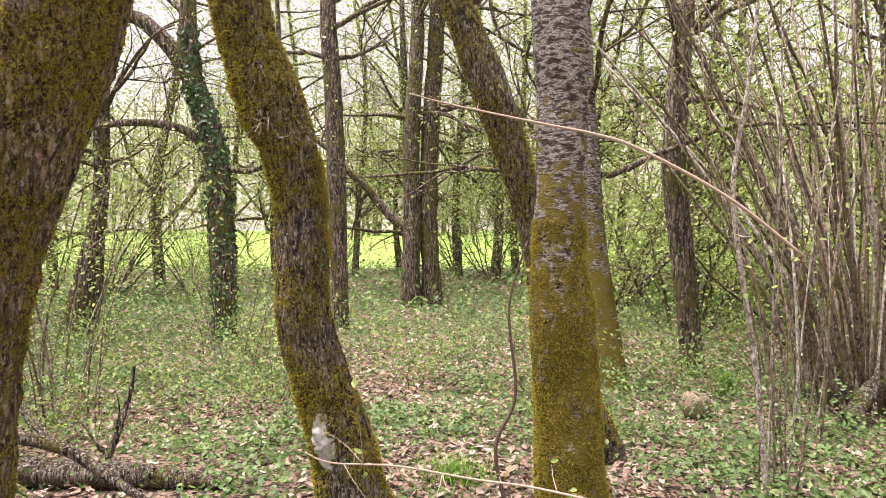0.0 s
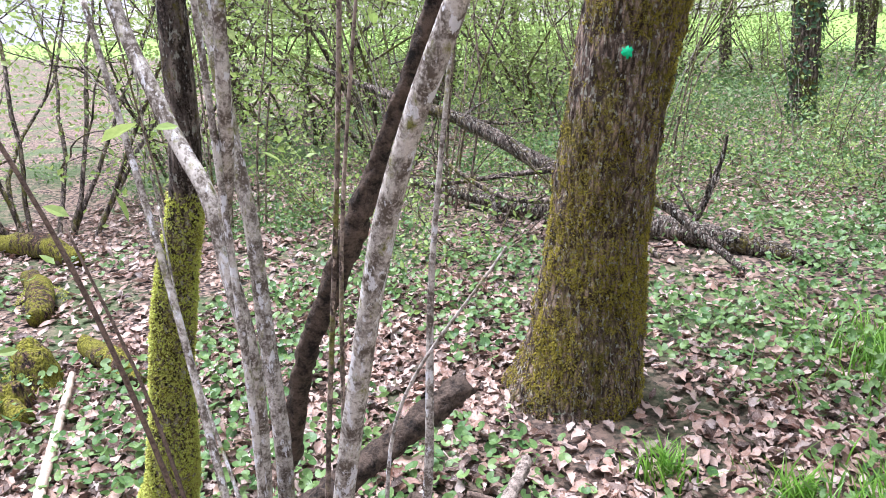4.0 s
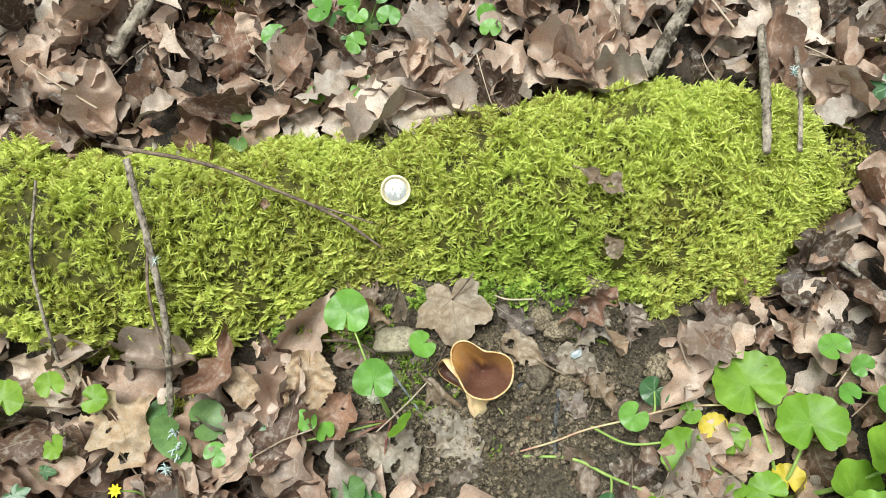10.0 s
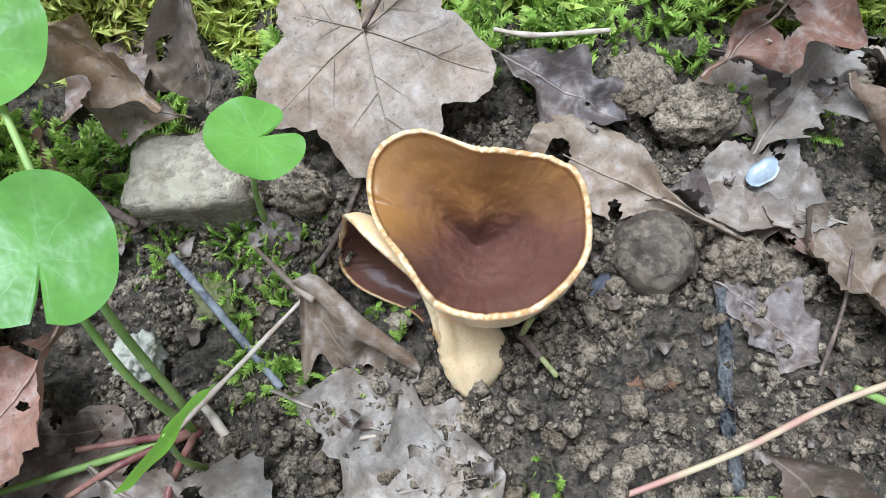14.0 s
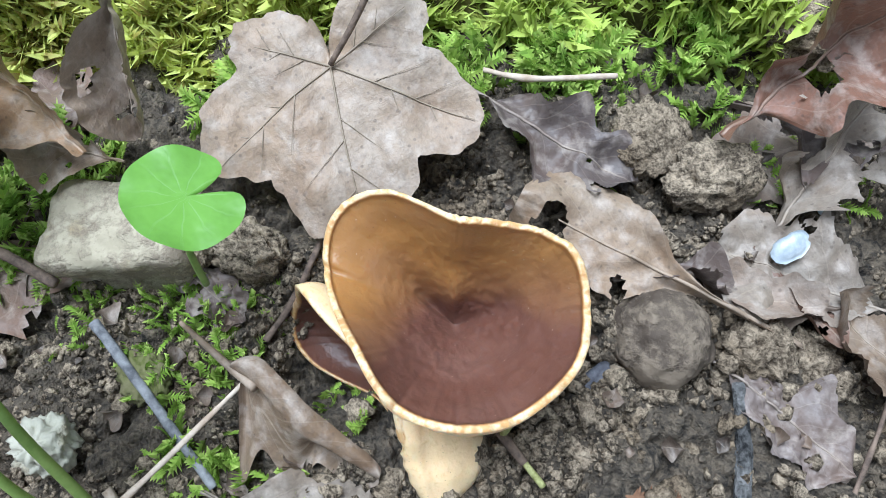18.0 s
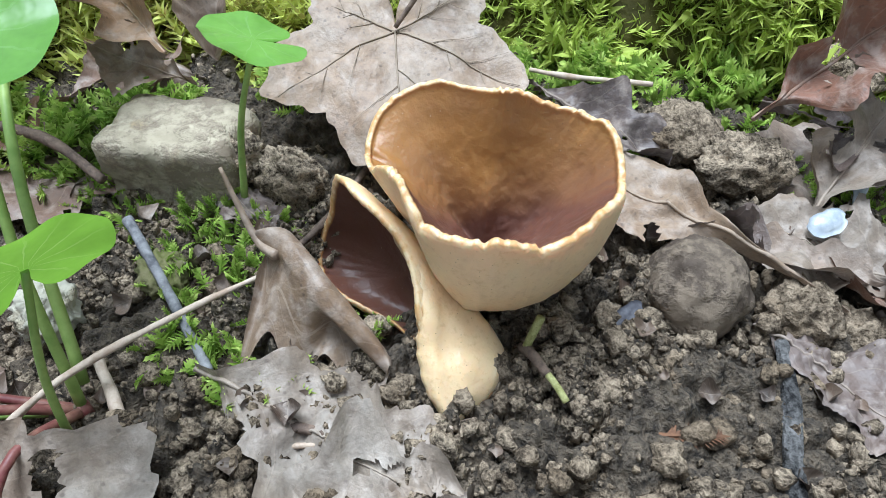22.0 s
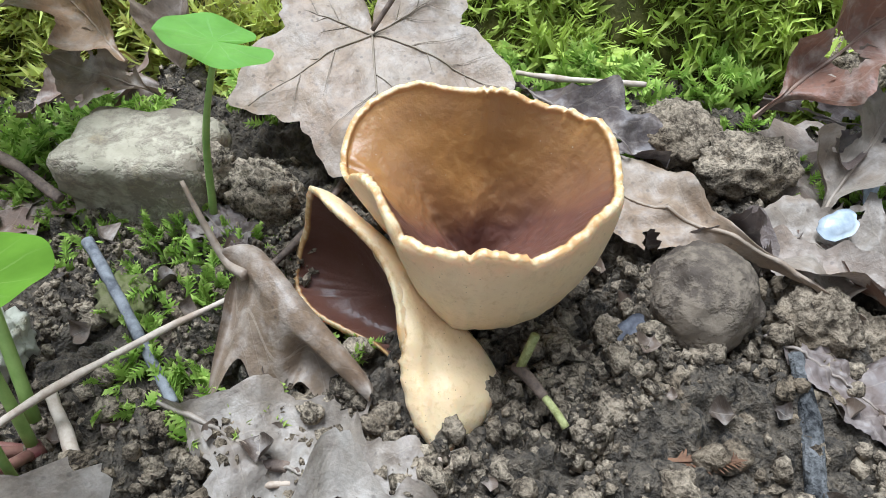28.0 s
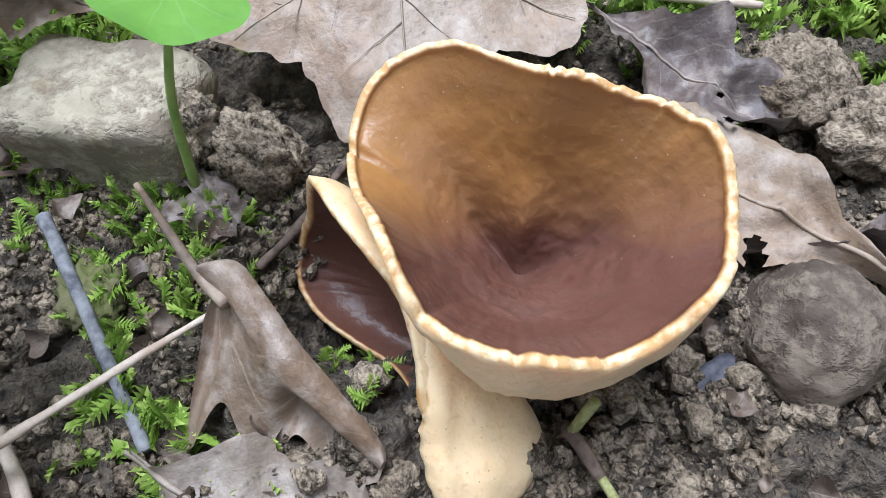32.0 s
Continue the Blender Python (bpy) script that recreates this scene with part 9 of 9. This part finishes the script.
def far_wood():
    """The wood on the other side of the meadow, as one mass of trunks and clumps."""
    g = rng(440)
    trunks, tops = Soup(), Soup()
    n = 820
    x = g.uniform(-190, 170, n)
    y = 76 + 0.10 * np.abs(x) + g.gamma(1.3, 32, n)
    for k in range(n):
        h = g.uniform(8, 15)
        rise = max(0.0, (y[k] - 100) * 0.30)
        p = np.array([(x[k], y[k], -0.5 + rise), (x[k] + g.normal(0, 0.4), y[k], rise + h * 0.5), (x[k] + g.normal(0, 0.9), y[k], rise + h)])
        trunks.add(*tube(p, np.array([0.20, 0.14, 0.04]), 4, closed=False))
        m = 46
        c = np.c_[x[k] + g.normal(0, 1.9, m), y[k] + g.normal(0, 1.5, m), rise + h * g.uniform(0.15, 1.05, m)]
        tops.many(DIA_V, flat_frames(g, m, g.uniform(0.5, 1.4, m), 0.9), c, q=DIA_Q, uv=DIA_UV)
    ob = tagged(new("far_wood"), "hazy line of trees in early leaf beyond the meadow", "trees", kind="stuff")
    part("trunks", trunks.mesh("trunks"), FAR_BARK, ob, "thin grey-brown trunks")
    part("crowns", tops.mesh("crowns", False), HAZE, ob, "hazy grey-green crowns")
    # the wooded hillside; distance haze is put into its paled grey-green colour
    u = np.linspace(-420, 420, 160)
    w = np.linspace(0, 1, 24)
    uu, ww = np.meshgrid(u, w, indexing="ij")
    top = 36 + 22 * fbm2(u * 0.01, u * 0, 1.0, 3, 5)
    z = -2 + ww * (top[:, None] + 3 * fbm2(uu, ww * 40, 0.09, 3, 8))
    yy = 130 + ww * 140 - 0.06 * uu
    thing("hillside", mesh_of("hillside", np.stack([uu, yy, z], -1).reshape(-1, 3), grid_quads(160, 24)), plain_material("haze-paled woodland", (0.22, 0.21, 0.18), (0.36, 0.36, 0.29), 0.22, 0.95, 0.8, 0.8), "distant wooded hillside, its grey-green paled for haze", "hill", kind="structure")


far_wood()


# ---- the hazel stool and the boughs lying round it ----
def pole(parent, rows, material, name="stem", sides=16, rings=50, rough=0.10, grain=40, seed=1, label=""):
    p = spline(rows, rings)
    return part(name, tube_mesh(name, p[:, :3], p[:, 3], sides, rough=rough, grain=grain, seed=seed, along=0.5), material, parent, label)


stool = tagged(new("hazel_stool"), "hazel stool with several grey-barked stems and cut ends", "shrub")
for k, rows in enumerate([
    [(-1.08, 0.44, -0.05, 0.034), (-1.055, 0.48, 0.18, 0.024), (-1.03, 0.50, 0.33, 0.021), (-0.995, 0.50, 0.50, 0.021), (-0.937, 0.50, 0.72, 0.021), (-0.893, 0.50, 0.87, 0.020), (-0.842, 0.50, 1.03, 0.021), (-0.785, 0.50, 1.16, 0.018), (-0.735, 0.50, 1.25, 0.019), (-0.673, 0.50, 1.36, 0.015), (-0.63, 0.50, 1.46, 0.014), (-0.57, 0.5, 1.8, 0.012), (-0.5, 0.5, 2.6, 0.008)],
    [(-1.14, 0.42, -0.05, 0.024), (-1.20, 0.47, 0.20, 0.018), (-1.19, 0.50, 0.53, 0.017), (-1.177, 0.50, 0.75, 0.018), (-1.208, 0.50, 0.90, 0.018), (-1.239, 0.50, 1.03, 0.018), (-1.34, 0.50, 1.16, 0.017), (-1.48, 0.50, 1.45, 0.014), (-1.55, 0.5, 2.2, 0.01)],
    [(-1.24, 0.55, -0.05, 0.028), (-1.322, 0.62, 0.27, 0.024), (-1.302, 0.62, 0.49, 0.022), (-1.31, 0.62, 0.73, 0.021), (-1.313, 0.62, 0.95, 0.018), (-1.342, 0.62, 1.14, 0.018), (-1.40, 0.62, 1.8, 0.014), (-1.42, 0.62, 2.5, 0.01)],
    [(-1.20, 0.50, 1.0, 0.014), (-1.14, 0.48, 1.10, 0.015), (-1.09, 0.46, 1.22, 0.013), (-1.05, 0.45, 1.4, 0.011)],
    [(-1.05, 0.40, -0.05, 0.014), (-1.10, 0.43, 0.3, 0.010), (-1.13, 0.46, 0.8, 0.008), (-1.12, 0.45, 1.5, 0.006)],
    [(-1.16, 0.45, -0.05, 0.012), (-1.27, 0.47, 0.4, 0.010), (-1.42, 0.50, 0.85, 0.009), (-1.60, 0.52, 1.35, 0.007)],
    [(-1.02, 0.52, -0.05, 0.022), (-0.99, 0.62, 0.2, 0.014), (-0.95, 0.66, 0.5, 0.011), (-0.93, 0.68, 0.9, 0.007), (-0.88, 0.7, 1.3, 0.004), (-0.84, 0.72, 1.8, 0.002)],
]):
    pole(stool, [(a, b, c, r * 0.78) for a, b, c, r in rows], HAZEL_BARK, "stem", 16 if k < 3 else 10, 60, 0.10, 45, k)
g = rng(849)
for k in range(6):
    a, h = g.uniform(0, 6.28), g.uniform(0.6, 1.7)
    x0, y0, o = -1.12 + 0.07 * math.cos(a), 0.48 + 0.07 * math.sin(a), g.uniform(0.1, 0.45)
    pole(stool, [(x0, y0, -0.04, 0.0050), (x0 + o * 0.25 * math.cos(a) + g.normal(0, 0.03), y0 + o * 0.25 * math.sin(a), h * 0.35, 0.0042), (x0 + o * 0.6 * math.cos(a) + g.normal(0, 0.05), y0 + o * 0.6 * math.sin(a), h * 0.7, 0.0032), (x0 + o * math.cos(a), y0 + o * math.sin(a), h, 0.002)], (BROWN_TWIG, COPPICE_BARK, HAZEL_BARK)[k % 3], "shoot", 7, 24, 0.1, 80, 30 + k)
pole(stool, [(-0.66, 0.51, 1.43, 0.006), (-0.651, 0.52, 1.462, 0.0055), (-0.62, 0.52, 1.474, 0.005), (-0.572, 0.52, 1.472, 0.005), (-0.543, 0.52, 1.458, 0.0048), (-0.51, 0.52, 1.442, 0.0045), (-0.482, 0.52, 1.435, 0.003), (-0.449, 0.52, 1.426, 0.002)], HAZEL_BARK, "side_branch", 8, 40, 0.1, 80, 50, "grey arching side branch")
pole(stool, [(-0.51, 0.52, 1.442, 0.0032), (-0.529, 0.52, 1.424, 0.003), (-0.562, 0.52, 1.404, 0.0024), (-0.59, 0.52, 1.382, 0.0015)], HAZEL_BARK, "side_branch", 8, 20, 0.1, 80, 51)
part("cut_stub", tube_mesh("cut_stub", spline([(-1.02, 0.44, 0.05), (-1.05, 0.47, 0.24), (-1.07, 0.50, 0.36)], 14), 0.015, 12, rough=0.15, grain=50), HAZEL_BARK, stool, "short cut stub")
part("cut_face", rock_mesh("cut_face", (0.014, 0.014, 0.006), 4, 0.08), BARE_WOOD, stool, "pale cut face").matrix_world = pose(-1.07, 0.50, 0.362, 10, -10, 0)
g = rng(850)
tips = [(-1.55 + g.normal(0, 0.25), 0.5 + g.normal(0, 0.2), 1.35 + g.normal(0, 0.25)) for _ in range(26)]
part("foliage", leaf_cloud(g, tips, 2, 0.03, 0.038, fine=True), SPRING, stool, "small opening leaves")

left_stool = tagged(new("hazel_stem_pair"), "pair of grey hazel stems leaning beside a log", "shrub")
pole(left_stool, [(-1.80, 0.11, -0.05, 0.028), (-1.83, 0.06, 0.2, 0.022), (-1.90, -0.03, 0.45, 0.020), (-2.04, -0.16, 0.8, 0.018), (-2.32, -0.42, 1.3, 0.016)], HAZEL_BARK, seed=11)
pole(left_stool, [(-1.86, 0.14, -0.05, 0.030), (-1.90, 0.10, 0.25, 0.024), (-1.98, 0.02, 0.6, 0.020), (-2.05, -0.05, 1.1, 0.016)], HAZEL_BARK, seed=12)

for name, rows, mt, lab, sides in [
    ("fallen_pole", [(-1.70, -0.07, 0.03, 0.022), (-1.52, 0.15, 0.12, 0.028), (-1.33, 0.42, 0.27, 0.029), (-1.19, 0.65, 0.42, 0.028), (-1.06, 0.91, 0.58, 0.027)], ROT_WOOD, "dark rotting pole propped across the hazel stool", 20),
    ("fallen_pole", [(-1.30, -0.62, 0.002, 0.028), (-1.276, -0.41, 0.004, 0.031), (-1.27, -0.26, -0.004, 0.029), (-1.20, -0.02, 0.000, 0.024), (-1.245, 0.21, 0.025, 0.026), (-1.336, 0.58, 0.05, 0.027)], ROT_WOOD, "dark wet rotting pole half buried in litter", 20),
    ("leaning_pole", [(-1.62, 0.85, 0.20, 0.022), (-1.454, 0.8, 0.545, 0.023), (-1.334, 0.8, 0.748, 0.024), (-1.224, 0.8, 0.928, 0.024), (-1.124, 0.8, 1.104, 0.014), (-0.98, 0.8, 1.35, 0.016), (-0.90, 0.8, 1.55, 0.012)], ROT_WOOD, "blackish decayed pole leaning through the stems", 14),
    ("fallen_branch", [(-1.18, 1.29, 0.15, 0.016), (-1.11, 1.07, 0.13, 0.018), (-1.028, 0.867, 0.08, 0.018), (-0.97, 0.726, 0.05, 0.016), (-0.87, 0.61, 0.04, 0.017), (-0.765, 0.513, 0.035, 0.019), (-0.68, 0.394, 0.03, 0.020), (-0.615, 0.268, 0.02, 0.018)], GREY_STICK, "grey lichened branch with a broken end", 18),
    ("fallen_branch", [(-1.12, 0.546, 0.42, 0.018), (-1.068, 0.517, 0.25, 0.018), (-0.961, 0.448, 0.12, 0.018), (-0.878, 0.494, 0.06, 0.016), (-0.754, 0.458, 0.02, 0.013)], GREY_STICK, "forked grey branch leaning off the stool", 14),
    ("fallen_branch", [(-0.965, 0.452, 0.125, 0.010), (-0.945, 0.42, 0.10, 0.008), (-0.929, 0.377, 0.075, 0.003)], BARE_WOOD, "splintered pale fork end", 12),
    ("fallen_branch", [(-1.145, 0.637, 0.22, 0.022), (-1.013, 0.593, 0.10, 0.020), (-0.85, 0.56, 0.02, 0.016)], GREY_STICK, "mossy grey branch propped on the stool", 14),
    ("fallen_branch", [(-0.78, 0.545, 0.0, 0.018), (-0.648, 0.663, 0.01, 0.022), (-0.515, 0.762, 0.01, 0.020), (-0.40, 0.84, 0.005, 0.014)], ROT_WOOD, "dark rotten branch with a pale split top", 14),
    ("fallen_branch", [(-1.56, -0.07, 0.02, 0.012), (-1.41, 0.125, 0.03, 0.014), (-1.319, 0.258, 0.05, 0.013), (-1.265, 0.326, 0.06, 0.016)], GREY_STICK, "grey stick lying against a dark pole", 12),
    ("fallen_branch", [(-1.90, -0.30, 0.015, 0.020), (-1.818, -0.20, 0.02, 0.020), (-1.76, 0.05, 0.03, 0.018)], GREY_STICK, "short pale branch on dead leaves", 12),
    ("fallen_branch", [(-1.44, 1.10, 0.02, 0.024), (-1.30, 1.09, 0.03, 0.024), (-1.19, 1.10, 0.02, 0.022)], ROT_WOOD, "dark rotten log piece", 12),
    ("fallen_branch", [(-2.99, 0.84, 0.05, 0.012), (-2.45, 0.53, 0.03, 0.016), (-1.889, 0.221, 0.02, 0.018)], PALE_TWIG, "long pale barkless stick on litter", 10),
    ("broken_wood", [(-0.62, 0.275, 0.022, 0.015), (-0.575, 0.252, 0.016, 0.011), (-0.528, 0.235, 0.008, 0.004)], BARE_WOOD, "splintered pale broken wood at a branch end", 12),
    ("broken_wood", [(-0.66, 0.345, 0.026, 0.014), (-0.62, 0.28, 0.016, 0.010), (-0.60, 0.22, 0.006, 0.004)], plain_material("bluish bare wood", (0.42, 0.44, 0.44), (0.60, 0.62, 0.62), 60, 0.8, 0.5, 0.002), "bluish-white weathered broken wood", 12),
    ("arching_shoot", [(-1.10, 0.94, 0.28, 0.007), (-0.87, 1.15, 0.16, 0.006), (-0.65, 1.23, 0.11, 0.005), (-0.51, 1.08, 0.0, 0.005)], BROWN_TWIG, "thin brown arching shoot rooted at its tip", 8),
    ("fallen_branch", [(-0.70, 0.12, 0.015, 0.012), (-0.66, 0.17, 0.02, 0.013), (-0.61, 0.20, 0.012, 0.011)], BROWN_TWIG, "short brown rotten stub", 10),
    ("fallen_branch", [(-0.98, 0.02, 0.012, 0.007), (-1.06, 0.06, 0.016, 0.008), (-1.17, 0.10, 0.016, 0.007)], PALE_TWIG, "slim pale stick on litter", 10),
    ("fallen_branch", [(-0.80, 0.22, 0.012, 0.006), (-0.86, 0.36, 0.03, 0.006), (-0.90, 0.46, 0.05, 0.005)], PALE_TWIG, "slim pale stick on litter", 10),
]:
    stick(name, rows, mt, lab, "fallen branch", sides + 4, 110, 0.55, 95, 5, "branches round the stool")

yellow_pole = tagged(new("mossy_pole"), "broken leaning trunk sheathed in yellow-green moss", "tree")
YP = [(-1.95, 0.61, -0.08, 0.085), (-1.90, 0.615, 0.05, 0.074), (-1.806, 0.62, 0.216, 0.060), (-1.715, 0.62, 0.52, 0.048), (-1.633, 0.62, 0.75, 0.044), (-1.548, 0.62, 0.93, 0.034), (-1.50, 0.62, 1.1, 0.03), (-1.45, 0.62, 1.6, 0.022)]
bark = trunk("trunk", YP, S_BARK, yellow_pole, sides=24, rings=70, seed=14)
tagged(part("moss", moss_on(bark, 15000, 35, (0.8, -0.6), -0.02, 0.98, 0.010, 0.33), MOSS, yellow_pole, "thick yellow-green moss"), kind="stuff")
STUMP_WOOD = bark_material("stump bark", (0.03, 0.02, 0.015), (0.14, 0.08, 0.055), (0.26, 0.25, 0.03), 0.5)
old_stump = tagged(new("mossy_stump"), "low crumbling stump of dark broken wood capped with moss", "stump")
for k, rows in enumerate([
    [(-3.32, 0.62, -0.03, 0.085), (-3.30, 0.62, 0.08, 0.075), (-3.28, 0.60, 0.16, 0.05), (-3.27, 0.60, 0.20, 0.012)],
    [(-3.12, 0.74, -0.03, 0.10), (-3.13, 0.75, 0.07, 0.085), (-3.16, 0.76, 0.13, 0.06), (-3.17, 0.77, 0.18, 0.015)],
    [(-2.98, 0.62, -0.03, 0.07), (-2.97, 0.62, 0.06, 0.06), (-2.95, 0.63, 0.11, 0.02)],
    [(-3.45, 0.50, 0.03, 0.035), (-3.15, 0.58, 0.06, 0.045), (-2.80, 0.60, 0.03, 0.03)],
]):
    part("wood", tube_mesh("wood", spline(rows, 30)[:, :3], spline(rows, 30)[:, 3], 20, rough=0.42, grain=26, seed=k, along=0.4), STUMP_WOOD, old_stump)
for i, rows in enumerate([[(-4.5, 1.25, 0.02, 0.05), (-4.1, 1.15, 0.05, 0.065), (-3.8, 1.02, 0.02, 0.05)], [(-3.3, 1.02, 0.02, 0.04), (-3.0, 1.0, 0.04, 0.05), (-2.75, 0.98, 0.02, 0.03)], [(-5.4, 1.4, 0.02, 0.06), (-5.0, 1.5, 0.06, 0.08), (-4.6, 1.55, 0.02, 0.05)]]):
    stick("rotten_log", rows, STUMP_WOOD, "short mossy length of rotten wood on the ground", "log", 16, 30, 0.35, 24, 40 + i)
for i, (x, y, r, n) in enumerate([(-3.10, 0.70, 0.12, 400), (-1.78, 0.50, 0.07, 350), (-1.62, 0.42, 0.06, 250), (-4.1, 1.15, 0.14, 500)]):
    moss_patch(x, y, r, n, 0.016, 860 + i, "yellow-green moss cushion on rotten wood", MOSS, "moss_cushion", rise=0.10 if i in (0, 3) else 0.03)
# broad dark leaves at the stool's foot
g = rng(861)
for lab, cx, cy, n, s in [("broad dark ivy leaves at the hazel stool's foot", -1.20, 0.40, 9, 0.035), ("broad ivy leaves at the hazel stool's foot", -1.07, 0.38, 10, 0.028), ("broad leaves beside the leaning stems", -2.15, 0.06, 9, 0.045), ("round herb leaves beside a dark pole", -1.28, -0.40, 8, 0.022), ("bright herb leaves on litter", -1.55, -0.25, 12, 0.028), ("round herb leaves on litter", -1.05, 0.22, 9, 0.022), ("round herb leaves on litter", -0.95, 0.33, 7, 0.02), ("round herb leaves on litter", -0.45, 0.35, 9, 0.022), ("round herb leaves on litter", -0.35, 0.55, 10, 0.024)]:
    herb_group(lab, [(cx + g.normal(0, 0.08), cy + g.normal(0, 0.07), 0.025 + g.uniform(0, 0.05), s * g.uniform(0.45, 0.85)) for _ in range(int(n * 1.7))], SPROUT_LEAF if s < 0.03 else HEAVY_LEAF, HERB, group="herbs round the stool")

# stump and brash under the coppice
stone("pale_stump", 1.85, 5.3, 0.06, (0.11, 0.10, 0.09), plain_material("bleached stump", (0.22, 0.16, 0.11), (0.42, 0.34, 0.26), 18, 0.9, 0.9, 0.02, (4, 4, 0.6)), "pale splintered cut stump by the coppice", 20, 60, 2.6, 0.2, "stump")
stick("fallen_bough", [(2.75, 4.9, 0.05, 0.06), (3.1, 5.2, 0.22, 0.06), (3.6, 5.5, 0.40, 0.05), (4.3, 5.8, 0.7, 0.04)], S_BARK, "dark fallen trunk among the coppice stems", "fallen branch", 14, 40, 0.2, 20, 61)
